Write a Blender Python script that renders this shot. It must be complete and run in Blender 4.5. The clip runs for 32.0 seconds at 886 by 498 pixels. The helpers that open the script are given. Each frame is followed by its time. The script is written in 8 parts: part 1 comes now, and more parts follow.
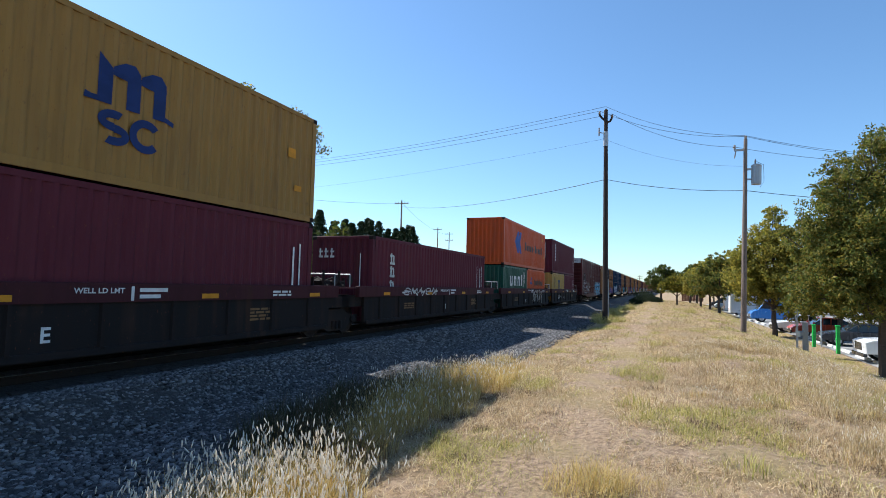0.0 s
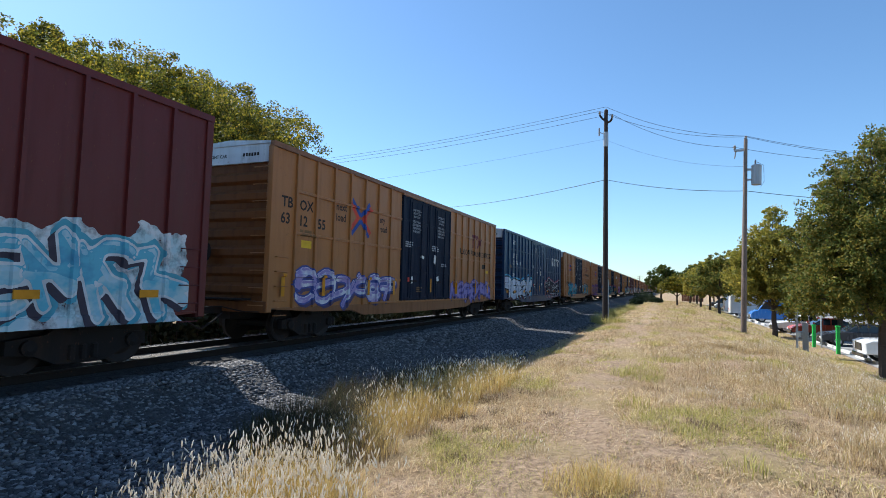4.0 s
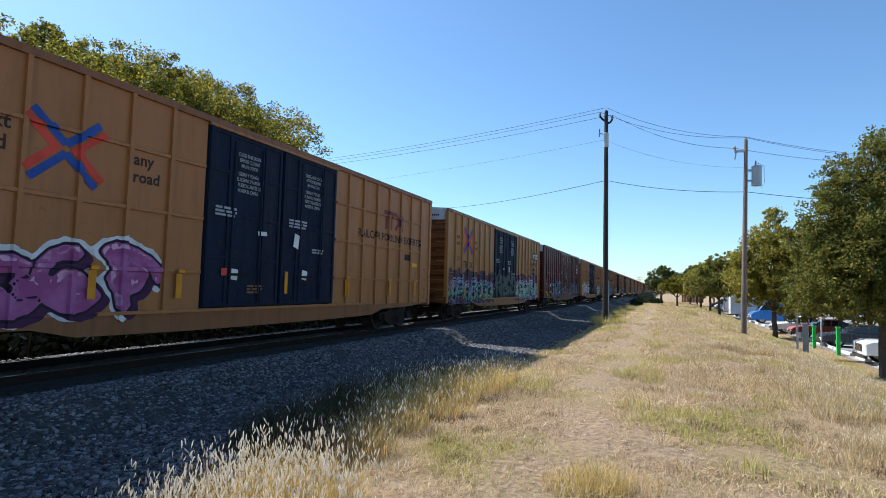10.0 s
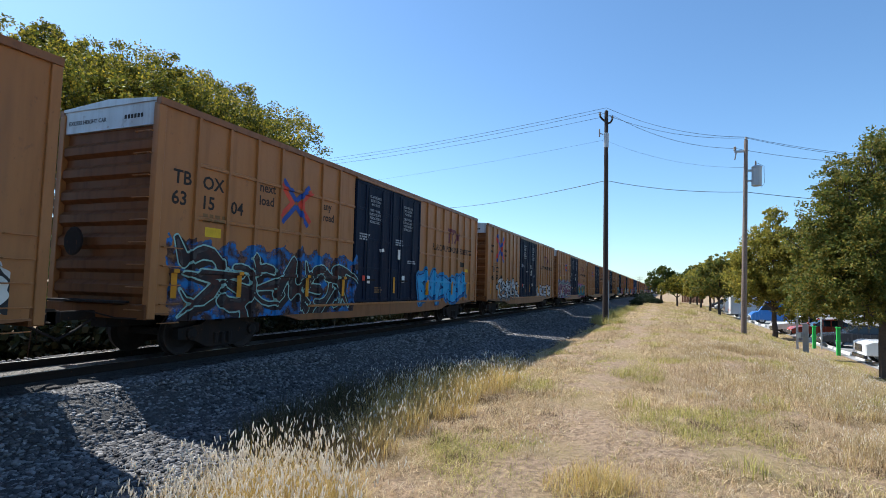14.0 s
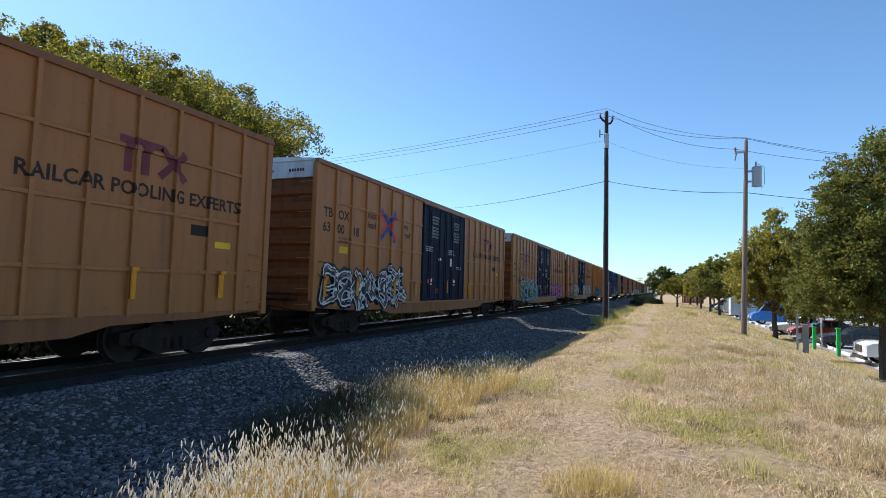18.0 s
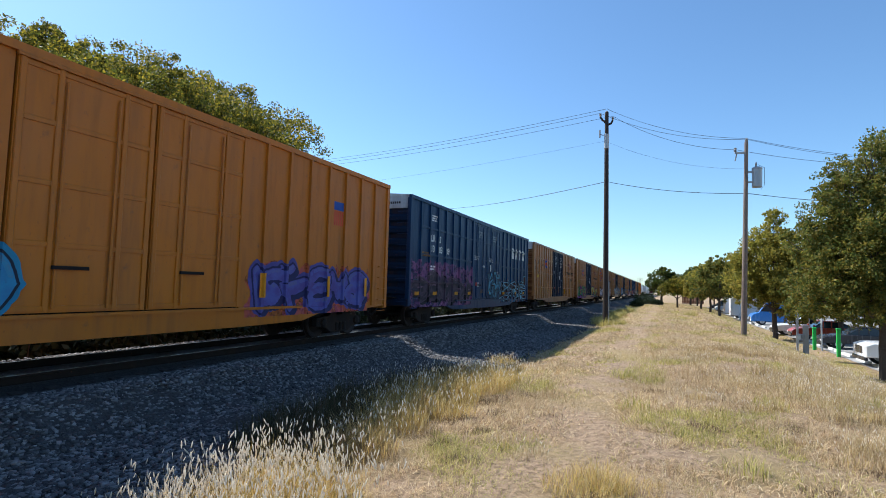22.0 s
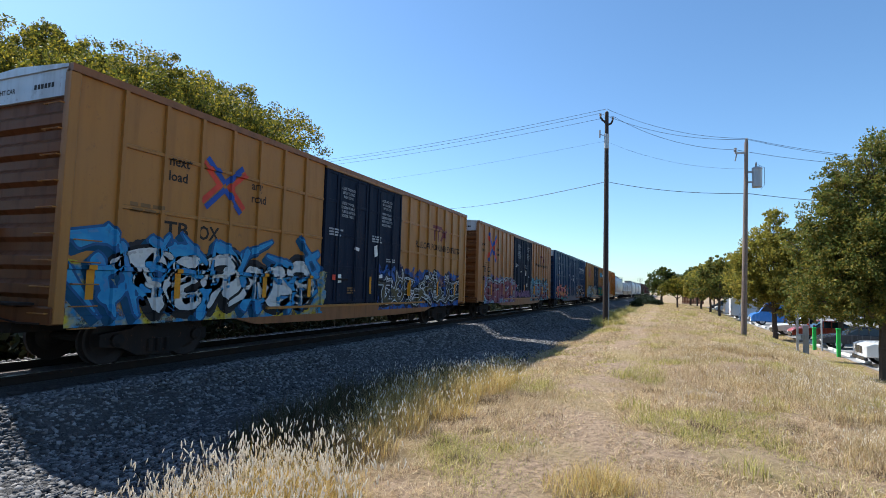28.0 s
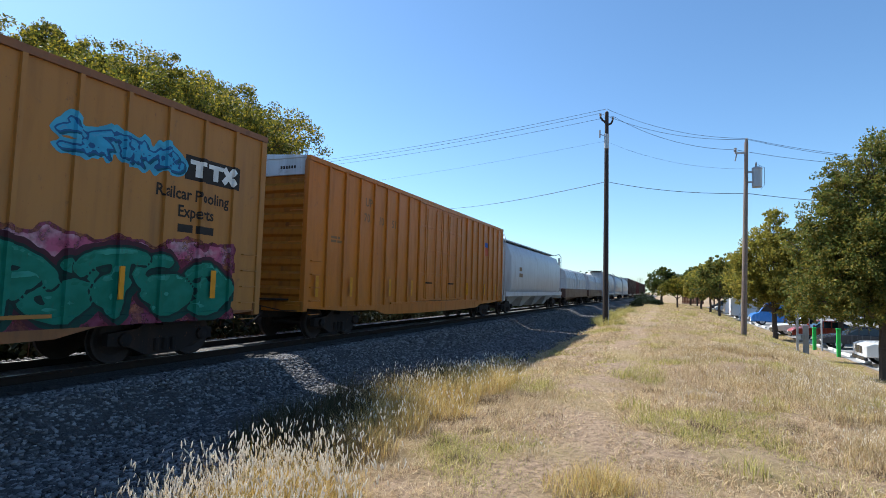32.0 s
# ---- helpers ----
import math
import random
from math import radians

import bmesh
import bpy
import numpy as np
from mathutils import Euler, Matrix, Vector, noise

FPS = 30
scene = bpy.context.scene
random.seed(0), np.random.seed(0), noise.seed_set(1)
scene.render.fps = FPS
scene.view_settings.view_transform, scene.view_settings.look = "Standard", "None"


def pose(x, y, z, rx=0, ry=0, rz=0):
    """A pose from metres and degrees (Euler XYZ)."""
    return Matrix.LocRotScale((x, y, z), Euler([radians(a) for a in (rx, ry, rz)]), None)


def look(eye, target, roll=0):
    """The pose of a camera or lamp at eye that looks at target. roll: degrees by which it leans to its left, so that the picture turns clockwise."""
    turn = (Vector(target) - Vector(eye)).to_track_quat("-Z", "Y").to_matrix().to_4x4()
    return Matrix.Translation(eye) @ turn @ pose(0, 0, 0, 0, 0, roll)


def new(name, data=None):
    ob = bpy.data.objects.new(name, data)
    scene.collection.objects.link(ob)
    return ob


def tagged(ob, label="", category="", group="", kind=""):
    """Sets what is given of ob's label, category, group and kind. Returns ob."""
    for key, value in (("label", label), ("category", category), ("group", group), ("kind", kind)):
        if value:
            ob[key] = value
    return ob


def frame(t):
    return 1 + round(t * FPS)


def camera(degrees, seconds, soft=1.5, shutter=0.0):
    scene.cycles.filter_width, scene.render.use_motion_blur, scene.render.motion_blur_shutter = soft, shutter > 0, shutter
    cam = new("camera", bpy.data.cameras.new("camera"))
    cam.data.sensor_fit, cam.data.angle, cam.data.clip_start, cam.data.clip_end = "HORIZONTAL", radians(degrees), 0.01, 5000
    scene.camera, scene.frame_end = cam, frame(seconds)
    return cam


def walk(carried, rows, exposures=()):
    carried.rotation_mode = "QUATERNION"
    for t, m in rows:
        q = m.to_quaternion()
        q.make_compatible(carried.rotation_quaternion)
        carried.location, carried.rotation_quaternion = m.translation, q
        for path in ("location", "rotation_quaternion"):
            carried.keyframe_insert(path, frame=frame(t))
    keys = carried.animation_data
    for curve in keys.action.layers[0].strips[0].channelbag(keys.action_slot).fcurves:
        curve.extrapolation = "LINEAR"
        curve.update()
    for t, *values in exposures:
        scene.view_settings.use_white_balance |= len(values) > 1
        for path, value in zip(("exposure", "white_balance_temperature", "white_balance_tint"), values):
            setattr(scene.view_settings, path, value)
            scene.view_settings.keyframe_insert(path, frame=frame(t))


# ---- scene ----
# world: y runs along the track, z = 0 is the top of the rails, the lens is 1.6 m above them
cam = camera(78.6, 32.0, soft=0.9)
SWAY = [(0, 0.0), (3, 0.1), (8, 0.25), (10, 0.45), (13, 0.5), (17, 0.65), (20, 0.95), (24, 1.0), (28, 1.0), (32, 1.0)]


def eye_pose(g):
    yaw, pitch = radians(22.38 + 0.05 * g), radians(3.80 + 0.17 * g)
    way = Vector((-math.sin(yaw) * math.cos(pitch), math.cos(yaw) * math.cos(pitch), math.sin(pitch)))
    eye = Vector((0, 0, 1.6))
    return look(eye, eye + way, 1.38 + 0.22 * g)


walk(cam, [(t, eye_pose(g)) for t, g in SWAY], exposures=[(0, 0.70, 5800, 8), (32, 0.70, 5800, 8)])

# ---- light ----
SUN_WAY = Vector((-0.915, 0.24, 1.0)).normalized()
sun_data = bpy.data.lights.new("sun", "SUN")
sun_data.energy, sun_data.angle, sun_data.color = 5.0, radians(0.53), (1.0, 0.92, 0.80)
sun = new("sun", sun_data)
sun.matrix_world = look((0, 0, 60), Vector((0, 0, 60)) - SUN_WAY)
world = bpy.data.worlds.new("sky")
scene.world = world
world.use_nodes = True
wn = world.node_tree
sky = wn.nodes.new("ShaderNodeTexSky")
sky.sky_type, sky.sun_disc = "NISHITA", False
sky.sun_elevation = math.asin(SUN_WAY.z)
sky.sun_rotation = math.atan2(SUN_WAY.x, SUN_WAY.y)
sky.air_density, sky.dust_density, sky.ozone_density, sky.altitude = 1.0, 0.5, 1.5, 300
clear = wn.nodes.new("ShaderNodeMix")
clear.data_type, clear.blend_type = "RGBA", "MULTIPLY"
clear.inputs[0].default_value, clear.inputs[7].default_value = 1.0, (0.86, 1.0, 1.06, 1)
wn.links.new(sky.outputs[0], clear.inputs[6])
wn.links.new(clear.outputs[2], wn.nodes["Background"].inputs[0])
wn.nodes["Background"].inputs[1].default_value = 0.102


# ---- materials ----
def nodes_of(name):
    m = bpy.data.materials.new(name)
    m.use_nodes = True
    return m, m.node_tree.nodes, m.node_tree.links


def mixed(nt, ln, fac, a, b, mode="MIX"):
    n = nt.new("ShaderNodeMix")
    n.data_type, n.blend_type = "RGBA", mode
    for sock, v in ((n.inputs[0], fac), (n.inputs[6], a), (n.inputs[7], b)):
        if isinstance(v, (int, float)):
            sock.default_value = v
        elif isinstance(v, tuple):
            sock.default_value = (*v[:3], 1)
        else:
            ln.new(v, sock)
    return n.outputs[2]


def noise_of(nt, ln, scale, detail=4, squash=(1, 1, 1), lo=0.35, hi=0.65, rough=0.55):
    tc, mp = nt.new("ShaderNodeTexCoord"), nt.new("ShaderNodeMapping")
    mp.inputs["Scale"].default_value = squash
    ln.new(tc.outputs["Object"], mp.inputs[0])
    n = nt.new("ShaderNodeTexNoise")
    n.inputs["Scale"].default_value, n.inputs["Detail"].default_value, n.inputs["Roughness"].default_value = scale, detail, rough
    ln.new(mp.outputs[0], n.inputs["Vector"])
    r = nt.new("ShaderNodeMapRange")
    r.inputs[1].default_value, r.inputs[2].default_value = lo, hi
    ln.new(n.outputs[0], r.inputs[0])
    return r.outputs[0]


def times(nt, ln, a, k):
    n = nt.new("ShaderNodeMath")
    n.operation = "MULTIPLY"
    ln.new(a, n.inputs[0])
    if isinstance(k, (int, float)):
        n.inputs[1].default_value = k
    else:
        ln.new(k, n.inputs[1])
    return n.outputs[0]


def bumped(nt, ln, bsdf, height, strength, dist):
    b = nt.new("ShaderNodeBump")
    b.inputs["Strength"].default_value, b.inputs["Distance"].default_value = strength, dist
    ln.new(height, b.inputs["Height"])
    ln.new(b.outputs[0], bsdf.inputs["Normal"])


def paint(name, col, rough=0.40, metal=0.0, dirt=0.35, rust=0.06, dirt_col=(0.08, 0.055, 0.04), streak=True, gloss=0.28):
    """Weathered paint on steel: fading, vertical dirt streaks, rust specks."""
    m, nt, ln = nodes_of(name)
    b = nt["Principled BSDF"]
    fade = noise_of(nt, ln, 0.7, 5, (1, 1, 1))
    c = mixed(nt, ln, times(nt, ln, fade, 0.35), col, tuple(min(1, v * 0.78 + 0.07 * max(col)) for v in col))
    st = noise_of(nt, ln, 6.0, 4, (1, 1, 0.12) if streak else (1, 1, 1), 0.48, 0.85)
    c = mixed(nt, ln, times(nt, ln, st, dirt), c, dirt_col)
    if streak and rust > 0:
        runs = times(nt, ln, noise_of(nt, ln, 2.6, 3, (1, 1, 0.05), 0.52, 0.74), noise_of(nt, ln, 0.55, 3, (1, 1, 1), 0.38, 0.66))
        c = mixed(nt, ln, times(nt, ln, runs, min(0.62, dirt * 1.9)), c, tuple(0.5 * u + 0.5 * v for u, v in zip(dirt_col, (0.10, 0.045, 0.02))))
        blot = noise_of(nt, ln, 3.4, 6, (1, 1, 0.8), 0.62, 0.72, 0.7)
        c = mixed(nt, ln, times(nt, ln, blot, min(0.55, dirt * 1.5)), c, dirt_col)
    sp = noise_of(nt, ln, 22.0, 3, (1, 1, 0.5), 0.66, 0.74)
    c = mixed(nt, ln, times(nt, ln, sp, rust * 8 if rust < 0.1 else 0.8), c, (0.16, 0.06, 0.025))
    oi = nt.new("ShaderNodeObjectInfo")
    rnd = nt.new("ShaderNodeMapRange")
    rnd.inputs[3].default_value, rnd.inputs[4].default_value = 0.93, 1.05
    ln.new(oi.outputs["Random"], rnd.inputs[0])
    hsv = nt.new("ShaderNodeHueSaturation")
    ln.new(rnd.outputs[0], hsv.inputs["Value"])
    ln.new(c, hsv.inputs["Color"])
    ln.new(hsv.outputs[0], b.inputs["Base Color"])
    b.inputs["Metallic"].default_value = metal
    b.inputs["Specular IOR Level"].default_value = gloss
    rr = nt.new("ShaderNodeMapRange")
    rr.inputs[3].default_value, rr.inputs[4].default_value = rough, min(1, rough + 0.3)
    ln.new(st, rr.inputs[0])
    ln.new(rr.outputs[0], b.inputs["Roughness"])
    bumped(nt, ln, b, noise_of(nt, ln, 3.0, 3), 0.25, 0.01)
    return m


def rough_stuff(name, a, b2, scale, rough=0.9, bump=0.5, dist=0.02, c3=None, s3=0.4):
    """Two-tone rough surface with grain at two scales."""
    m, nt, ln = nodes_of(name)
    b = nt["Principled BSDF"]
    f = noise_of(nt, ln, scale, 6, (1, 1, 1), 0.3, 0.7, 0.7)
    c = mixed(nt, ln, f, a, b2)
    if c3:
        c = mixed(nt, ln, noise_of(nt, ln, s3, 4, (1, 1, 1), 0.45, 0.65), c, c3)
    ln.new(c, b.inputs["Base Color"])
    b.inputs["Roughness"].default_value = rough
    bumped(nt, ln, b, f, bump, dist)
    return m


def leafy(name, cols, through_amount=0.45, rough=0.6):
    """Thin leaves and blades: colour by island, light passes through them."""
    m, nt, ln = nodes_of(name)
    out, b = nt["Material Output"], nt["Principled BSDF"]
    g = nt.new("ShaderNodeNewGeometry")
    ramp = nt.new("ShaderNodeValToRGB")
    el = ramp.color_ramp.elements
    el[0].color, el[0].position = (*cols[0], 1), 0.0
    el[1].color, el[1].position = (*cols[-1], 1), 1.0
    for i, c in enumerate(cols[1:-1]):
        e = el.new((i + 1) / (len(cols) - 1))
        e.color = (*c, 1)
    ln.new(g.outputs["Random Per Island"], ramp.inputs[0])
    big = noise_of(nt, ln, 0.5, 3, (1, 1, 1), 0.35, 0.65)
    c = mixed(nt, ln, times(nt, ln, big, 0.35), ramp.outputs[0], cols[0])
    ln.new(c, b.inputs["Base Color"])
    b.inputs["Roughness"].default_value = rough
    b.inputs["Specular IOR Level"].default_value = 0.25
    t = nt.new("ShaderNodeBsdfTranslucent")
    ln.new(c, t.inputs["Color"])
    mix = nt.new("ShaderNodeMixShader")
    mix.inputs[0].default_value = through_amount
    ln.new(b.outputs[0], mix.inputs[1])
    ln.new(t.outputs[0], mix.inputs[2])
    ln.new(mix.outputs[0], out.inputs[0])
    return m


def spray(name, a, b2=None, scale=2.2):
    """Sprayed paint that fades between two colours."""
    m, nt, ln = nodes_of(name)
    b = nt["Principled BSDF"]
    f = noise_of(nt, ln, scale, 3, (1, 1, 1.4), 0.42, 0.6)
    c = mixed(nt, ln, f, a, b2 or tuple(v * 0.8 for v in a))
    worn = noise_of(nt, ln, 14, 4, (1, 1, 0.4), 0.62, 0.8)
    c = mixed(nt, ln, times(nt, ln, worn, 0.4), c, (0.06, 0.045, 0.03))
    ln.new(c, b.inputs["Base Color"])
    b.inputs["Roughness"].default_value = 0.55
    b.inputs["Specular IOR Level"].default_value = 0.15
    return m


ORANGE = (0.335, 0.140, 0.040)
M = {}
M["orange"] = paint("orange_paint", ORANGE, dirt=0.3)
M["orange2"] = paint("golden_paint", (0.335, 0.148, 0.028), dirt=0.3)
M["rusty_trim"] = paint("rust_stained_orange_trim", (0.225, 0.092, 0.032), dirt=0.6, rust=0.09, dirt_col=(0.10, 0.05, 0.03))
M["yellow"] = paint("yellow_paint", (0.43, 0.135, 0.005), dirt=0.34)
# End-wall paints: darker base and stronger streaks than the side paints.
M["orange_end"] = paint("dark_orange_end", (0.17, 0.066, 0.022), dirt=0.85, dirt_col=(0.06, 0.03, 0.02), rust=0.09, gloss=0.1)
M["blue_end"] = paint("dark_blue_end", (0.006, 0.021, 0.055), dirt=0.7, dirt_col=(0.02, 0.015, 0.013), gloss=0.1)
M["yellow_end"] = paint("dark_yellow_end", (0.34, 0.13, 0.012), dirt=0.7, dirt_col=(0.06, 0.03, 0.02), gloss=0.1)
M["red_end"] = paint("dark_red_end", (0.055, 0.011, 0.011), dirt=0.7, dirt_col=(0.02, 0.013, 0.011), gloss=0.1)
M["maroon"] = paint("maroon_paint", (0.075, 0.012, 0.014), dirt=0.25, dirt_col=(0.03, 0.016, 0.013))
M["boxred"] = paint("box_red_paint", (0.105, 0.016, 0.015), dirt=0.3, dirt_col=(0.04, 0.018, 0.014))
M["blue"] = paint("blue_paint", (0.004, 0.030, 0.090), dirt=0.22, dirt_col=(0.012, 0.018, 0.03), gloss=0.2)
M["doorblue"] = paint("dark_door_paint", (0.005, 0.0115, 0.030), rough=0.6, dirt=0.25, dirt_col=(0.014, 0.013, 0.016), gloss=0.16)
M["white_cap"] = paint("galvanised_roof", (0.52, 0.54, 0.56), rough=0.4, metal=0.3, dirt=0.35, dirt_col=(0.2, 0.18, 0.16))
M["greycar"] = paint("light_grey_paint", (0.46, 0.48, 0.50), dirt=0.28, dirt_col=(0.2, 0.17, 0.14))
M["browncar"] = paint("brown_paint", (0.085, 0.045, 0.035), dirt=0.3)
M["black"] = paint("black_steel", (0.017, 0.0145, 0.0145), rough=0.75, dirt=0.4, dirt_col=(0.035, 0.024, 0.020), gloss=0.12)
M["truck"] = paint("bogie_steel", (0.016, 0.012, 0.011), rough=0.85, dirt=0.5, dirt_col=(0.03, 0.022, 0.017))
M["wheel"] = paint("wheel_steel", (0.03, 0.022, 0.02), rough=0.6, metal=0.4, dirt=0.5)
M["tan"] = paint("tan_container", (0.31, 0.175, 0.045), rough=0.55, gloss=0.15, dirt=0.33)
M["tan2"] = paint("yellow_container", (0.42, 0.26, 0.065), gloss=0.15, dirt=0.25)
M["cmaroon"] = paint("maroon_container", (0.10, 0.018, 0.029), rough=0.6, gloss=0.15, dirt=0.2, dirt_col=(0.03, 0.016, 0.014))
M["corange"] = paint("orange_container", (0.52, 0.075, 0.010), gloss=0.15, dirt=0.22)
M["cgreen"] = paint("green_container", (0.005, 0.065, 0.038), dirt=0.2, dirt_col=(0.02, 0.025, 0.018))
M["wellband"] = paint("well_car_band", (0.060, 0.018, 0.022), rough=0.65, gloss=0.10, dirt=0.4, dirt_col=(0.03, 0.02, 0.018))
M["navy"] = spray("navy_print", (0.018, 0.035, 0.13))
M["white"] = spray("white_print", (0.72, 0.72, 0.70))
M["doorprint"] = spray("weathered_door_print", (0.34, 0.36, 0.39))
M["blackprint"] = spray("black_print", (0.03, 0.025, 0.022))
M["greyprint"] = spray("faded_print", (0.20, 0.115, 0.05))
M["slogan"] = spray("dark_slogan_print", (0.045, 0.028, 0.022))
M["purpleprint"] = spray("faded_maroon_print", (0.17, 0.05, 0.06))
M["amber"] = spray("amber_reflector", (0.62, 0.27, 0.02))
M["logored"] = spray("red_print", (0.58, 0.07, 0.045))
M["logoblue"] = spray("blue_print", (0.035, 0.085, 0.34))
M["decal_yellow"] = spray("yellow_decal", (0.68, 0.45, 0.03))
M["rail"] = paint("rail_steel", (0.022, 0.016, 0.013), rough=0.9, dirt=0.4, dirt_col=(0.02, 0.012, 0.008), gloss=0.1)
# Paler than the other ballast: sunlight under the cars is put into the colour.
M["sunlit_bed"] = rough_stuff("sunlit_ballast", (0.36, 0.33, 0.30), (0.14, 0.125, 0.11), 16, 0.95, 1.0, 0.05)
# Dark strip by the near rail: train shade put into the colour, plus oil.
M["shaded_bed"] = rough_stuff("shaded_oily_ballast", (0.055, 0.05, 0.047), (0.018, 0.016, 0.016), 16, 0.95, 1.0, 0.05)
M["railtop"] = paint("polished_rail_head", (0.30, 0.28, 0.26), rough=0.35, metal=1.0, dirt=0.1)
M["tie"] = rough_stuff("tie_wood", (0.04, 0.03, 0.024), (0.016, 0.012, 0.010), 14)
M["ballast"] = rough_stuff("ballast", (0.10, 0.096, 0.095), (0.03, 0.028, 0.028), 16, 0.95, 1.0, 0.05, (0.10, 0.095, 0.093), 0.6)
M["soil"] = rough_stuff("dry_grass_soil", (0.50, 0.35, 0.22), (0.15, 0.095, 0.055), 9, 0.95, 0.9, 0.05, (0.32, 0.235, 0.10), 0.35)
M["asphalt"] = rough_stuff("parking_concrete", (0.36, 0.35, 0.33), (0.26, 0.25, 0.24), 5, 0.9, 0.3, 0.01, (0.20, 0.19, 0.18), 0.3)
M["concrete"] = rough_stuff("concrete", (0.66, 0.65, 0.62), (0.50, 0.49, 0.46), 12)
M["polewood"] = rough_stuff("weathered_pole", (0.26, 0.20, 0.16), (0.16, 0.12, 0.10), 9)
M["poledark"] = rough_stuff("creosoted_pole", (0.045, 0.03, 0.024), (0.025, 0.018, 0.016), 9)
M["bark"] = rough_stuff("bark", (0.10, 0.075, 0.055), (0.05, 0.038, 0.03), 12)
M["galv"] = paint("galvanised_steel", (0.42, 0.43, 0.44), rough=0.45, metal=0.4, dirt=0.15)
M["porcelain"] = paint("porcelain", (0.30, 0.27, 0.25), rough=0.25, dirt=0.1)
M["cable"] = rough_stuff("cable", (0.05, 0.05, 0.055), (0.03, 0.03, 0.03), 30)
M["green_post"] = paint("green_post_paint", (0.03, 0.42, 0.07), rough=0.4, dirt=0.1)
M["greybox"] = paint("grey_box_paint", (0.30, 0.31, 0.31), rough=0.5, dirt=0.15)
M["carwhite"] = paint("white_car_paint", (0.78, 0.79, 0.80), rough=0.2, dirt=0.05, gloss=0.5, rust=0.0)
M["carblue"] = paint("blue_car_paint", (0.05, 0.20, 0.55), rough=0.2, dirt=0.05, gloss=0.5, rust=0.0)
M["carred"] = paint("red_car_paint", (0.48, 0.07, 0.03), rough=0.2, dirt=0.05, gloss=0.5, rust=0.0)
M["cardark"] = paint("dark_car_paint", (0.03, 0.03, 0.035), rough=0.2, dirt=0.05, gloss=0.5, rust=0.0)
M["carsilver"] = paint("silver_car_paint", (0.45, 0.46, 0.47), rough=0.25, metal=0.4, dirt=0.05, gloss=0.5, rust=0.0)
M["glass"] = paint("dark_glass", (0.02, 0.025, 0.03), rough=0.06, dirt=0.02, gloss=0.5, rust=0.0)
M["tyre"] = rough_stuff("tyre_rubber", (0.02, 0.02, 0.02), (0.03, 0.03, 0.03), 20)
M["lamp"] = paint("headlamp", (0.7, 0.7, 0.7), rough=0.1, dirt=0.02, rust=0.0)
M["fence"] = rough_stuff("brown_fence", (0.22, 0.10, 0.07), (0.15, 0.07, 0.05), 8)
M["leaf_yellow"] = leafy("yellow_green_leaves", [(0.045, 0.058, 0.013), (0.13, 0.14, 0.021), (0.27, 0.245, 0.028), (0.50, 0.37, 0.035), (0.085, 0.10, 0.017), (0.12, 0.128, 0.02)], 0.52)
M["leaf_green"] = leafy("green_leaves", [(0.045, 0.068, 0.014), (0.08, 0.11, 0.019), (0.19, 0.16, 0.026)], 0.48)
M["leaf_autumn"] = leafy("turning_leaves", [(0.065, 0.092, 0.022), (0.14, 0.165, 0.032), (0.33, 0.25, 0.045), (0.10, 0.13, 0.026)], 0.52)
M["leaf_olive"] = leafy("olive_leaves", [(0.13, 0.145, 0.028), (0.29, 0.265, 0.045), (0.52, 0.40, 0.065), (0.19, 0.195, 0.035)], 0.58)
M["leaf_cedar"] = leafy("cedar_needles", [(0.015, 0.03, 0.012), (0.03, 0.05, 0.018), (0.045, 0.06, 0.02)], 0.2)
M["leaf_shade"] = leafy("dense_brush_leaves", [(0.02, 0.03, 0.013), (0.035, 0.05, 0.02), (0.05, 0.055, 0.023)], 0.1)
# golden grass darkened in colour to look shaded by the train
M["grass_in_shade"] = leafy("shaded_rank_grass", [(0.028, 0.03, 0.012), (0.055, 0.055, 0.02), (0.12, 0.10, 0.045)], 0.3)
M["straw"] = leafy("dry_grass", [(0.20, 0.13, 0.07), (0.55, 0.40, 0.20), (0.76, 0.60, 0.36), (0.86, 0.74, 0.54), (0.43, 0.35, 0.13), (0.28, 0.18, 0.10), (0.68, 0.52, 0.28)], 0.38)
M["turf"] = leafy("thatch", [(0.30, 0.20, 0.11), (0.64, 0.46, 0.25), (0.80, 0.64, 0.40), (0.52, 0.36, 0.21)], 0.3)
M["olive"] = leafy("greenish_grass", [(0.17, 0.17, 0.04), (0.40, 0.36, 0.085), (0.58, 0.49, 0.16), (0.74, 0.62, 0.30)], 0.40)
M["tallgrass"] = leafy("tall_golden_grass", [(0.26, 0.16, 0.06), (0.56, 0.39, 0.11), (0.72, 0.52, 0.18), (0.78, 0.62, 0.32), (0.40, 0.32, 0.07)], 0.42)
M["darkstem"] = leafy("brown_stems", [(0.09, 0.06, 0.035), (0.16, 0.10, 0.06), (0.22, 0.16, 0.09)], 0.3)
M["seed"] = leafy("pale_seed_heads", [(0.74, 0.66, 0.54), (0.92, 0.87, 0.78), (0.84, 0.77, 0.66)], 0.5, 0.8)


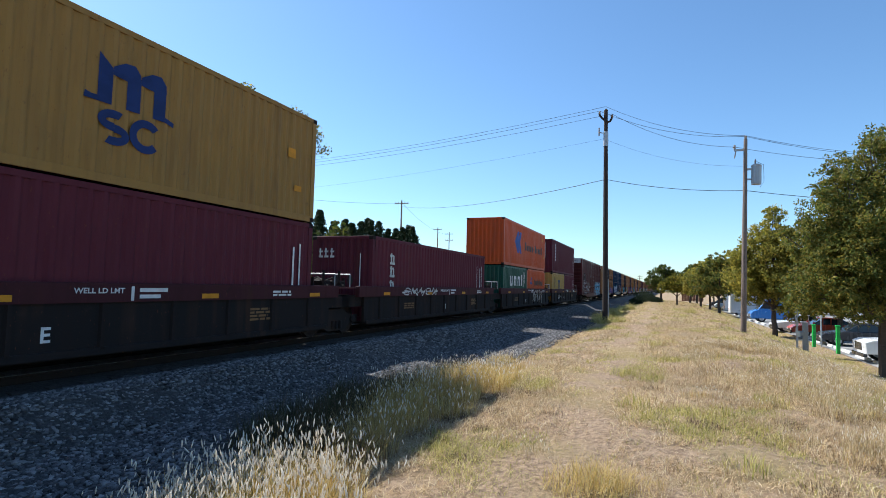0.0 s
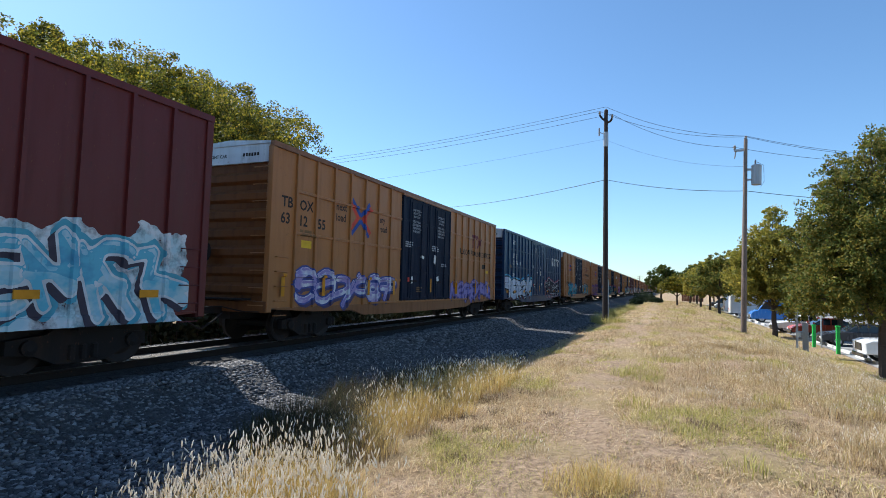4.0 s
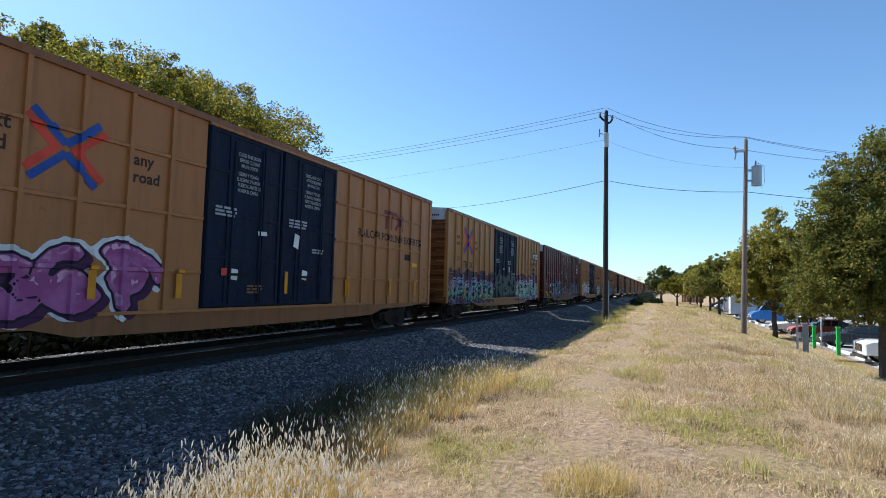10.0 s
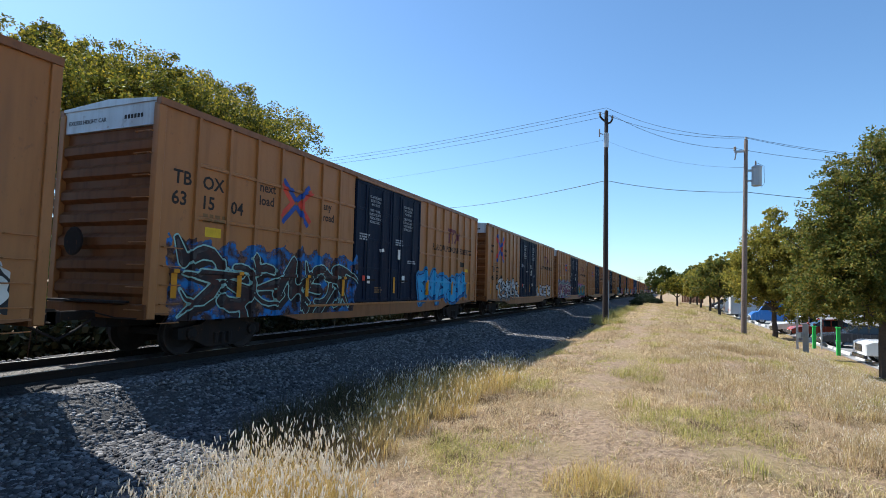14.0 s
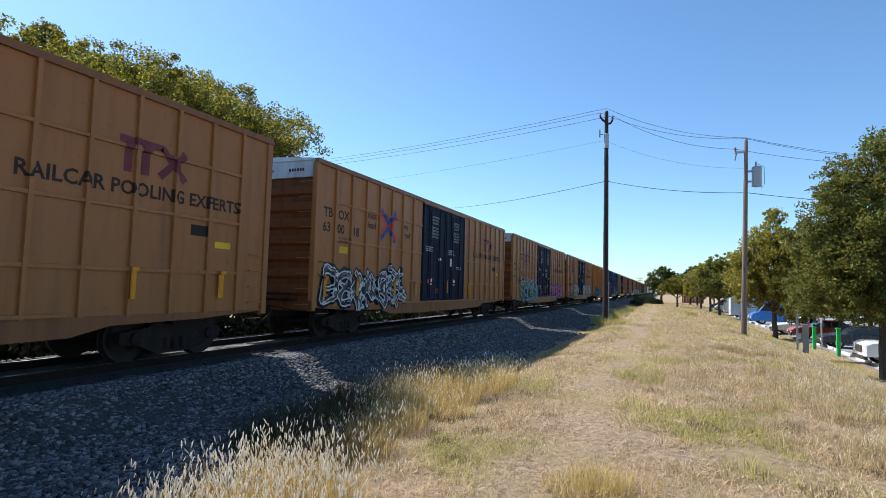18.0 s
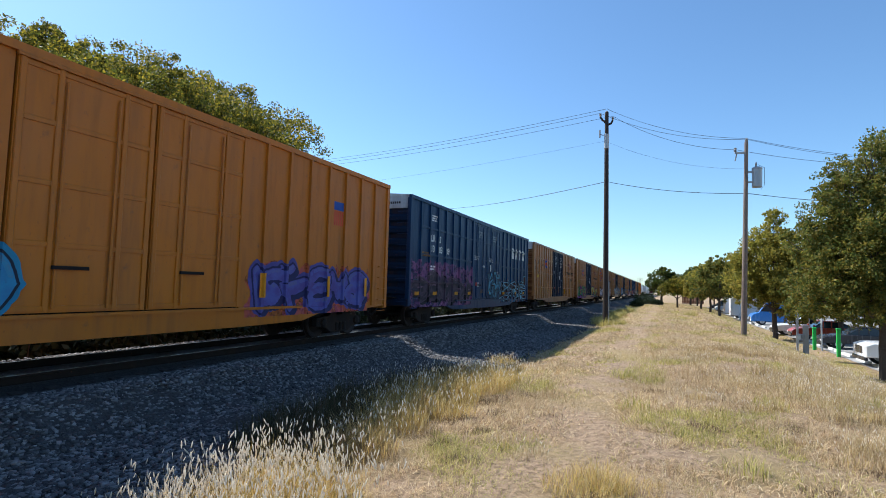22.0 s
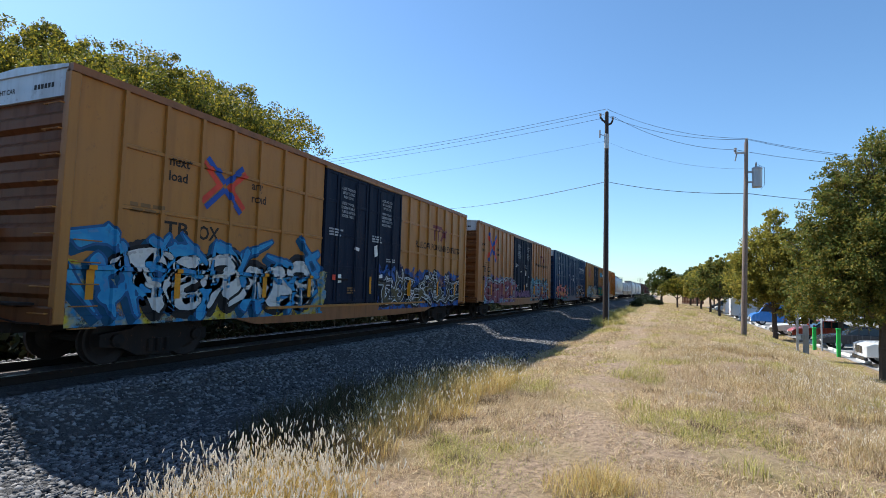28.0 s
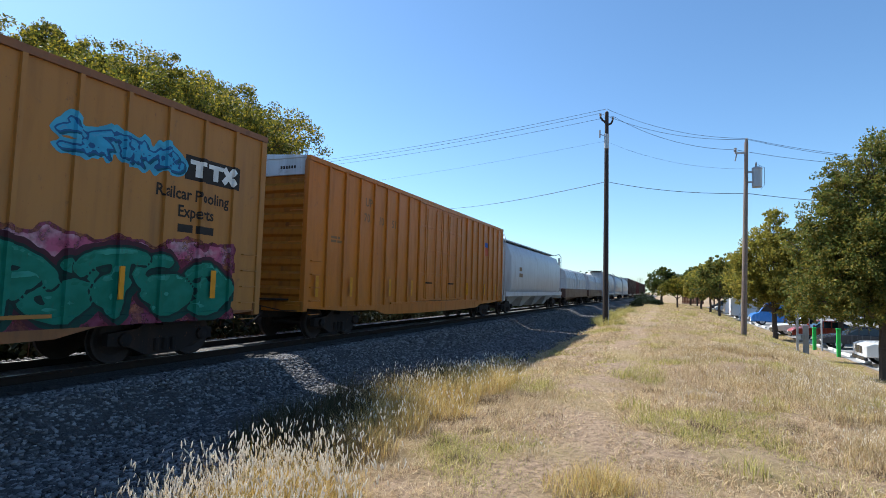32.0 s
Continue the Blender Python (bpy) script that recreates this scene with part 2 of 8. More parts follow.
# ---- mesh helpers ----
class Build:
    """Collects vertices and faces of one part."""

    def __init__(self):
        self.v, self.f = [], []

    def add(self, vs, fs):
        n = len(self.v)
        self.v += [tuple(p) for p in vs]
        self.f += [tuple(i + n for i in f) for f in fs]
        return self

    def box(self, x0, x1, y0, y1, z0, z1, c=0.0):
        """A box, with chamfered upright edges where c is given."""
        if c <= 0:
            vs = [(x, y, z) for z in (z0, z1) for x, y in ((x0, y0), (x1, y0), (x1, y1), (x0, y1))]
            return self.add(vs, [(3, 2, 1, 0), (4, 5, 6, 7), (0, 1, 5, 4), (1, 2, 6, 5), (2, 3, 7, 6), (3, 0, 4, 7)])
        ring = [(x0 + c, y0), (x1 - c, y0), (x1, y0 + c), (x1, y1 - c), (x1 - c, y1), (x0 + c, y1), (x0, y1 - c), (x0, y0 + c)]
        lid = [(x0 + c, y0 + c), (x1 - c, y0 + c), (x1 - c, y1 - c), (x0 + c, y1 - c)]
        vs = [(x, y, z0) for x, y in ring] + [(x, y, z1 - c) for x, y in ring] + [(x, y, z1) for x, y in lid]
        fs = [tuple(range(7, -1, -1))] + [(i, (i + 1) % 8, 8 + (i + 1) % 8, 8 + i) for i in range(8)]
        fs += [(16, 17, 18, 19), (8, 9, 17, 16), (9, 10, 17), (10, 11, 18, 17), (11, 12, 18), (12, 13, 19, 18), (13, 14, 19), (14, 15, 16, 19), (15, 8, 16)]
        return self.add(vs, fs)

    def prism(self, ring, axis, a, b):
        """A closed outline (2D) drawn out along an axis; its plane takes the two other axes in order."""
        def put(p, h):
            return {"x": (h, p[0], p[1]), "y": (p[0], h, p[1]), "z": (p[0], p[1], h)}[axis]
        n = len(ring)
        vs = [put(p, a) for p in ring] + [put(p, b) for p in ring]
        fs = [tuple(range(n)), tuple(range(2 * n - 1, n - 1, -1))] + [(i, i + n, (i + 1) % n + n, (i + 1) % n) for i in range(n)]
        return self.add(vs, fs)

    def tube(self, p0, p1, r0, r1=None, n=8):
        p0, p1 = Vector(p0), Vector(p1)
        d = (p1 - p0).normalized()
        u = d.orthogonal().normalized()
        w = d.cross(u)
        r1 = r0 if r1 is None else r1
        ring = [(math.cos(2 * math.pi * i / n), math.sin(2 * math.pi * i / n)) for i in range(n)]
        vs = [p0 + (u * a + w * b) * r0 for a, b in ring] + [p1 + (u * a + w * b) * r1 for a, b in ring]
        fs = [(i, (i + 1) % n, (i + 1) % n + n, i + n) for i in range(n)] + [tuple(range(n - 1, -1, -1)), tuple(range(n, 2 * n))]
        return self.add(vs, fs)

    def path(self, pts, r, n=5):
        pts = [Vector(p) for p in pts]
        vs, fs, k = [], [], len(pts)
        for i, p in enumerate(pts):
            d = (pts[min(k - 1, i + 1)] - pts[max(0, i - 1)]).normalized()
            u = d.cross(Vector((0.31, 0.17, 0.93))).normalized()
            w = d.cross(u)
            vs += [p + (u * math.cos(6.2832 * j / n) + w * math.sin(6.2832 * j / n)) * r for j in range(n)]
        for i in range(k - 1):
            fs += [(i * n + j, i * n + (j + 1) % n, (i + 1) * n + (j + 1) % n, (i + 1) * n + j) for j in range(n)]
        fs += [tuple(range(n - 1, -1, -1)), tuple(range((k - 1) * n, k * n))]
        return self.add(vs, fs)

    def lathe(self, prof, centre, axis="x", n=20):
        """A turned shape: (radius, offset) pairs along an axis."""
        cx, cy, cz = centre
        vs, fs = [], []
        for r, h in prof:
            for i in range(n):
                a = 2 * math.pi * i / n
                c, s = r * math.cos(a), r * math.sin(a)
                vs.append((cx + h, cy + c, cz + s) if axis == "x" else (cx + c, cy + h, cz + s) if axis == "y" else (cx + c, cy + s, cz + h))
        for k in range(len(prof) - 1):
            for i in range(n):
                j = (i + 1) % n
                fs.append((k * n + i, k * n + j, (k + 1) * n + j, (k + 1) * n + i))
        fs += [tuple(range(n - 1, -1, -1)), tuple(range((len(prof) - 1) * n, len(prof) * n))]
        return self.add(vs, fs)

    def mesh(self, name, mat=None, smooth=False):
        me = bpy.data.meshes.new(name)
        me.from_pydata(self.v, [], self.f)
        bm = bmesh.new()
        bm.from_mesh(me)
        bmesh.ops.recalc_face_normals(bm, faces=bm.faces)
        bm.to_mesh(me)
        bm.free()
        if smooth:
            me.shade_smooth()
        if mat:
            me.materials.append(M[mat] if isinstance(mat, str) else mat)
        return me


def quick_mesh(name, verts, faces, mat):
    """A large mesh from arrays; all faces have the same number of corners."""
    me = bpy.data.meshes.new(name)
    verts, faces = np.asarray(verts, np.float32), np.asarray(faces, np.int32)
    k = faces.shape[1]
    me.vertices.add(len(verts))
    me.vertices.foreach_set("co", verts.ravel())
    me.loops.add(faces.size)
    me.loops.foreach_set("vertex_index", faces.ravel())
    me.polygons.add(len(faces))
    me.polygons.foreach_set("loop_start", np.arange(0, faces.size, k, dtype=np.int32))
    me.update(calc_edges=True)
    me.materials.append(M[mat])
    return me


CACHE = {}


def shared(key, make):
    if key not in CACHE:
        CACHE[key] = make()
    return CACHE[key]


def part(name, me, parent, at=None, label=""):
    ob = new(name, me)
    ob.parent = parent
    if at is not None:
        ob.matrix_basis = at if isinstance(at, Matrix) else Matrix.Translation(at)
    return tagged(ob, label)


def thing(name, at, label, category, group="", kind=""):
    ob = new(name)
    ob.matrix_basis = at if isinstance(at, Matrix) else Matrix.Translation(at)
    return tagged(ob, label, category, group, kind)


# ---- ground ----
TRACK_X = -10.33


def lot_z(y):
    return min(-1.2, max(-1.9, -1.85 + (y - 30) * 0.009))


PROFILE = [(-4000, -1.2), (-18, -1.1), (-14.4, -0.95), (-12.7, -0.22), (-8.2, -0.22), (-7.15, -0.72), (-4.4, -0.78), (-3.0, -0.58), (0, -0.5), (3.5, -0.62)]


def ground_z(x, y):
    if x > 3.5:
        k = min(1.0, (x - 3.5) / 4.4)
        return -0.62 + (lot_z(y) + 0.62) * k * (0.6 + 0.4 * k)
    for (xa, za), (xb, zb) in zip(PROFILE, PROFILE[1:]):
        if x <= xb:
            return za + (zb - za) * (x - xa) / (xb - xa)
    return -0.62


def build_ground():
    xs = [-3000, -800, -250, -90, -45, -25, -18, -14.4, -13.6, -12.7, -10.3, -8.2, -7.7, -7.15, -6.3, -5.4, -4.9]
    xs += [-4.4 + 0.35 * i for i in range(39)] + [9.6, 11, 14, 20, 32, 60, 150, 500, 3000]
    ys = [-3000, -600, -150, -60, -30, -14, -6, -2] + [0.4 * i for i in range(60)] + [24 + 1.2 * i for i in range(50)] + [86 + 6 * i for i in range(20)] + [230, 300, 420, 700, 1500, 4000]
    vs = []
    for y in ys:
        for x in xs:
            z = ground_z(x, y)
            if -4.4 < x < 9 and -3 < y < 200:
                z += 0.07 * noise.noise((x * 0.9, y * 0.9, 0)) + 0.04 * noise.noise((x * 2.7, y * 2.7, 5))
            vs.append((x, y, z - 0.03))
    n = len(xs)
    fs = [(j * n + i, j * n + i + 1, (j + 1) * n + i + 1, (j + 1) * n + i) for j in range(len(ys) - 1) for i in range(n - 1)]
    me = quick_mesh("ground", vs, fs, "soil")
    me.shade_smooth()
    tagged(new("ground", me), "dry straw-coloured grassland soil beside the railway", "ground", kind="structure")


build_ground()


def build_ballast():
    xs = [-14.3, -13.5, -12.7, -11.5, -10.3, -9.2, -8.2, -7.7, -7.15, -6.5, -5.8, -5.1, -4.4]
    ys = [-60, -30, -12, -4] + [0.5 * i for i in range(0, 80)] + [40 + 4 * i for i in range(40)] + [210, 260, 330, 420]
    rng = random.Random(3)
    vs = []
    for y in ys:
        for i, x in enumerate(xs):
            edge = i in (0, len(xs) - 1)
            xx = x + (0.5 * noise.noise((x, y * 0.35, 2)) if i == len(xs) - 1 else 0)
            vs.append((xx, y, ground_z(x, y) + (-0.08 if edge else 0.02 + 0.03 * rng.uniform(-1, 1))))
    n = len(xs)
    fs = [(j * n + i, j * n + i + 1, (j + 1) * n + i + 1, (j + 1) * n + i) for j in range(len(ys) - 1) for i in range(n - 1)]
    tagged(new("ballast_bed", quick_mesh("ballast_bed", vs, fs, "ballast")), "grey crushed-stone ballast bed under the track", "ballast", kind="structure")
    # Bed strips: coloured pale for sun between the rails, dark for shade outside.
    for xs, mat, label in (([-11.5, -11.1, -10.4, -9.72], "sunlit_bed", "ballast coloured pale as if sunlit between the rails"), ([-9.72, -9.55, -9.3, -9.0], "shaded_bed", "ballast darkened for shade and oil outside the near rail")):
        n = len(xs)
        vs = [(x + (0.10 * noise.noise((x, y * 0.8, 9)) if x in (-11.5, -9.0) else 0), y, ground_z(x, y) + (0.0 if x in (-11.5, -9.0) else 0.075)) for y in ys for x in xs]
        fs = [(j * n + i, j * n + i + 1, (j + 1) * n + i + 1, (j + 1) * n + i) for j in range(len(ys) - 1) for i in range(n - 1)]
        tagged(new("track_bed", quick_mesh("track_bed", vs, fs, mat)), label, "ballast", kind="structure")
    # loose stones on the near shoulder
    r = np.random.RandomState(5)
    shape = np.array([(-1, -0.7, -0.5), (0.9, -1, -0.6), (1, 0.8, -0.5), (-0.8, 1, -0.6), (-0.7, -0.6, 0.6), (0.8, -0.5, 0.45), (0.6, 0.9, 0.6), (-0.9, 0.5, 0.5)])
    quad = np.array([(3, 2, 1, 0), (4, 5, 6, 7), (0, 1, 5, 4), (1, 2, 6, 5), (2, 3, 7, 6), (3, 0, 4, 7)])
    xs0, ys0 = [], []
    for (ya, yb, count) in ((1.5, 8, 16000), (8, 16, 17000), (16, 30, 14000), (30, 60, 9000)):
        xs0.append(r.uniform(-8.85, -4.2, count))
        ys0.append(r.uniform(ya, yb, count))
    xs0.append(r.uniform(-13.2, -11.3, 12000))
    ys0.append(r.uniform(2, 40, 12000))
    x, y = np.concatenate(xs0), np.concatenate(ys0)
    keep = ~((x > -5.0) & (r.rand(len(x)) < (x + 5.0) / 0.9))
    x, y = x[keep], y[keep]
    z = np.array([ground_z(a, b) for a, b in zip(x, y)]) + 0.025
    size = r.uniform(0.016, 0.042, len(x)) * np.where(y > 16, 1.35, 1.0)
    pts = shape[None] * r.uniform(0.6, 1.25, (len(x), 8, 3)) * size[:, None, None] * np.array([1.2, 1.0, 0.8])
    ang = r.uniform(0, 6.283, len(x))
    c, s = np.cos(ang)[:, None], np.sin(ang)[:, None]
    tip = r.uniform(-0.6, 0.6, len(x))[:, None]
    px, py, pz = pts[..., 0] * c - pts[..., 1] * s, pts[..., 0] * s + pts[..., 1] * c, pts[..., 2]
    pz2, px2 = pz * np.cos(tip) + px * np.sin(tip), px * np.cos(tip) - pz * np.sin(tip)
    v = np.stack([px2 + x[:, None], py + y[:, None], pz2 + z[:, None]], -1).reshape(-1, 3)
    f = (quad[None] + 8 * np.arange(len(x))[:, None, None]).reshape(-1, 4)
    tagged(new("ballast_stones", quick_mesh("ballast_stones", v, f, "stone")), "loose grey and pinkish crushed stones beside the track", "stones", kind="stuff")


def stone_material():
    m, nt, ln = nodes_of("crushed_stone")
    b = nt["Principled BSDF"]
    g = nt.new("ShaderNodeNewGeometry")
    ramp = nt.new("ShaderNodeValToRGB")
    el = ramp.color_ramp.elements
    el[0].color, el[1].color = (0.022, 0.022, 0.023, 1), (0.30, 0.285, 0.275, 1)
    e = el.new(0.55)
    e.color = (0.105, 0.102, 0.102, 1)
    ln.new(g.outputs["Random Per Island"], ramp.inputs[0])
    c = mixed(nt, ln, times(nt, ln, noise_of(nt, ln, 30, 4), 0.3), ramp.outputs[0], (0.12, 0.10, 0.10))
    ln.new(c, b.inputs["Base Color"])
    b.inputs["Roughness"].default_value = 0.85
    return m


M["stone"] = stone_material()
build_ballast()


def build_track():
    for side, name in ((-0.7525, "rail"), (0.7525, "rail")):
        ring = [(-0.075, -0.172), (0.075, -0.172), (0.075, -0.16), (0.012, -0.14), (0.012, -0.045), (0.036, -0.035), (0.036, -0.006), (0.028, 0), (-0.028, 0), (-0.036, -0.006), (-0.036, -0.035), (-0.012, -0.045), (-0.012, -0.14), (-0.075, -0.16)]
        b = Build().prism([(x + side, z) for x, z in ring], "y", -80, 420)
        ob = tagged(new(name, b.mesh("rail", "rail")), "rusty steel rail with a worn head", "rail", "rails", "structure")
        ob.location.x = TRACK_X
        head = new("rail_head", Build().box(side - 0.027, side + 0.027, -80, 420, -0.001, 0.0025).mesh("rail_head", "railtop"))
        head.parent = ob
    me = Build().box(-1.3, 1.3, -0.11, 0.11, -0.36, -0.175, 0.012).mesh("tie", "tie")
    track = tagged(new("tie_row"), "dark creosoted timber ties under the rails", "ties", kind="structure")
    track.location.x = TRACK_X
    for i in range(150):
        part("tie", me, track, Matrix.Translation((0, 0.5 + 0.53 * i, 0)))


build_track()


# ---- lettering and sprayed pictures ----
def letters(text):
    """The outline of a text as (vertices, faces), one unit high capitals, from the built-in font."""
    def make():
        cu = bpy.data.curves.new("lettering", "FONT")
        cu.body, cu.resolution_u, cu.offset = text, 2, 0.022
        ob = bpy.data.objects.new("lettering", cu)
        me = bpy.data.meshes.new_from_object(ob)
        bpy.data.objects.remove(ob)
        vs = [(v.co.x, v.co.y) for v in me.vertices]
        fs = [tuple(p.vertices) for p in me.polygons]
        bpy.data.meshes.remove(me)
        return vs, fs
    return shared(("text", text), make)


def drape(vs, fs, posts, rails, deep, lift, mat, name, steps=False):
    """Lays a flat shape (y, z) over a side with upright posts and level rails: it follows their steps."""
    bm = bmesh.new()
    pts = [bm.verts.new((0, y, z)) for y, z in vs]
    owner = list(range(len(vs)))
    for f in fs:
        low = min(owner[i] for i in f)
        for i in f:
            owner[i] = low
    order = {k: n for n, k in enumerate(sorted(set(owner)))}
    for i, v in enumerate(pts):
        v.co.x = 0.004 * order[owner[i]] / len(order) if steps else 0.0
    for f in fs:
        try:
            bm.faces.new([pts[i] for i in f])
        except ValueError:
            pass
    ys, zs = [y for y, z in vs], [z for y, z in vs]
    e = 0.012
    for spans, lo, hi, way in ((posts, min(ys), max(ys), (0, 1, 0)), (rails, min(zs), max(zs), (0, 0, 1))):
        for a, b in spans:
            for c in (a - e, a, b, b + e):
                if lo < c < hi:
                    bmesh.ops.bisect_plane(bm, geom=bm.verts[:] + bm.edges[:] + bm.faces[:], dist=1e-5, plane_co=(way[0] * c, way[1] * c, way[2] * c), plane_no=way)
    def rise(v, spans):
        return max((min(1.0, max(0.0, (v - a + e) / e), max(0.0, (b + e - v) / e)) for a, b in spans), default=0.0)
    for v in bm.verts:
        up = max(rise(v.co.y, posts), rise(v.co.z, rails) if rails else 0.0)
        v.co.x += deep[0] + (deep[1] - deep[0]) * up + lift
    me = bpy.data.meshes.new(name)
    bm.normal_update()
    for f in bm.faces:
        if f.normal.x < 0:
            f.normal_flip()
    bm.to_mesh(me)
    bm.free()
    me.materials.append(M[mat])
    return me


def words(text, y, z, high, wide=None, lean=0.0):
    """A line of text at (y, z), its left foot, with capitals of that height, squeezed to a width where given."""
    vs, fs = letters(text)
    k = high / 0.70
    span = max(v[0] for v in vs) * k
    q = wide / span if wide else 1.0
    return [(y + a * k * q, z + b * k + a * k * q * lean) for a, b in vs], fs


def bars(rows):
    """Plain bars (y0, y1, z0, z1) for small writing."""
    vs, fs = [], []
    for a, b, c, d in rows:
        n = len(vs)
        vs += [(a, c), (b, c), (b, d), (a, d)]
        fs.append((n, n + 1, n + 2, n + 3))
    return vs, fs


def text_block(y, z, wide, lines, high, seed=0):
    """Small writing in lines, each a row of word-long bars."""
    r = random.Random(seed * 7 + int(y * 100))
    rows = []
    for i in range(lines):
        a, top = y, z - i * high * 1.6
        end = y + wide * r.uniform(0.7, 1.0)
        while a < end:
            w = min(end - a, r.uniform(0.10, 0.32))
            rows.append((a, a + w, top - high, top))
            a += w + 0.05
    return bars(rows)


def arc(cy, cz, ry, rz, a0, a1, n=7):
    return [(cy + ry * math.cos(radians(a0 + (a1 - a0) * i / n)), cz + rz * math.sin(radians(a0 + (a1 - a0) * i / n))) for i in range(n + 1)]


def figure(r, spiky):
    """One sprayed figure in a unit field: interlocked stems, hooks and loops that spell nothing."""
    q = r.uniform
    main = [
        lambda: [arc(0.5, 0.72, 0.34, 0.26, q(20, 60), 250) + arc(0.48, 0.25, 0.36, 0.26, 80, q(-190, -140))],
        lambda: [arc(0.52, 0.5, 0.38, 0.46, q(30, 60), q(290, 330), 10)],
        lambda: [[(q(0.1, 0.25), 0.0), (q(0.1, 0.3), 1.0)], arc(0.35, 0.68, 0.42, 0.28, 100, -100)],
        lambda: [[(0.12, q(0.0, 0.2)), (q(0.2, 0.35), 1.0), (q(0.5, 0.6), 0.2), (q(0.7, 0.9), 0.95), (0.9, 0.0)]],
        lambda: [arc(0.5, 0.42, 0.36, 0.40, 175, q(350, 370), 8), [(0.14, 0.45), (q(0.05, 0.2), 1.0)]],
        lambda: [[(q(0.4, 0.6), 0.0), (q(0.4, 0.6), 0.9)], arc(0.5, 0.8, 0.5, 0.2, 180, q(0, 40), 6)],
        lambda: [[(0.1, 0.95), (q(0.5, 0.8), q(0.8, 1.0)), (q(0.2, 0.4), q(0.3, 0.5)), (q(0.8, 0.95), q(0.0, 0.1))], [(0.15, 0.05), (0.5, q(0.2, 0.35))]],
    ]
    extra = [
        lambda: [[(0.15, q(0.4, 0.6)), (0.85, q(0.4, 0.65))]],
        lambda: [[(0.35, 0.55), (0.95, q(-0.05, 0.1))]],
        lambda: [arc(q(0.4, 0.6), q(0.3, 0.5), 0.22, 0.2, q(0, 180), q(250, 420), 6)],
        lambda: [[(q(0.5, 0.7), 0.9), (q(0.85, 1.05), q(0.5, 0.8)), (q(0.6, 0.8), q(0.3, 0.5))]],
    ]
    lines = r.choice(main)() + r.choice(extra)() + (r.choice(extra)() if r.random() < 0.5 else [])
    if spiky:
        lines += [[(q(0.0, 1.0), q(0.6, 0.9)), (q(-0.2, 1.2), q(1.0, 1.25))], [(q(0.0, 1.0), q(0.1, 0.4)), (q(-0.2, 1.2), q(-0.15, 0.1))]]
    out = []
    for l in lines:
        t, flip = radians(q(-32, 32)), r.random() < 0.45
        c2, s2 = math.cos(t), math.sin(t)
        l = [(1 - a, b) if flip else (a, b) for a, b in l]
        out.append([(0.5 + (a - 0.5) * c2 - (b - 0.5) * s2, 0.5 + ((a - 0.5) * s2 + (b - 0.5) * c2) * 0.96) for a, b in l])
    return out


def strokes(y0, y1, z0, z1, count, seed, bend):
    """Scrawled figures, as polylines, that fill a field."""
    r = random.Random(seed)
    step, high, out = (y1 - y0) / count, z1 - z0, []
    for i in range(count):
        for line in figure(r, False):
            out.append([(y0 + step * (i + a) + r.uniform(-1, 1) * bend * step, z0 + b * high) for a, b in line])
    return out


def stroke_distance(lines, gy, gz):
    """The distance of each place of a grid from the edge of tapered strokes; below zero inside."""
    d = np.full(gy.shape, 9.0)
    for pts, w0, w1 in lines:
        n = len(pts) - 1
        for i in range(n):
            (a, b), (c2, d2) = pts[i], pts[i + 1]
            ey, ez = c2 - a, d2 - b
            k = np.clip(((gy - a) * ey + (gz - b) * ez) / (ey * ey + ez * ez + 1e-9), 0, 1)
            w = w0 + (w1 - w0) * (i + k) / n
            off = np.abs(gy - a - k * ey) ** 1.35 + np.abs(gz - b - k * ez) ** 1.35
            d = np.minimum(d, off ** (1 / 1.35) - w)
    return d


def ripple(gy, gz, seed, size):
    """Smooth irregular waves between about -1 and 1."""
    r = random.Random(seed)
    out = np.zeros(gy.shape)
    for _ in range(7):
        a, k = r.uniform(0, 6.283), r.uniform(0.6, 1.9) / size
        out += np.sin((gy * math.cos(a) + gz * math.sin(a)) * k * 6.283 + r.uniform(0, 6.283))
    return out / 3.0


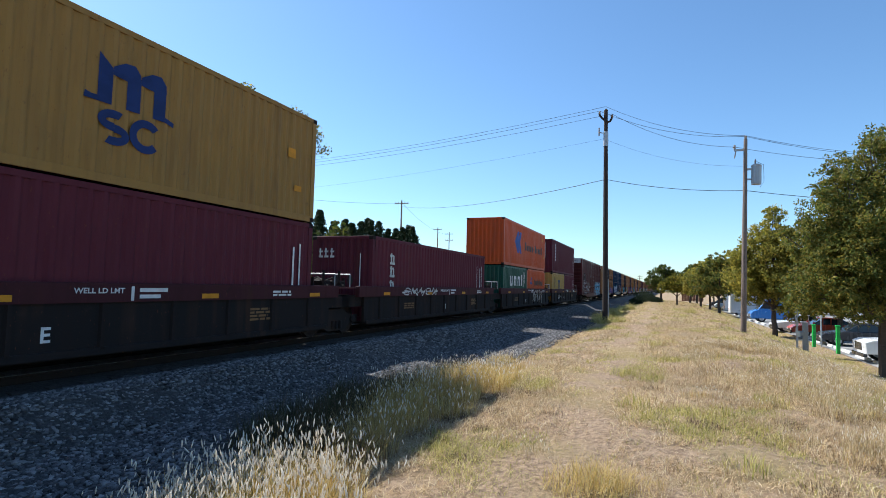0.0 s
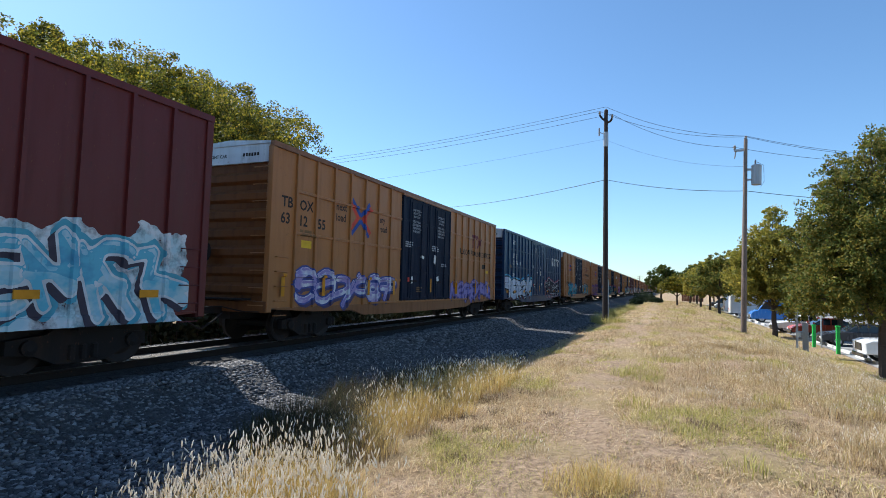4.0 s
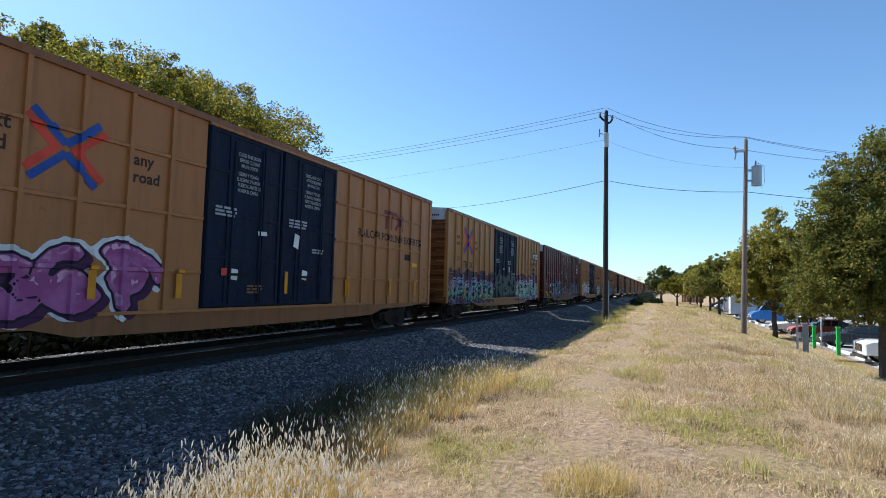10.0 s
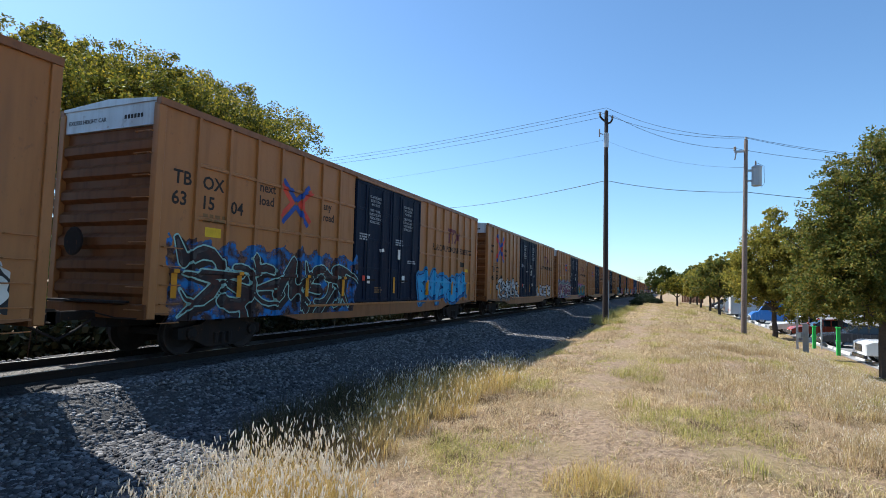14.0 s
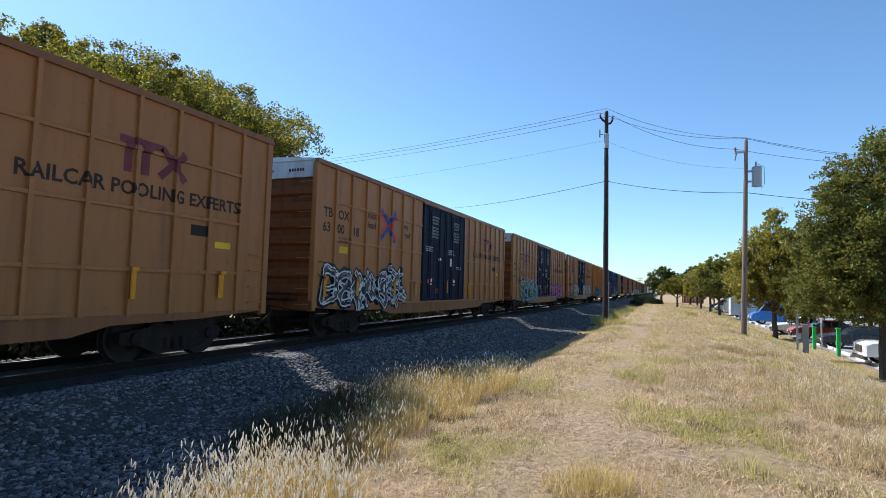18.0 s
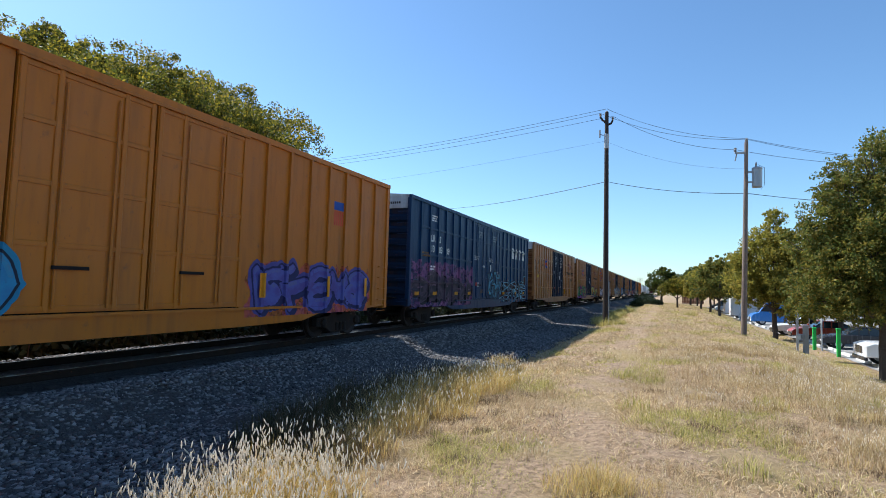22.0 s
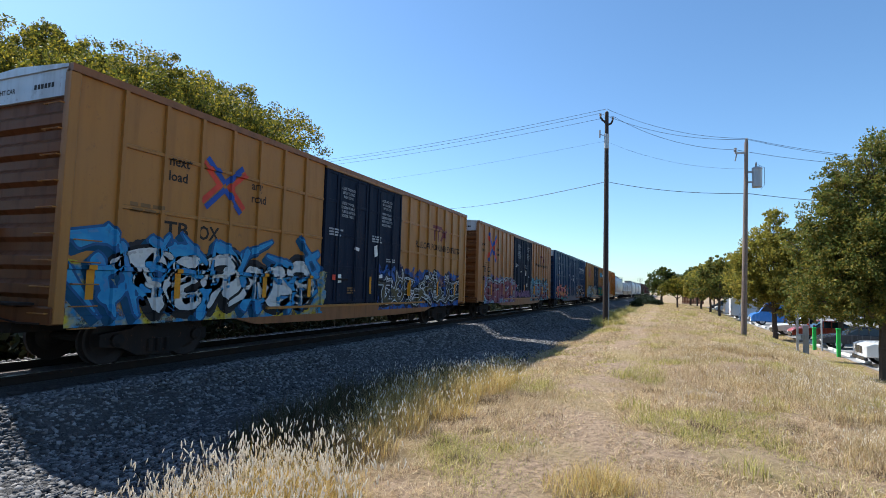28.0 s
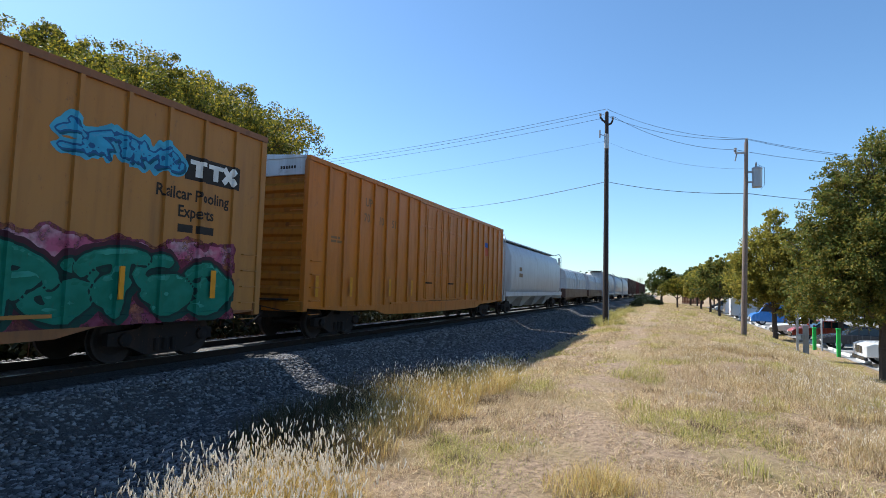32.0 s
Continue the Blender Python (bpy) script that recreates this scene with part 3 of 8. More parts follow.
def contour_mesh(field, ys, zs, folds, depth, lift, mat, name):
    """The part of a grid where the field is above zero, with smooth edges, as one mesh laid on a relief."""
    inside = field > 0
    full = inside[:-1, :-1] & inside[1:, :-1] & inside[:-1, 1:] & inside[1:, 1:]
    some = (inside[:-1, :-1] | inside[1:, :-1] | inside[:-1, 1:] | inside[1:, 1:]) & ~full
    place, vs, fs = {}, [], []

    def vert(key, y, z):
        if key not in place:
            place[key] = len(vs)
            vs.append((y, z))
        return place[key]

    def corner(j, i):
        return vert((j, i), ys[j], zs[i])

    for j in range(len(ys) - 1):
        col, i = full[j], 0
        while i < len(col):
            if not col[i]:
                i += 1
                continue
            k = i + 1
            while k < len(col) and col[k] and k not in folds:
                k += 1
            fs.append((corner(j, i), corner(j + 1, i), corner(j + 1, k), corner(j, k)))
            i = k
    for j, i in zip(*np.nonzero(some)):
        ring = ((j, i), (j + 1, i), (j + 1, i + 1), (j, i + 1))
        f = []
        for p, q in zip(ring, ring[1:] + ring[:1]):
            vp, vq = field[p], field[q]
            if vp > 0:
                f.append(corner(*p))
            if (vp > 0) != (vq > 0):
                k = float(vp / (vp - vq))
                f.append(vert((min(p, q), max(p, q)), ys[p[0]] + (ys[q[0]] - ys[p[0]]) * k, zs[p[1]] + (zs[q[1]] - zs[p[1]]) * k))
        if len(set(f)) > 2:
            fs.append(tuple(dict.fromkeys(f)))
    if not fs:
        return None
    flat = np.array(vs)
    x = depth(flat[:, 0], flat[:, 1]) + lift
    me = bpy.data.meshes.new(name)
    me.from_pydata([(float(a), float(b), float(c2)) for a, (b, c2) in zip(x, flat)], [], fs)
    me.materials.append(M[mat])
    return me


def ribbons(lines, width, taper, seed):
    """Wide flat ribbons along polylines, one slab a stroke, each laid over the last."""
    r = random.Random(seed)
    vs, fs = [], []
    for pts in lines:
        w0 = width * r.uniform(0.85, 1.15)
        for i in range(len(pts) - 1):
            (a, b), (c2, d2) = pts[i], pts[i + 1]
            dy, dz = c2 - a, d2 - b
            d = math.hypot(dy, dz)
            if d < 1e-4:
                continue
            dy, dz = dy / d, dz / d
            w, v = 0.5 * w0, 0.5 * w0 * (1 + taper)
            e0 = (0.42 if i == 0 else 0.30) * width
            e1 = (0.42 if i == len(pts) - 2 else 0.30) * width
            n = len(vs)
            vs += [(a - dz * v - dy * e0, b + dy * v - dz * e0), (a + dz * w - dy * e0, b - dy * w - dz * e0), (c2 + dz * w + dy * e1, d2 - dy * w + dz * e1), (c2 - dz * v + dy * e1, d2 + dy * v + dz * e1)]
            fs.append((n, n + 1, n + 2, n + 3))
    return vs, fs


def hue(rgb, rgb2=None):
    key = ("spray", rgb, rgb2)
    if key not in M:
        M[key] = spray("sprayed_paint", rgb, rgb2)
    return key


def mist(rgb, rgb2=None):
    """Thin overspray, through which the paint below shows."""
    key = ("mist", rgb, rgb2)
    if key not in M:
        m = spray("thin_overspray", rgb, rgb2)
        nt, ln = m.node_tree.nodes, m.node_tree.links
        thin = noise_of(nt, ln, 3.0, 5, (1, 1, 1), 0.28, 0.56, 0.65)
        ln.new(thin, nt["Principled BSDF"].inputs["Alpha"])
        M[key] = m
    return key


# ---- railway cars ----
CAR_L, CAR_PITCH = 18.85, 20.70
DOOR_A, DOOR_B = 7.10, 11.95
SHEET, PROUD = 1.402, 1.466
Z_SILL, Z_TOP = 0.82, 5.06


def bogie_parts(parent, y, tag="bogie"):
    """A two-axle bogie: side frames, bolster, four wheels, two axles, springs."""
    bog = part(tag, shared("bolster", lambda: Build().box(-1.05, 1.05, -0.2, 0.2, 0.42, 0.72, 0.03).mesh("bolster", "truck")), parent, (0, y, 0))
    ring = [(-1.2, 0.58), (-1.2, 0.36), (-0.75, 0.30), (-0.42, 0.14), (0.42, 0.14), (0.75, 0.30), (1.2, 0.36), (1.2, 0.58), (0.62, 0.64), (0.36, 0.80), (-0.36, 0.80), (-0.62, 0.64)]
    for sx in (-1, 1):
        part("side_frame", shared(("sideframe", sx), lambda: Build().prism(ring, "x", sx * 0.92, sx * 1.07).mesh("side_frame", "truck")), bog)
        part("spring_nest", shared(("springs", sx), lambda: [b for b in [Build()] if [b.tube((sx * 1.085, o, 0.2), (sx * 1.085, o, 0.44), 0.06, n=8) for o in (-0.2, 0, 0.2)]][0].mesh("springs", "truck")), bog)
        for sy in (-0.89, 0.89):
            part("bearing_cap", shared(("cap", sx), lambda: Build().lathe([(0.12, sx * 1.06), (0.12, sx * 1.14), (0.05, sx * 1.17)], (0, 0, 0.457), "x", 12).mesh("cap", "truck")), bog, (0, sy, 0))
    prof = [(0.10, -0.10), (0.16, -0.06), (0.30, -0.02), (0.40, -0.05), (0.485, -0.065), (0.485, -0.035), (0.46, -0.03), (0.455, 0.07), (0.41, 0.07), (0.30, 0.03), (0.14, 0.07), (0.10, 0.09)]
    for sy in (-0.89, 0.89):
        for sx in (-1, 1):
            part("wheel", shared(("wheel", sx), lambda: Build().lathe([(r, sx * (0.7525 + h)) for r, h in prof], (0, 0, 0.457), "x", 24).mesh("wheel", "wheel")), bog, (0, sy, 0))
        part("axle", shared("axle", lambda: Build().tube((-1.0, 0, 0.457), (1.0, 0, 0.457), 0.08, n=10).mesh("axle", "truck")), bog, (0, sy, 0))
    return bog


def coupler_mesh(d):
    b = Build().box(-0.07, 0.07, min(0, d * 0.85), max(0, d * 0.85), 0.78, 0.95, 0.02)
    b.box(-0.16, 0.16, min(d * 0.72, d * 0.98), max(d * 0.72, d * 0.98), 0.72, 1.0, 0.05)
    b.box(0.02, 0.17, min(d * 0.9, d * 1.02), max(d * 0.9, d * 1.02), 0.75, 0.97, 0.03)
    return b.mesh("coupler", "truck")


def ladder_mesh(x, y, z0, z1, n, w=0.42, axis="y", mat="black"):
    b = Build()
    for i in range(n):
        z = z0 + (z1 - z0) * i / (n - 1)
        if axis == "y":
            b.path([(x - 0.06, y, z), (x, y, z), (x, y + w, z), (x - 0.06, y + w, z)], 0.012, 5)
        else:
            b.path([(x, y + 0.06, z), (x, y, z), (x + w, y, z), (x + w, y + 0.06, z)], 0.012, 5)
    return b.mesh("ladder", mat)


def post_spans(kind):
    """Where the upright posts stand: (from, to) along the side."""
    k, w = 7, 0.085
    front = [0.98 + (DOOR_A - 0.98) * i / k for i in range(k)]
    spans = [(p - w / 2, p + w / 2) for p in front]
    return spans + [(CAR_L - b, CAR_L - a) for a, b in reversed(spans)]


def rail_spans(kind):
    return [(3.93, 4.0), (2.83, 2.90), (1.72, 1.79)] if kind == "grid" else [(2.86, 2.92)] if kind == "mid" else []


class Side:
    """Puts flat shapes on the near side of a car, over its posts."""

    def __init__(self, car, kind):
        self.car, self.kind = car, kind
        self.posts, self.rails = post_spans(kind), rail_spans(kind)
        self.count = 0

    def put(self, shape, mat, name="lettering", lift=0.004, label="", door=False, steps=False):
        vs, fs = shape
        posts = [] if door else self.posts
        deep = (1.466, 1.466) if door else (SHEET, PROUD)
        me = drape(vs, fs, posts, [] if door else self.rails, deep, lift + 0.0004 * (self.count % 6), mat, name, steps)
        self.count += 1
        return part(name, me, self.car, None, label)

    def depth(self, y, z):
        """How far the outer surface stands from the middle of the car at each place."""
        e = 0.012

        def rise(v, a, b):
            return np.clip(np.minimum((v - a + e) / e, (b + e - v) / e), 0, 1)
        x = np.full(np.shape(y), SHEET)
        for a, b in self.posts:
            x = np.maximum(x, SHEET + (PROUD - SHEET) * rise(y, a, b))
        beside = 1 - rise(y, DOOR_A, DOOR_B)
        for a, b in self.rails:
            x = np.maximum(x, SHEET + (1.450 - SHEET) * rise(z, a, b) * beside)
        x = np.maximum(x, SHEET + (1.426 - SHEET) * rise(z, 0.5, 0.945))
        return np.maximum(x, SHEET + (1.467 - SHEET) * rise(y, DOOR_A, DOOR_B) * rise(z, 1.0, 4.9))

    def graffiti(self, y0, y1, z0, z1, fill, line, halo=None, count=None, seed=1, width=0.36, style="round", patch=None, patch_high=1.0, low=None, shade=None, shine=None, rim=None, edge=0.05):
        """A sprayed piece: figures side by side, each over the last, with outline, depth, glints and a rim."""
        r = random.Random(seed)
        high = z1 - z0
        count = count or max(2, int((y1 - y0) / (high * 0.75)))
        e = 0.012
        lo_y, hi_y, lo_z, hi_z = max(0.17, y0 - 0.35), min(CAR_L - 0.17, y1 + 0.35), max(0.765, z0 - 0.15), z1 + 0.45
        folds_y = [v for a, b in self.posts for v in (a - e, a, b, b + e)] + [DOOR_A - e, DOOR_A, DOOR_B, DOOR_B + e]
        folds_z = [v for a, b in self.rails for v in (a - e, a, b, b + e)] + [0.945, 0.957, 1.0 - e, 1.0]
        ys = sorted({round(v, 4) for v in [*np.arange(lo_y, hi_y, 0.05), hi_y, *(f for f in folds_y if lo_y < f < hi_y)]})
        zs = sorted({round(v, 4) for v in [*np.arange(lo_z, hi_z, 0.05), hi_z, *(f for f in folds_z if lo_z < f < hi_z)]})
        keep = {round(f, 4) for f in folds_z}
        folds = {i for i, z in enumerate(zs) if z in keep}
        ys, zs = np.array(ys), np.array(zs)
        gy, gz = np.meshgrid(ys, zs, indexing="ij")
        step, spiky = (y1 - y0) / count, style == "spiky"
        w = (0.085 if spiky else 0.105) * min(high, step * 1.4) * (width / 0.5) ** 0.6
        groups = []
        for i in range(count):
            tall, lift, lean = high * r.uniform(0.82, 1.05), high * r.uniform(0.0, 0.10), r.uniform(-0.12, 0.12)
            group = []
            for pts in figure(r, spiky):
                pts = [(y0 + step * (i - 0.16 + 1.32 * a + lean * b) + r.gauss(0, 0.012), z0 + w * 0.8 + lift + b * (tall - 1.6 * w - lift)) for a, b in pts]
                k0, k1 = (r.uniform(0.8, 1.3), r.uniform(0.05, 0.5)) if spiky else (r.uniform(0.8, 1.15), r.uniform(0.75, 1.2))
                if style == "block":
                    k0 = k1 = 1.0
                group.append((pts, w * k0, w * k1) if r.random() < 0.6 else (pts[::-1], w * k0, w * k1))
            groups.append(group)
        every = [s for g in groups for s in g]
        order = list(range(count))
        r.shuffle(order)
        ds = [stroke_distance(groups[i], gy, gz) for i in order]
        body = np.minimum.reduce(ds)
        paint_in = np.full(gy.shape, -1.0)
        for d in ds:
            paint_in = np.maximum(np.minimum(paint_in, d - edge), -d)
        wob = ripple(gy, gz, seed + 3, 0.9)
        fine = ripple(gy, gz, seed + 4, 0.22)
        slant = (r.choice((0.10, -0.10, 0.13)) * high / 1.3, -0.09 * high / 1.3)

        def lay(field, mat, name, lift):
            me = contour_mesh(field, ys, zs, folds, self.depth, lift, mat, name)
            if me:
                part(name, me, self.car)
        if patch:
            top = z0 + high * patch_high + 0.12
            box = np.minimum(np.minimum(gy - y0 + 0.22, y1 + 0.22 - gy), np.minimum(gz - z0 + 0.3, top - gz))
            lay(box + 0.13 * wob + 0.04 * fine, mist(*patch), "graffiti_background", 0.003)
        if rim:
            top = z0 + high * 0.97
            box = np.minimum(np.minimum(gy - y0, y1 - gy), np.minimum(gz - top + 0.16, top + 0.16 - gz))
            lay(box + 0.13 * wob + 0.06 * fine, mist(*rim), "graffiti_rim", 0.005)
        if halo:
            lay(edge + 0.085 - body + 0.03 * wob + 0.012 * fine, hue(*halo), "graffiti_halo", 0.007)
        dark = tuple(v * 0.3 for v in fill[0])
        back = np.minimum(stroke_distance(every, gy - slant[0], gz - slant[1]), stroke_distance(every, gy - slant[0] * 0.5, gz - slant[1] * 0.5))
        lay(edge * 0.8 - back, hue(*(shade or (dark,))), "graffiti_shade", 0.009)
        lay(edge - body, hue(*line), "graffiti_outline", 0.012)
        lay(paint_in, hue(*fill), "graffiti_fill", 0.015)
        if low:
            cut = z0 + high * 0.48 + 0.10 * high * wob
            lay(np.minimum(paint_in, cut - gz), hue(*low), "graffiti_lower_fill", 0.018)
        lit = stroke_distance(every, gy - slant[0] * 0.6, gz + 0.065)
        glint = shine or tuple(min(0.8, 0.45 * v + 0.55 * u + 0.05) for v, u in zip(line[0], fill[0]))
        lay(np.minimum(np.minimum(paint_in - 0.022, lit + w * 0.25), 0.05 + 0.09 * fine), hue(glint, fill[0]), "graffiti_detail", 0.021)


def bar(y, z, length, thick, degrees):
    c, s = math.cos(radians(degrees)), math.sin(radians(degrees))
    pts = [(0, -thick / 2), (length, -thick / 2), (length, thick / 2), (0, thick / 2)]
    return [(y + a * c - b * s, z + a * s + b * c) for a, b in pts]


def cross_logo(side, y, z, r):
    """The faded crossing-bars emblem, as plain bars."""
    for k, (deg, sgn) in enumerate(((138, 1), (222, -1), (40, -1), (-43, 1))):
        a = radians(deg)
        for mat, off in (("logored", 0.17 * r * sgn), ("logoblue", -0.09 * r * sgn)):
            oy, oz = -math.sin(a) * off, math.cos(a) * off
            side.put((bar(y + oy + 0.08 * r * math.cos(a), z + oz + 0.08 * r * math.sin(a), r * 1.18, 0.21 * r, deg), [(0, 1, 2, 3)]), mat, "emblem", 0.005 + 0.003 * k + (0.0015 if mat == "logoblue" else 0))


def boxcar(kind, body, door, label, group, cap="white_cap"):
    """A 60-foot high-cube boxcar: its lead end at y = 0, the rail tops at z = 0."""
    car = thing("boxcar", (TRACK_X, 0, 0), label, "railway car", group)
    # the darker paint for end sheets, ribs and sills, by body colour
    end_paint = {"orange": "orange_end", "orange2": "orange_end", "blue": "blue_end", "yellow": "yellow_end"}.get(body, "red_end")
    key = (kind, body, door)
    L = CAR_L

    def side_sheet(sx, a, c):
        b = Build().box(min(sx * 1.30, sx * SHEET), max(sx * 1.30, sx * SHEET), a, c, Z_SILL + 0.1, Z_TOP - 0.1)
        return b.mesh("side_sheet", body)

    for sx in (1, -1):
        for a, e in ((0, DOOR_A), (DOOR_B, L)):
            part("side_sheet", shared((key, "sheet", sx, a > 1), lambda: side_sheet(sx, a, e)), car)
        for a in (0.0, L - 0.16):
            part("corner_post", shared((key, "corner", sx, a > 1), lambda: Build().box(min(sx * 1.29, sx * 1.45), max(sx * 1.29, sx * 1.45), a - (0.006 if a < 1 else 0), a + (0.16 if a < 1 else 0.166), Z_SILL + 0.02, Z_TOP - 0.133, 0.01).mesh("corner_post", body)), car)
        part("side_sill", shared((key, "sill", sx), lambda: Build().prism([(0.0, Z_SILL + 0.12), (0.0, 0.92), (1.9, 0.80), (3.9, 0.76), (4.6, 0.60), (DOOR_A, 0.56), (DOOR_B, 0.56), (L - 4.6, 0.60), (L - 3.9, 0.76), (L - 1.9, 0.80), (L, 0.92), (L, Z_SILL + 0.12)], "x", sx * 1.30, sx * 1.425).mesh("sill", "rusty_trim" if body in ("orange", "orange2") else body)), car)
        part("top_chord", shared((key, "chord", sx), lambda: Build().box(min(sx * 1.34, sx * PROUD), max(sx * 1.34, sx * PROUD), 0, L, Z_TOP - 0.13, Z_TOP).mesh("chord", "rusty_trim" if body in ("orange", "orange2") else body)), car)
        px = [(1.36, -0.045), (PROUD, -0.036), (PROUD, 0.036), (1.36, 0.045)]
        for a, c in post_spans(kind):
            part("post", shared((key, "post", sx), lambda: Build().prism([(sx * x, y * 1.05) for x, y in px], "z", Z_SILL + 0.1, Z_TOP - 0.13).mesh("post", body)), car, (0, (a + c) / 2, 0))
        for z0, z1 in rail_spans(kind):
            for a, c in ((0.98, DOOR_A), (DOOR_B, L - 0.98)):
                part("side_rail", shared((key, "rail", sx, a > 5), lambda: Build().box(min(sx * 1.36, sx * 1.450), max(sx * 1.36, sx * 1.450), a + 0.02, c - 0.02, 0.0, 0.07, 0.01).mesh("side_rail", body)), car, (0, 0, z0))
        # sliding doors
        mid = (DOOR_A + DOOR_B) / 2
        for a, c in ((DOOR_A + 0.03, mid - 0.02), (mid + 0.02, DOOR_B - 0.03)):
            def door_mesh(w=c - a):
                b = Build().box(min(sx * 1.33, sx * 1.43), max(sx * 1.33, sx * 1.43), 0, w, 1.02, 4.9)
                return b.mesh("door", door)
            d = part("door", shared((key, "door", sx), door_mesh), car, (0, a, 0), "dark blue sliding plug door" if door == "doorblue" else "")
            def ribs(w=c - a):
                b = Build()
                s0, s1 = sorted((sx * 1.425, sx * 1.465))
                for y in (0.02, 0.58, w - 0.66, w - 0.12):
                    b.box(s0, s1, y, y + 0.09, 1.04, 4.88, 0.012)
                for z in ((1.05, 2.05, 3.0, 3.95, 4.78) if kind != "plain" or body == "yellow" else (1.05, 4.78)):
                    b.box(s0, s1 - 0.012 * sx if sx > 0 else s1, 0.02, w - 0.03, z, z + 0.08, 0.01)
                return b.mesh("door_frame", door)
            part("door_frame", shared((key, "ribs", sx), ribs), d)
            for y in (0.72, 1.62):
                part("lock_rod", shared((key, "rod", sx), lambda: Build().tube((sx * 1.475, 0, 1.08), (sx * 1.475, 0, 4.7), 0.022, n=6).mesh("rod", door)), d, (0, y, 0))
            part("door_handle", shared((key, "handle", sx), lambda: Build().box(min(sx * 1.47, sx * 1.51), max(sx * 1.47, sx * 1.51), 0.65, 1.25, 1.7, 1.76, 0.01).mesh("handle", "black")), d)
        for z in (0.97, 4.9):
            part("door_track", shared((key, "track", sx, z), lambda: Build().box(min(sx * 1.42, sx * 1.49), max(sx * 1.42, sx * 1.49), DOOR_A - 2.2 if z < 2 else DOOR_A, DOOR_B + 2.2 if z < 2 else DOOR_B, z - 0.03, z + 0.03, 0.008).mesh("door_track", body)), car)
        for y in (0.22, L - 0.66):
            part("side_ladder", shared((key, "sideladder", sx, y > 5), lambda: ladder_mesh(sx * 1.50, y, 0.75, 2.2, 5, 0.44, "y", body)), car)
    # roof
    def roof():
        ring = [(-1.35, Z_TOP - 0.05), (1.35, Z_TOP - 0.05), (1.35, Z_TOP + 0.005), (0, Z_TOP + 0.10), (-1.35, Z_TOP + 0.005)]
        b = Build().prism(ring, "y", 0.0, L)
        for i in range(18):
            y = 0.5 + i * (L - 1.0) / 17
            b.prism([(-1.33, Z_TOP - 0.03), (1.33, Z_TOP - 0.03), (1.33, Z_TOP + 0.02), (0, Z_TOP + 0.125), (-1.33, Z_TOP + 0.02)], "y", y - 0.04, y + 0.04)
        return b.mesh("roof", "white_cap")
    part("roof", shared("roof", roof), car, None, "galvanised ribbed metal roof")
    # ends
    for d, y0 in ((-1, 0.0), (1, L)):
        s = -d
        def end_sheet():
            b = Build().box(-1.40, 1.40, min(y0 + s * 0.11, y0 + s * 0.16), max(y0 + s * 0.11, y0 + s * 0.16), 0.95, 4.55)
            return b.mesh("end_sheet", end_paint)
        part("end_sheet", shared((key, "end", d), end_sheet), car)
        part("end_cap", shared((cap, "endcap", d), lambda: Build().prism([(-1.41, 4.55), (1.41, 4.55), (1.41, Z_TOP), (0, Z_TOP + 0.07), (-1.41, Z_TOP)], "y", y0 + s * 0.03, y0 + s * 0.15).mesh("end_cap", cap)), car, None, "pale galvanised end cap below the roof")
        if d < 0:
            def cap_text():
                b = Build()
                for tx, x0, k in (("EXCESS HEIGHT CAR", -1.2, 0.12), ("IIIII IIIIII", 0.45, 0.12)):
                    vs, fs = letters(tx) if tx[0] == "E" else bars([(0.75 * i, 0.75 * i + 0.55, 0.0, 0.7) for i in range(6)])
                    b.add([(x0 + a * k, 0.026, 4.72 + z * k) for a, z in vs], fs)
                return b.mesh("cap_lettering", "blackprint")
            part("cap_lettering", shared("captext", cap_text), car, None, "small dark stencilled lettering on the end cap")
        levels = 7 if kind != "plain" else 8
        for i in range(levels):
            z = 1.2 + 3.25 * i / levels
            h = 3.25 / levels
            part("end_rib", shared((key, "endrib", d), lambda: Build().prism([(y0 + s * 0.115, 0.02), (y0 + s * 0.02, h * 0.22), (y0 + s * 0.02, h * 0.55), (y0 + s * 0.115, h * 0.75)], "x", -1.34, 1.34).mesh("end_rib", end_paint)), car, (0, 0, z))
        part("end_sill", shared((key, "endsill", d), lambda: Build().box(-1.42, 1.42, min(y0 - s * 0.03, y0 + s * 0.2), max(y0 - s * 0.03, y0 + s * 0.2), 0.82, 1.1, 0.02).mesh("end_sill", end_paint)), car)
        part("end_ladder", shared((key, "endladder", d), lambda: ladder_mesh(0.92, y0 - s * 0.08 if s > 0 else y0 + 0.02, 1.0, 4.4, 9, 0.42, "x", body)), car)
        part("coupler", shared(("coupler", d), lambda: coupler_mesh(d * 1.06)), car, (0, y0, 0))
        part("uncoupling_lever", shared(("lever", d), lambda: Build().path([(1.35, y0 + d * 0.15, 0.85), (0.9, y0 + d * 0.22, 0.85), (0.3, y0 + d * 0.3, 0.95), (0.1, y0 + d * 0.35, 0.95)], 0.016, 5).mesh("lever", "truck")), car)
        part("crossover_platform", shared(("platform", d), lambda: Build().box(-0.95, 0.95, min(y0, y0 + d * 0.32), max(y0, y0 + d * 0.32), 1.12, 1.16, 0.005).mesh("platform", "truck")), car)
        part("air_hose", shared(("hose", d), lambda: Build().path([(0.35, y0 + d * 0.3, 0.8), (0.38, y0 + d * 0.6, 0.62), (0.35, y0 + d * 0.95, 0.45)], 0.025, 6).mesh("hose", "black")), car)
    part("brake_wheel", shared("brakewheel", lambda: Build().lathe([(0.26, 0.0), (0.29, 0.02), (0.26, 0.04), (0.22, 0.02)], (-0.55, -0.16, 2.3), "y", 16).mesh("brake_wheel", "truck")), car)
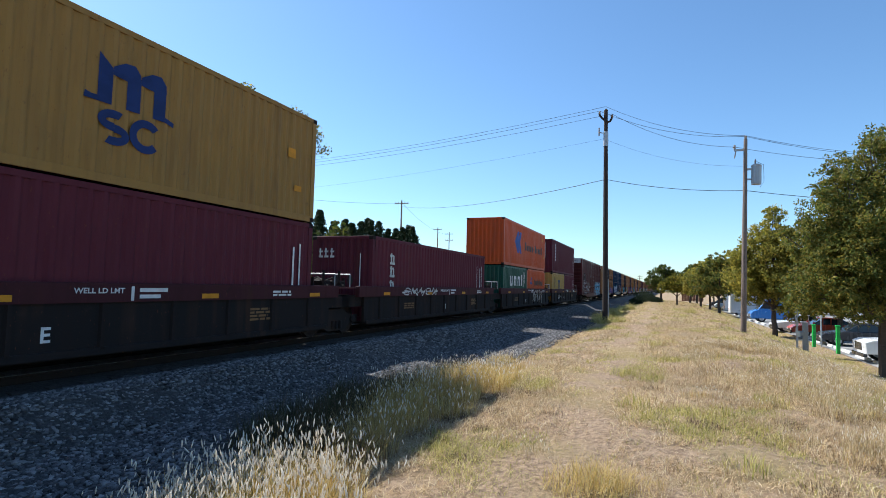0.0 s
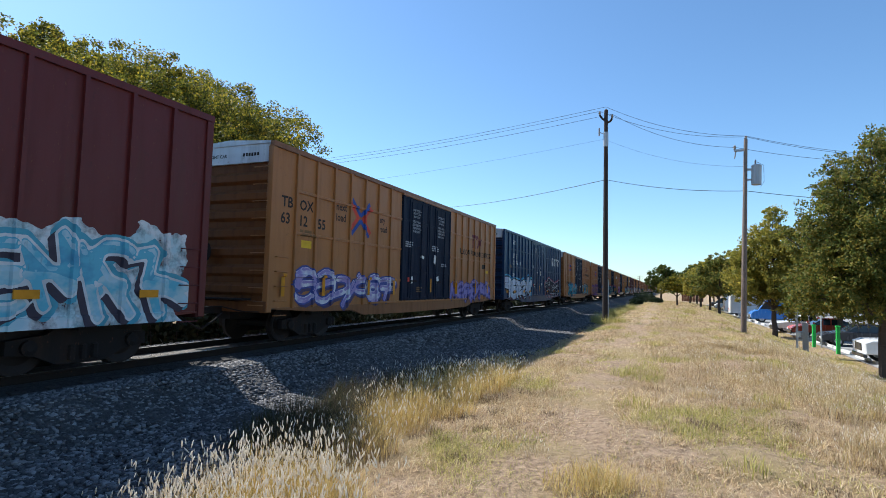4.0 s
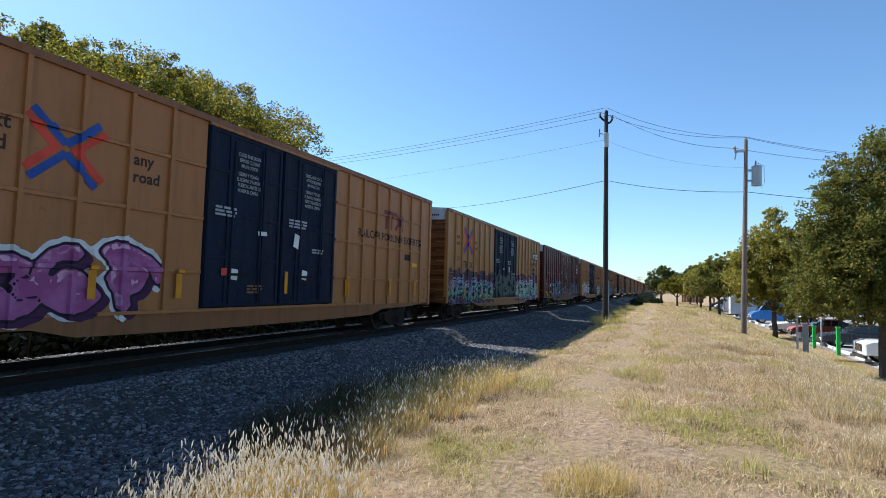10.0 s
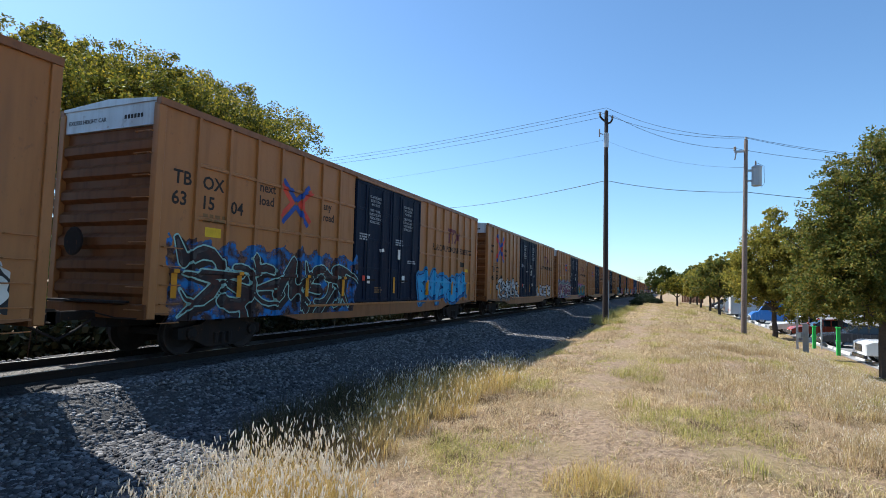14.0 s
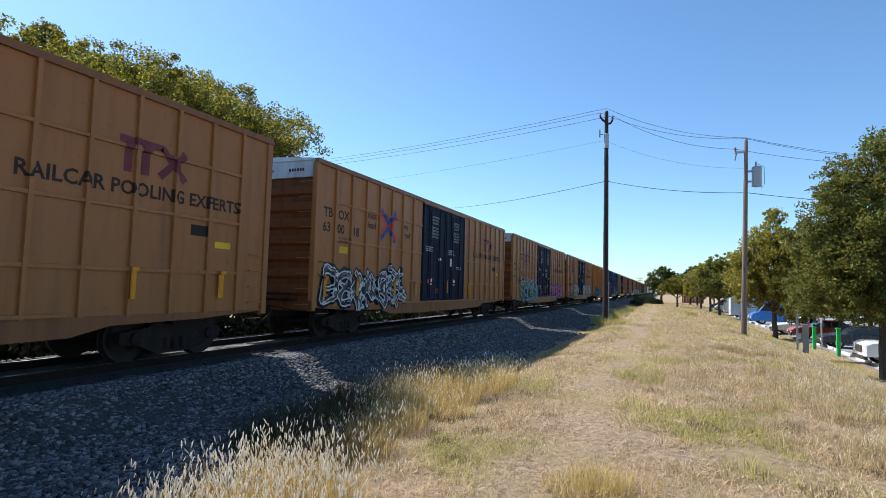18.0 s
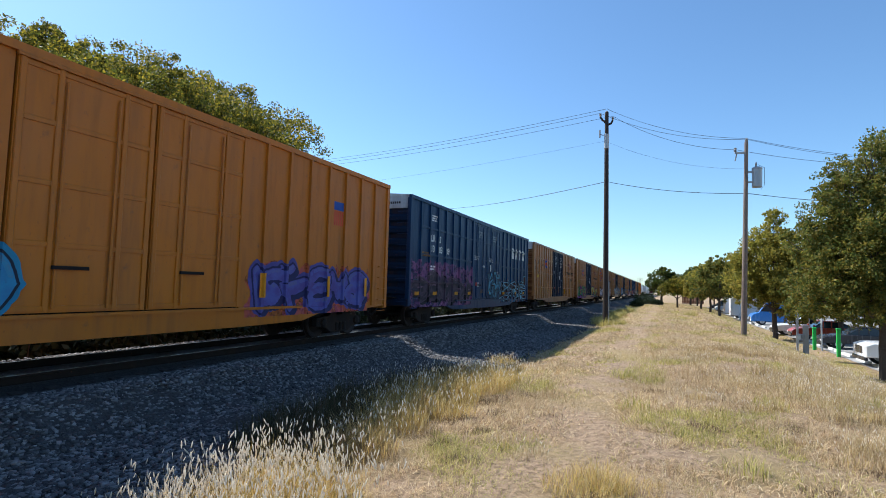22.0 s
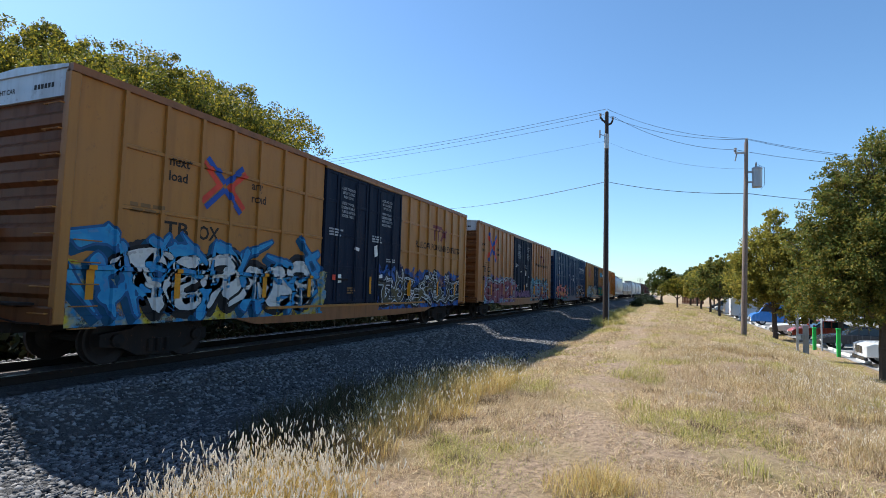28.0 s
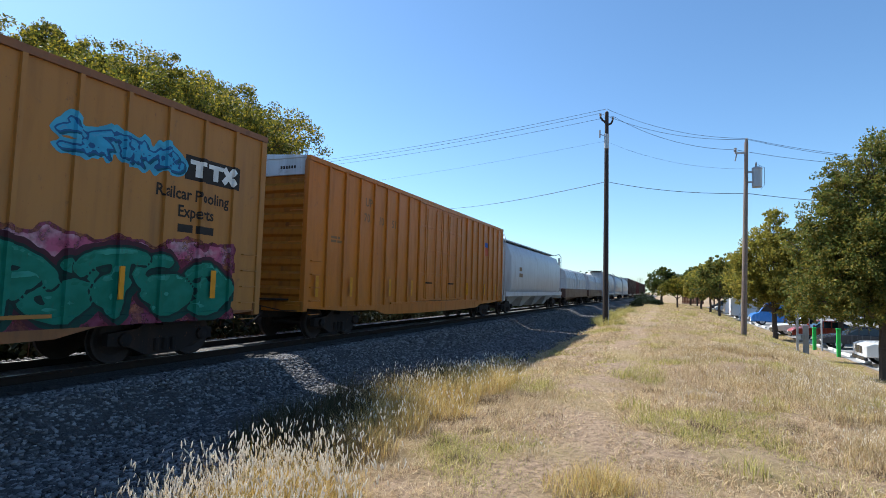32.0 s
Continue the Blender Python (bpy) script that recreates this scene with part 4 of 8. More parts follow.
    part("underframe", shared("underframe", lambda: Build().box(-0.22, 0.22, 0.1, L - 0.1, 0.62, 1.05).box(-1.3, 1.3, 2.0, 2.5, 0.7, 1.0).box(-1.3, 1.3, L - 2.5, L - 2.0, 0.7, 1.0).box(-1.33, 1.33, 0.15, L - 0.15, 1.0, 1.06).mesh("underframe", "black")), car)
    part("brake_reservoir", shared("reservoir", lambda: Build().lathe([(0.1, 0), (0.22, 0.08), (0.22, 0.9), (0.1, 0.98)], (0.75, 7.4, 0.72), "y", 12).mesh("reservoir", "black")), car)
    for y in (2.25, L - 2.25):
        bogie_parts(car, y)
    return car


AMBERS = [0.45, 2.2, 4.7, 6.45, 12.5, 15.2, 17.3]


def common_marks(side, seed, new_style=True, number=None, door_marks=True, white=False):
    """Reporting marks, emblem, slogan, door notices, reflectors, as the cars of this pool carry them."""
    ink = "white" if white else "blackprint"
    if new_style:
        if number:
            side.put(words("TB", 0.42, 3.50, 0.27), ink)
            side.put(words("OX", 1.15, 3.50, 0.27), ink)
            for i, (tx, y) in enumerate(zip(number, (0.40, 1.13, 1.97))):
                side.put(words(tx, y, 3.08, 0.27), ink)
        cross_logo(side, 4.24, 3.64, 0.60)
        side.put(words("next", 2.86, 3.74, 0.22, lean=0.02), "slogan")
        side.put(words("load", 2.86, 3.42, 0.22, lean=0.02), "slogan")
        side.put(words("any", 5.44, 3.66, 0.21, lean=0.02), "slogan")
        side.put(words("road", 5.44, 3.34, 0.21, lean=0.02), "slogan")
        side.put(bars([(14.9, 15.8, 4.02, 4.15), (15.0, 15.16, 3.5, 4.02), (15.35, 15.52, 3.5, 4.02)]), "purpleprint", "emblem")
        side.put(([*bar(15.75, 3.53, 0.8, 0.15, 45), *bar(16.34, 3.53, 0.8, 0.15, 135)], [(0, 1, 2, 3), (4, 5, 6, 7)]), "purpleprint", "emblem", steps=True)
        side.put(words("RAILCAR POOLING EXPERTS", 13.25, 3.10, 0.25, 4.6), "slogan")
        side.put(bars([(16.55, 16.95, 2.5, 2.72)]), "blackprint", "placard")
        side.put(bars([(17.2, 17.65, 2.28, 2.42)]), "decal_yellow", "decal")
        side.put(bars([(1.28, 1.72, 2.50, 2.70)]), "decal_yellow", "decal")
    side.put(text_block(1.2, 2.98, 0.7, 2, 0.07, seed), "greyprint", "small_markings")
    for y in AMBERS:
        if not DOOR_A - 0.3 < y < DOOR_B + 0.3:
            side.put(bars([(y, y + 0.40, 1.24, 1.38) if white else (y, y + 0.14, 1.22, 1.80)]), "amber", "reflector", 0.075)
    if door_marks:
        big = not white
        for a in (DOOR_A + 0.75, DOOR_A + 3.2):
            head = ("CLOSE THIS DOOR", "BEFORE CLOSING", "MAIN DOOR") if big and a < DOOR_A + 1 else ("CLOSE AND LOCK", "BOTH DOORS BEFORE", "MOVING CAR")
            block = [words(tx, a + 0.09 + 0.05 * i, 4.40 - 0.125 * i, 0.08, 0.74 - 0.1 * i) for i, tx in enumerate(head)]
            if big:
                block += [words(tx, a + 0.11 - 0.03 * (i == 1), 3.96 - 0.125 * i, 0.08, 0.66 + 0.08 * (i in (1, 2))) for i, tx in enumerate(("CIERRE Y PONGA", "EL SEGURO EN AMBAS", "PUERTAS ANTES DE", "MOVER EL CARRO"))]
            vs, fs = [], []
            for bv, bf in block:
                fs += [tuple(i + len(vs) for i in f) for f in bf]
                vs += bv
            side.put((vs, fs), "doorprint", "notice", 0.004, door=True)
            side.put(text_block(a - 0.5, 3.2, 0.75, 3, 0.05, seed + 2), "doorprint", "notice", 0.004, door=True)
        r = random.Random(seed)
        for a, b, e, f in ((0.78, 0.98, 1.62, 1.86), (3.28, 3.5, 1.68, 1.92), (1.6, 1.9, 2.66, 2.76), (2.9, 3.1, 2.5, 2.85)):
            tilt = r.uniform(-0.06, 0.06)
            side.put(([(DOOR_A + a, e), (DOOR_A + b, e + tilt), (DOOR_A + b - tilt, f + tilt), (DOOR_A + a - tilt, f)], [(0, 1, 2, 3)]), "white", "placard", 0.004, door=True)
        side.put(text_block(DOOR_A + 3.7, 2.5, 0.7, 2, 0.045, seed + 3), "doorprint", "notice", 0.004, door=True)
        side.put(text_block(DOOR_A + 1.3, 1.5, 0.5, 3, 0.045, seed + 4), "greyprint", "notice", 0.004, door=True)
        side.put(bars([(DOOR_A + 0.5, DOOR_A + 0.66, 1.7, 1.86)]), "logored", "placard", 0.005, door=True)
        side.put(bars([(DOOR_A + 2.62, DOOR_A + 2.74, 1.3, 1.85)]), "amber", "reflector", 0.005, door=True)


def box_logo(side, y, z):
    """The black panel with three pale shapes, and the slogan below."""
    side.put(bars([(y, y + 1.5, z, z + 0.5)]), "blackprint", "emblem", 0.004)
    side.put(bars([(y + 0.12, y + 0.55, z + 0.33, z + 0.42), (y + 0.26, y + 0.40, z + 0.08, z + 0.33), (y + 0.60, y + 1.0, z + 0.33, z + 0.42), (y + 0.73, y + 0.87, z + 0.08, z + 0.33)]), "white", "emblem", 0.007)
    side.put(([*bar(y + 1.02, z + 0.09, 0.44, 0.13, 48), *bar(y + 1.32, z + 0.09, 0.44, 0.13, 132)], [(0, 1, 2, 3), (4, 5, 6, 7)]), "white", "emblem", 0.007, steps=True)
    side.put(words("Railcar Pooling", y - 0.65, z - 0.42, 0.23, 1.86), "blackprint")
    side.put(words("Experts", y - 0.12, z - 0.77, 0.23, 0.92), "blackprint")
    side.put(bars([(y - 0.1, y + 0.27, z - 1.08, z - 0.92), (y + 0.35, y + 0.82, z - 1.08, z - 0.92)]), "blackprint")


# ---- the train, car by car ----
TRAIN = []          # (thing, place of its lead end along the track at 0 s)
RUN = [(0, 0.0), (1, 18.55), (2, 37.04), (3, 55.7), (4, 74.15), (5, 92.78), (6, 111.57), (7, 130.34), (8, 147.98), (9, 167.35), (10, 186.93), (11, 206.39), (12, 225.41), (13, 243.95), (14, 263.78), (15, 283.01), (16, 302.39), (17, 321.55), (18, 341.44), (19, 359.4), (20, 379.68), (21, 399.01), (22, 418.22), (23, 437.44), (24, 456.8), (25, 476.1), (26, 495.77), (27, 515.1), (28, 534.59), (29, 553.84), (30, 572.51), (31, 591.21), (32, 611.05)]
LEADS = [63.9, 84.67, 105.38, 126.09, 146.79, 167.59, 188.31, 209.04, 229.64, 250.39, 271.04, 291.72, 312.39, 333.06, 353.76, 374.63, 395.29, 415.91, 436.5, 457.27, 478.13, 498.92, 519.55, 540.18, 560.91, 581.72, 602.44, 622.99]
W, K = ((0.70, 0.70, 0.68), (0.55, 0.57, 0.58)), ((0.02, 0.018, 0.02), (0.03, 0.03, 0.035))


def low_marks(side, number, style):
    """The older placing of emblem and marks, nearer the lead end."""
    e, r, near, far, y1, y2, zed, cap = {"low": (3.42, 0.58, 1.97, 4.25, 1.94, 1.5, 2.44, 0.28), "purple": (2.48, 0.82, 0.62, 3.32, 0.85, 0.86, 2.46, 0.29), "box": (2.78, 0.68, 1.1, 3.68, 2.08, 1.50, 2.50, 0.31)}[style]
    cross_logo(side, e, 3.83 if style != "low" else 3.65, r)
    for tx, y, z in (("next", near, 3.82), ("load", near, 3.52), ("any", far, 3.74), ("road", far, 3.44)):
        side.put(words(tx, y, z, 0.19, lean=0.02), "blackprint" if y < 2 else "slogan")
    side.put(words("TB", y1, zed, cap, 0.58), "blackprint")
    side.put(words("OX", y1 + 0.82, zed, cap, 0.58), "blackprint")
    for tx, y in zip(number, (0.0, 0.84, 1.68)):
        side.put(words(tx, y2 + y, zed - 0.46, cap), "blackprint")


def blue_marks(side, number):
    side.put(words("LR", 2.05, 3.45, 0.27), "white")
    side.put(words("S", 2.92, 3.45, 0.27), "white")
    for tx, y in zip(number, (2.05, 2.90, 3.72)):
        side.put(words(tx, y, 3.02, 0.27), "white")
    # four pale shapes in a row near the tail
    z, h, ys = 3.47, 0.65, (14.68, 15.48, 16.38, 17.24)
    vs, fs = [], []
    def quad(*p):
        fs.append(tuple(range(len(vs), len(vs) + 4)))
        vs.extend(p)
    y = ys[0]
    quad((y, z), (y + 0.19, z), (y + 0.19, z + h), (y, z + h))
    quad((y + 0.19, z), (y + 0.5, z), (y + 0.5, z + 0.16), (y + 0.19, z + 0.16))
    quad((y + 0.19, z + h - 0.16), (y + 0.5, z + h - 0.16), (y + 0.5, z + h), (y + 0.19, z + h))
    quad((y + 0.30, z + 0.16), (y + 0.5, z + 0.16), (y + 0.5, z + 0.36), (y + 0.30, z + 0.36))
    y = ys[1]
    quad((y, z), (y + 0.17, z), (y + 0.28, z + h), (y + 0.15, z + h))
    quad((y + 0.38, z), (y + 0.55, z), (y + 0.40, z + h), (y + 0.28, z + h))
    quad((y + 0.17, z + 0.14), (y + 0.38, z + 0.14), (y + 0.36, z + 0.27), (y + 0.19, z + 0.27))
    y = ys[2]
    quad((y, z + h - 0.16), (y + 0.5, z + h - 0.16), (y + 0.5, z + h), (y, z + h))
    quad((y + 0.18, z), (y + 0.32, z), (y + 0.32, z + h - 0.16), (y + 0.18, z + h - 0.16))
    y = ys[3]
    quad((y, z), (y + 0.21, z), (y + 0.55, z + h), (y + 0.36, z + h))
    quad((y + 0.36, z), (y + 0.55, z), (y + 0.21, z + h), (y, z + h))
    side.put((vs, fs), "white", "emblem", 0.005, steps=True)
    side.put(text_block(2.1, 4.55, 0.6, 3, 0.06, 4), "white", "small_markings")
    side.put(text_block(2.0, 2.45, 0.7, 3, 0.07, 5), "white", "small_markings")


def pool_car(kind, lead, label, body="orange", door="doorblue", number=None, style="new", seed=1, paints=(), white=False):
    car = boxcar(kind, body, door, label, "cars of the freight train")
    side = Side(car, kind)
    for i, p in enumerate(paints):
        side.graffiti(*p[:4], *p[4:7], seed=seed * 10 + i, **(p[7] if len(p) > 7 else {}))
    common_marks(side, seed, style == "new", number, body != "yellow", white)
    if style == "low":
        low_marks(side, number, "low")
    if style in ("low", "purple"):
        side.put(bars([(14.9, 15.8, 4.02, 4.15), (15.0, 15.16, 3.5, 4.02), (15.35, 15.52, 3.5, 4.02)]), "purpleprint", "emblem")
        side.put(([*bar(15.75, 3.53, 0.8, 0.15, 45), *bar(16.34, 3.53, 0.8, 0.15, 135)], [(0, 1, 2, 3), (4, 5, 6, 7)]), "purpleprint", "emblem", steps=True)
        if number[1] == "35":
            side.put(words("Railcar Pooling Experts", 13.3, 3.30, 0.25, 4.42), "blackprint")
        else:
            side.put(words("RAILCAR POOLING EXPERTS", 13.25, 3.10, 0.25, 4.6), "slogan")
    if style in ("purple", "box"):
        low_marks(side, number, style)
    if style == "box":
        box_logo(side, 16.55, 3.62)
    if style == "blue":
        blue_marks(side, number)
    TRAIN.append((car, lead))
    return side


def c(*v):
    return tuple(v)


TEAL, LBLUE, PURPLE, MAGENTA = c(0.02, 0.22, 0.24), c(0.14, 0.42, 0.55), c(0.16, 0.08, 0.34), c(0.38, 0.05, 0.24)
GREEN, OLIVE, BROWN, SILVER = c(0.02, 0.22, 0.12), c(0.42, 0.42, 0.10), c(0.13, 0.05, 0.045), c(0.45, 0.47, 0.48)
BLUE, PINK, DARK, PALE = c(0.03, 0.16, 0.42), c(0.55, 0.16, 0.22), c(0.02, 0.02, 0.025), c(0.62, 0.64, 0.66)
LAV, REDP, CREAM = c(0.30, 0.24, 0.48), c(0.30, 0.03, 0.05), c(0.60, 0.56, 0.46)
OR = "ochre-orange boxcar with dark doors"


def build_boxcars():
    L = LEADS
    # 1: box-red car
    s = pool_car("plain", L[0], "weathered oxide-red high-cube boxcar with white graffiti", "boxred", "boxred", None, "none", 1,
                 [(1.0, 6.9, 0.92, 2.3, (c(0.10, 0.02, 0.022), BROWN), (PALE,), (DARK,), dict(count=6, style="spiky", width=0.55, edge=0.045, shine=c(0.5, 0.5, 0.5))), (12.0, 18.1, 0.88, 2.3, (LBLUE, c(0.10, 0.30, 0.45)), (PALE,), (c(0.10, 0.34, 0.45),), dict(count=7, low=(c(0.40, 0.55, 0.60), LBLUE), shade=(c(0.06, 0.05, 0.07),), patch=(c(0.42, 0.58, 0.64), PALE), patch_high=1.02))], white=True)
    s.put(bars([(1.0, 1.83, 2.53, 3.39), (1.95, 2.70, 2.49, 3.39), (2.85, 3.45, 2.47, 2.83)]), "blackprint", "stencil_panel", 0.004)
    for tx, y, z in (("TB", 1.10, 3.03), ("OX", 2.0, 3.03), ("88", 1.07, 2.59), ("93", 2.0, 2.59), ("51", 2.93, 2.55)):
        s.put(words(tx, y, z, 0.30), "white", lift=0.007)
    pool_car("grid", L[1], OR + ", lavender graffiti", number=("63", "12", "55"), seed=2, paints=[(1.0, 6.6, 0.9, 2.0, (LAV, PALE), (c(0.07, 0.09, 0.30),)), (12.2, 17.8, 0.9, 1.9, (LAV, c(0.2, 0.2, 0.5)), (c(0.12, 0.10, 0.32),))])
    pool_car("grid", L[2], "dark blue high-cube boxcar covered with white bubble graffiti", "blue", "blue", ("13", "76", "50"), "blue", 3,
             [(0.3, 6.95, 0.83, 2.3, (c(0.50, 0.54, 0.62), c(0.40, 0.45, 0.55)), (c(0.02, 0.02, 0.03),), (LBLUE, BLUE), dict(count=5, width=0.62, edge=0.07, shade=(c(0.09, 0.025, 0.03),), shine=c(0.62, 0.65, 0.70))), (11.9, 18.2, 0.85, 2.3, (c(0.015, 0.013, 0.022), c(0.03, 0.025, 0.04)), (PALE,), (REDP,), dict(count=7, width=0.60, edge=0.05, shade=(c(0.02, 0.02, 0.04),), shine=c(0.05, 0.04, 0.07)))], white=True)
    pool_car("grid", L[3], OR + ", light blue graffiti", number=("63", "90", "28"), style="low", seed=4, paints=[(2.9, 7.4, 0.85, 2.1, (c(0.06, 0.30, 0.40), c(0.14, 0.42, 0.50)), (c(0.02, 0.07, 0.14),), (c(0.05, 0.25, 0.42),), dict(count=5, width=0.50, low=(c(0.03, 0.20, 0.32), TEAL), shade=(c(0.02, 0.10, 0.18),))), (12.4, 17.2, 0.92, 2.05, (c(0.03, 0.20, 0.21), c(0.03, 0.10, 0.12)), (PALE,), (c(0.02, 0.05, 0.06),), dict(count=4, width=0.50, shade=(c(0.03, 0.045, 0.05),)))])
    pool_car("grid", L[4], OR + ", faded purple graffiti", number=("63", "23", "75"), seed=5, paints=[(1.2, 6.8, 0.9, 2.05, (c(0.17, 0.075, 0.09), c(0.24, 0.12, 0.08)), (c(0.22, 0.16, 0.20),), None, dict(count=5, patch=(PURPLE, c(0.20, 0.09, 0.24)))), (12.0, 17.9, 0.9, 2.15, (c(0.10, 0.08, 0.30), c(0.04, 0.05, 0.16)), (PALE,), (c(0.03, 0.05, 0.30),), dict(count=6, width=0.42, patch=(BLUE, c(0.05, 0.10, 0.4)), patch_high=0.7))])
    pool_car("plain", L[5], "ochre-orange boxcar with teal graffiti on red", number=("66", "03", "61"), style="box", seed=6, body="orange2", paints=[(1.3, 9.6, 0.86, 2.2, (c(0.012, 0.05, 0.07), c(0.02, 0.03, 0.05)), (c(0.03, 0.24, 0.27),), None, dict(count=9, width=0.46, edge=0.06, shade=(c(0.02, 0.18, 0.20),), shine=c(0.3, 0.5, 0.52), patch=(c(0.22, 0.03, 0.06), c(0.2, 0.05, 0.10)), patch_high=0.95)), (12.0, 17.6, 0.82, 2.2, (c(0.012, 0.022, 0.035), c(0.015, 0.045, 0.06)), (c(0.02, 0.22, 0.24),), None, dict(count=5, width=0.40, style="block", edge=0.05, shade=(c(0.02, 0.20, 0.22),), shine=c(0.02, 0.06, 0.08), rim=(c(0.34, 0.04, 0.10), MAGENTA), patch=(c(0.03, 0.04, 0.06), c(0.16, 0.03, 0.05)), patch_high=0.8))])
    pool_car("grid", L[6], OR + ", magenta graffiti outlined in white", number=("63", "01", "14"), seed=7, paints=[(1.2, 5.8, 0.85, 2.15, (c(0.26, 0.07, 0.20), c(0.34, 0.12, 0.28)), (c(0.02, 0.015, 0.03),), (PALE,), dict(count=5, width=0.62, shade=(c(0.06, 0.02, 0.06),), shine=c(0.55, 0.35, 0.48)))])
    pool_car("plain", L[7], "golden boxcar with many-coloured graffiti on a dark band", number=("6", "65", "724"), style="box", seed=8, body="orange2", paints=[(0.4, 7.0, 0.85, 2.0, (TEAL, c(0.35, 0.30, 0.45)), (c(0.03, 0.03, 0.05),), (c(0.34, 0.24, 0.40),), dict(count=7, low=(c(0.30, 0.28, 0.08), c(0.05, 0.22, 0.22)), shine=c(0.5, 0.55, 0.52), patch=(c(0.035, 0.03, 0.05), c(0.12, 0.07, 0.14)), patch_high=1.2)), (7.4, 11.6, 1.05, 2.4, (c(0.03, 0.05, 0.05), c(0.05, 0.10, 0.09)), (c(0.10, 0.13, 0.14),), None, dict(count=4, style="spiky", width=0.4)), (12.0, 17.8, 0.86, 2.1, (c(0.22, 0.46, 0.48), c(0.46, 0.48, 0.36)), (c(0.03, 0.03, 0.04),), (c(0.58, 0.60, 0.58),), dict(count=7, width=0.42, patch=(c(0.30, 0.10, 0.28), c(0.05, 0.04, 0.06)), patch_high=1.2))])
    # 9: dark red car with a round emblem
    s = pool_car("mid", L[8], "dark red high-cube boxcar with blue-grey graffiti and a round emblem", "maroon", "maroon", None, "none", 9,
                 [(3.3, 7.2, 0.88, 2.2, (c(0.16, 0.20, 0.27), c(0.08, 0.11, 0.18)), (c(0.32, 0.37, 0.44),), (c(0.04, 0.05, 0.08),), dict(count=6, width=0.42, style="spiky", edge=0.035, patch=(c(0.10, 0.14, 0.22), c(0.05, 0.06, 0.10)), patch_high=0.9)), (7.6, 11.4, 1.05, 1.8, (c(0.14, 0.06, 0.08), c(0.20, 0.18, 0.2)), (c(0.16, 0.17, 0.19),), None, dict(count=4, style="spiky", width=0.3, edge=0.03)), (12.1, 17.0, 0.9, 2.15, (c(0.13, 0.17, 0.22), c(0.22, 0.23, 0.22)), (c(0.06, 0.05, 0.06),), (c(0.13, 0.17, 0.24),), dict(count=5, width=0.44))], white=True)
    s.put(bars([(0.85, 1.12, 2.14, 2.40), (1.16, 1.42, 2.14, 2.40), (1.98, 2.22, 2.14, 2.40), (2.27, 2.5, 2.14, 2.40)]), "greyprint", "emblem")
    for tx, y in (("76", 0.9), ("10", 1.75), ("32", 2.55)):
        s.put(words(tx, y, 1.72, 0.28), "white")
    s.put(bars([(0.85, 1.15, 1.12, 1.32), (1.3, 1.5, 1.12, 1.32)]), "amber", "reflector", 0.075)
    s.put(bars([(1.05, 1.55, 0.98, 1.14)]), "decal_yellow", "decal", 0.075)
    ring = [(17.15 + 0.42 * math.cos(a * math.pi / 12), 3.7 + 0.5 * math.sin(a * math.pi / 12)) for a in range(24)]
    hole = [(17.15 + 0.31 * math.cos(a * math.pi / 12), 3.7 + 0.37 * math.sin(a * math.pi / 12)) for a in range(24)]
    s.put((ring + hole, [(i, (i + 1) % 24, 24 + (i + 1) % 24, 24 + i) for i in range(24)]), "white", "emblem")
    s.put(bars([(16.9, 17.4, 3.62, 3.78), (17.08, 17.22, 3.35, 4.05)]), "white", "emblem")
    pool_car("grid", L[9], OR + ", large white graffiti outlined in dark red", number=("63", "01", "20"), seed=10, paints=[(0.6, 6.4, 0.82, 2.35, (c(0.62, 0.60, 0.58), c(0.55, 0.50, 0.50)), (c(0.14, 0.02, 0.035),), (c(0.50, 0.48, 0.46),), dict(count=5, width=0.46, shade=(c(0.22, 0.05, 0.07),), edge=0.05)), (11.7, 14.6, 0.82, 2.2, (c(0.012, 0.012, 0.016), c(0.025, 0.025, 0.03)), (c(0.02, 0.02, 0.02),), (PALE,), dict(count=3, width=0.80, edge=0.03, shine=c(0.03, 0.03, 0.04))), (14.7, 18.0, 0.84, 2.15, (c(0.62, 0.62, 0.58), c(0.50, 0.52, 0.48)), (c(0.03, 0.03, 0.03),), (c(0.5, 0.5, 0.48),), dict(count=4, width=0.62, shade=(c(0.04, 0.04, 0.04),)))])
    pool_car("grid", L[10], OR + ", black graffiti with pale green outlines", number=("63", "15", "04"), seed=11, paints=[(0.7, 7.0, 0.86, 2.3, (c(0.026, 0.022, 0.024), c(0.065, 0.03, 0.025)), (c(0.30, 0.48, 0.44),), None, dict(count=6, width=0.56, style="spiky", edge=0.035, shade=(c(0.03, 0.02, 0.02),), shine=c(0.07, 0.06, 0.06), patch=(BLUE, c(0.05, 0.03, 0.03)), patch_high=0.98)), (11.75, 17.2, 0.9, 2.15, (c(0.05, 0.28, 0.55), c(0.06, 0.34, 0.58)), (c(0.02, 0.05, 0.16),), (c(0.04, 0.22, 0.46),), dict(count=5, width=0.56, shade=(c(0.03, 0.12, 0.30),)))])
    pool_car("plain", L[11], OR + ", white scrawled graffiti", number=("66", "70", "40"), style="purple", seed=12, paints=[(2.0, 6.6, 0.9, 2.2, (PALE, c(0.3, 0.32, 0.36)), K, None, dict(count=6, style="spiky", width=0.5)), (12.2, 17.4, 0.9, 1.9, (PALE, c(0.4, 0.36, 0.42)), (DARK,), None, dict(count=6))])
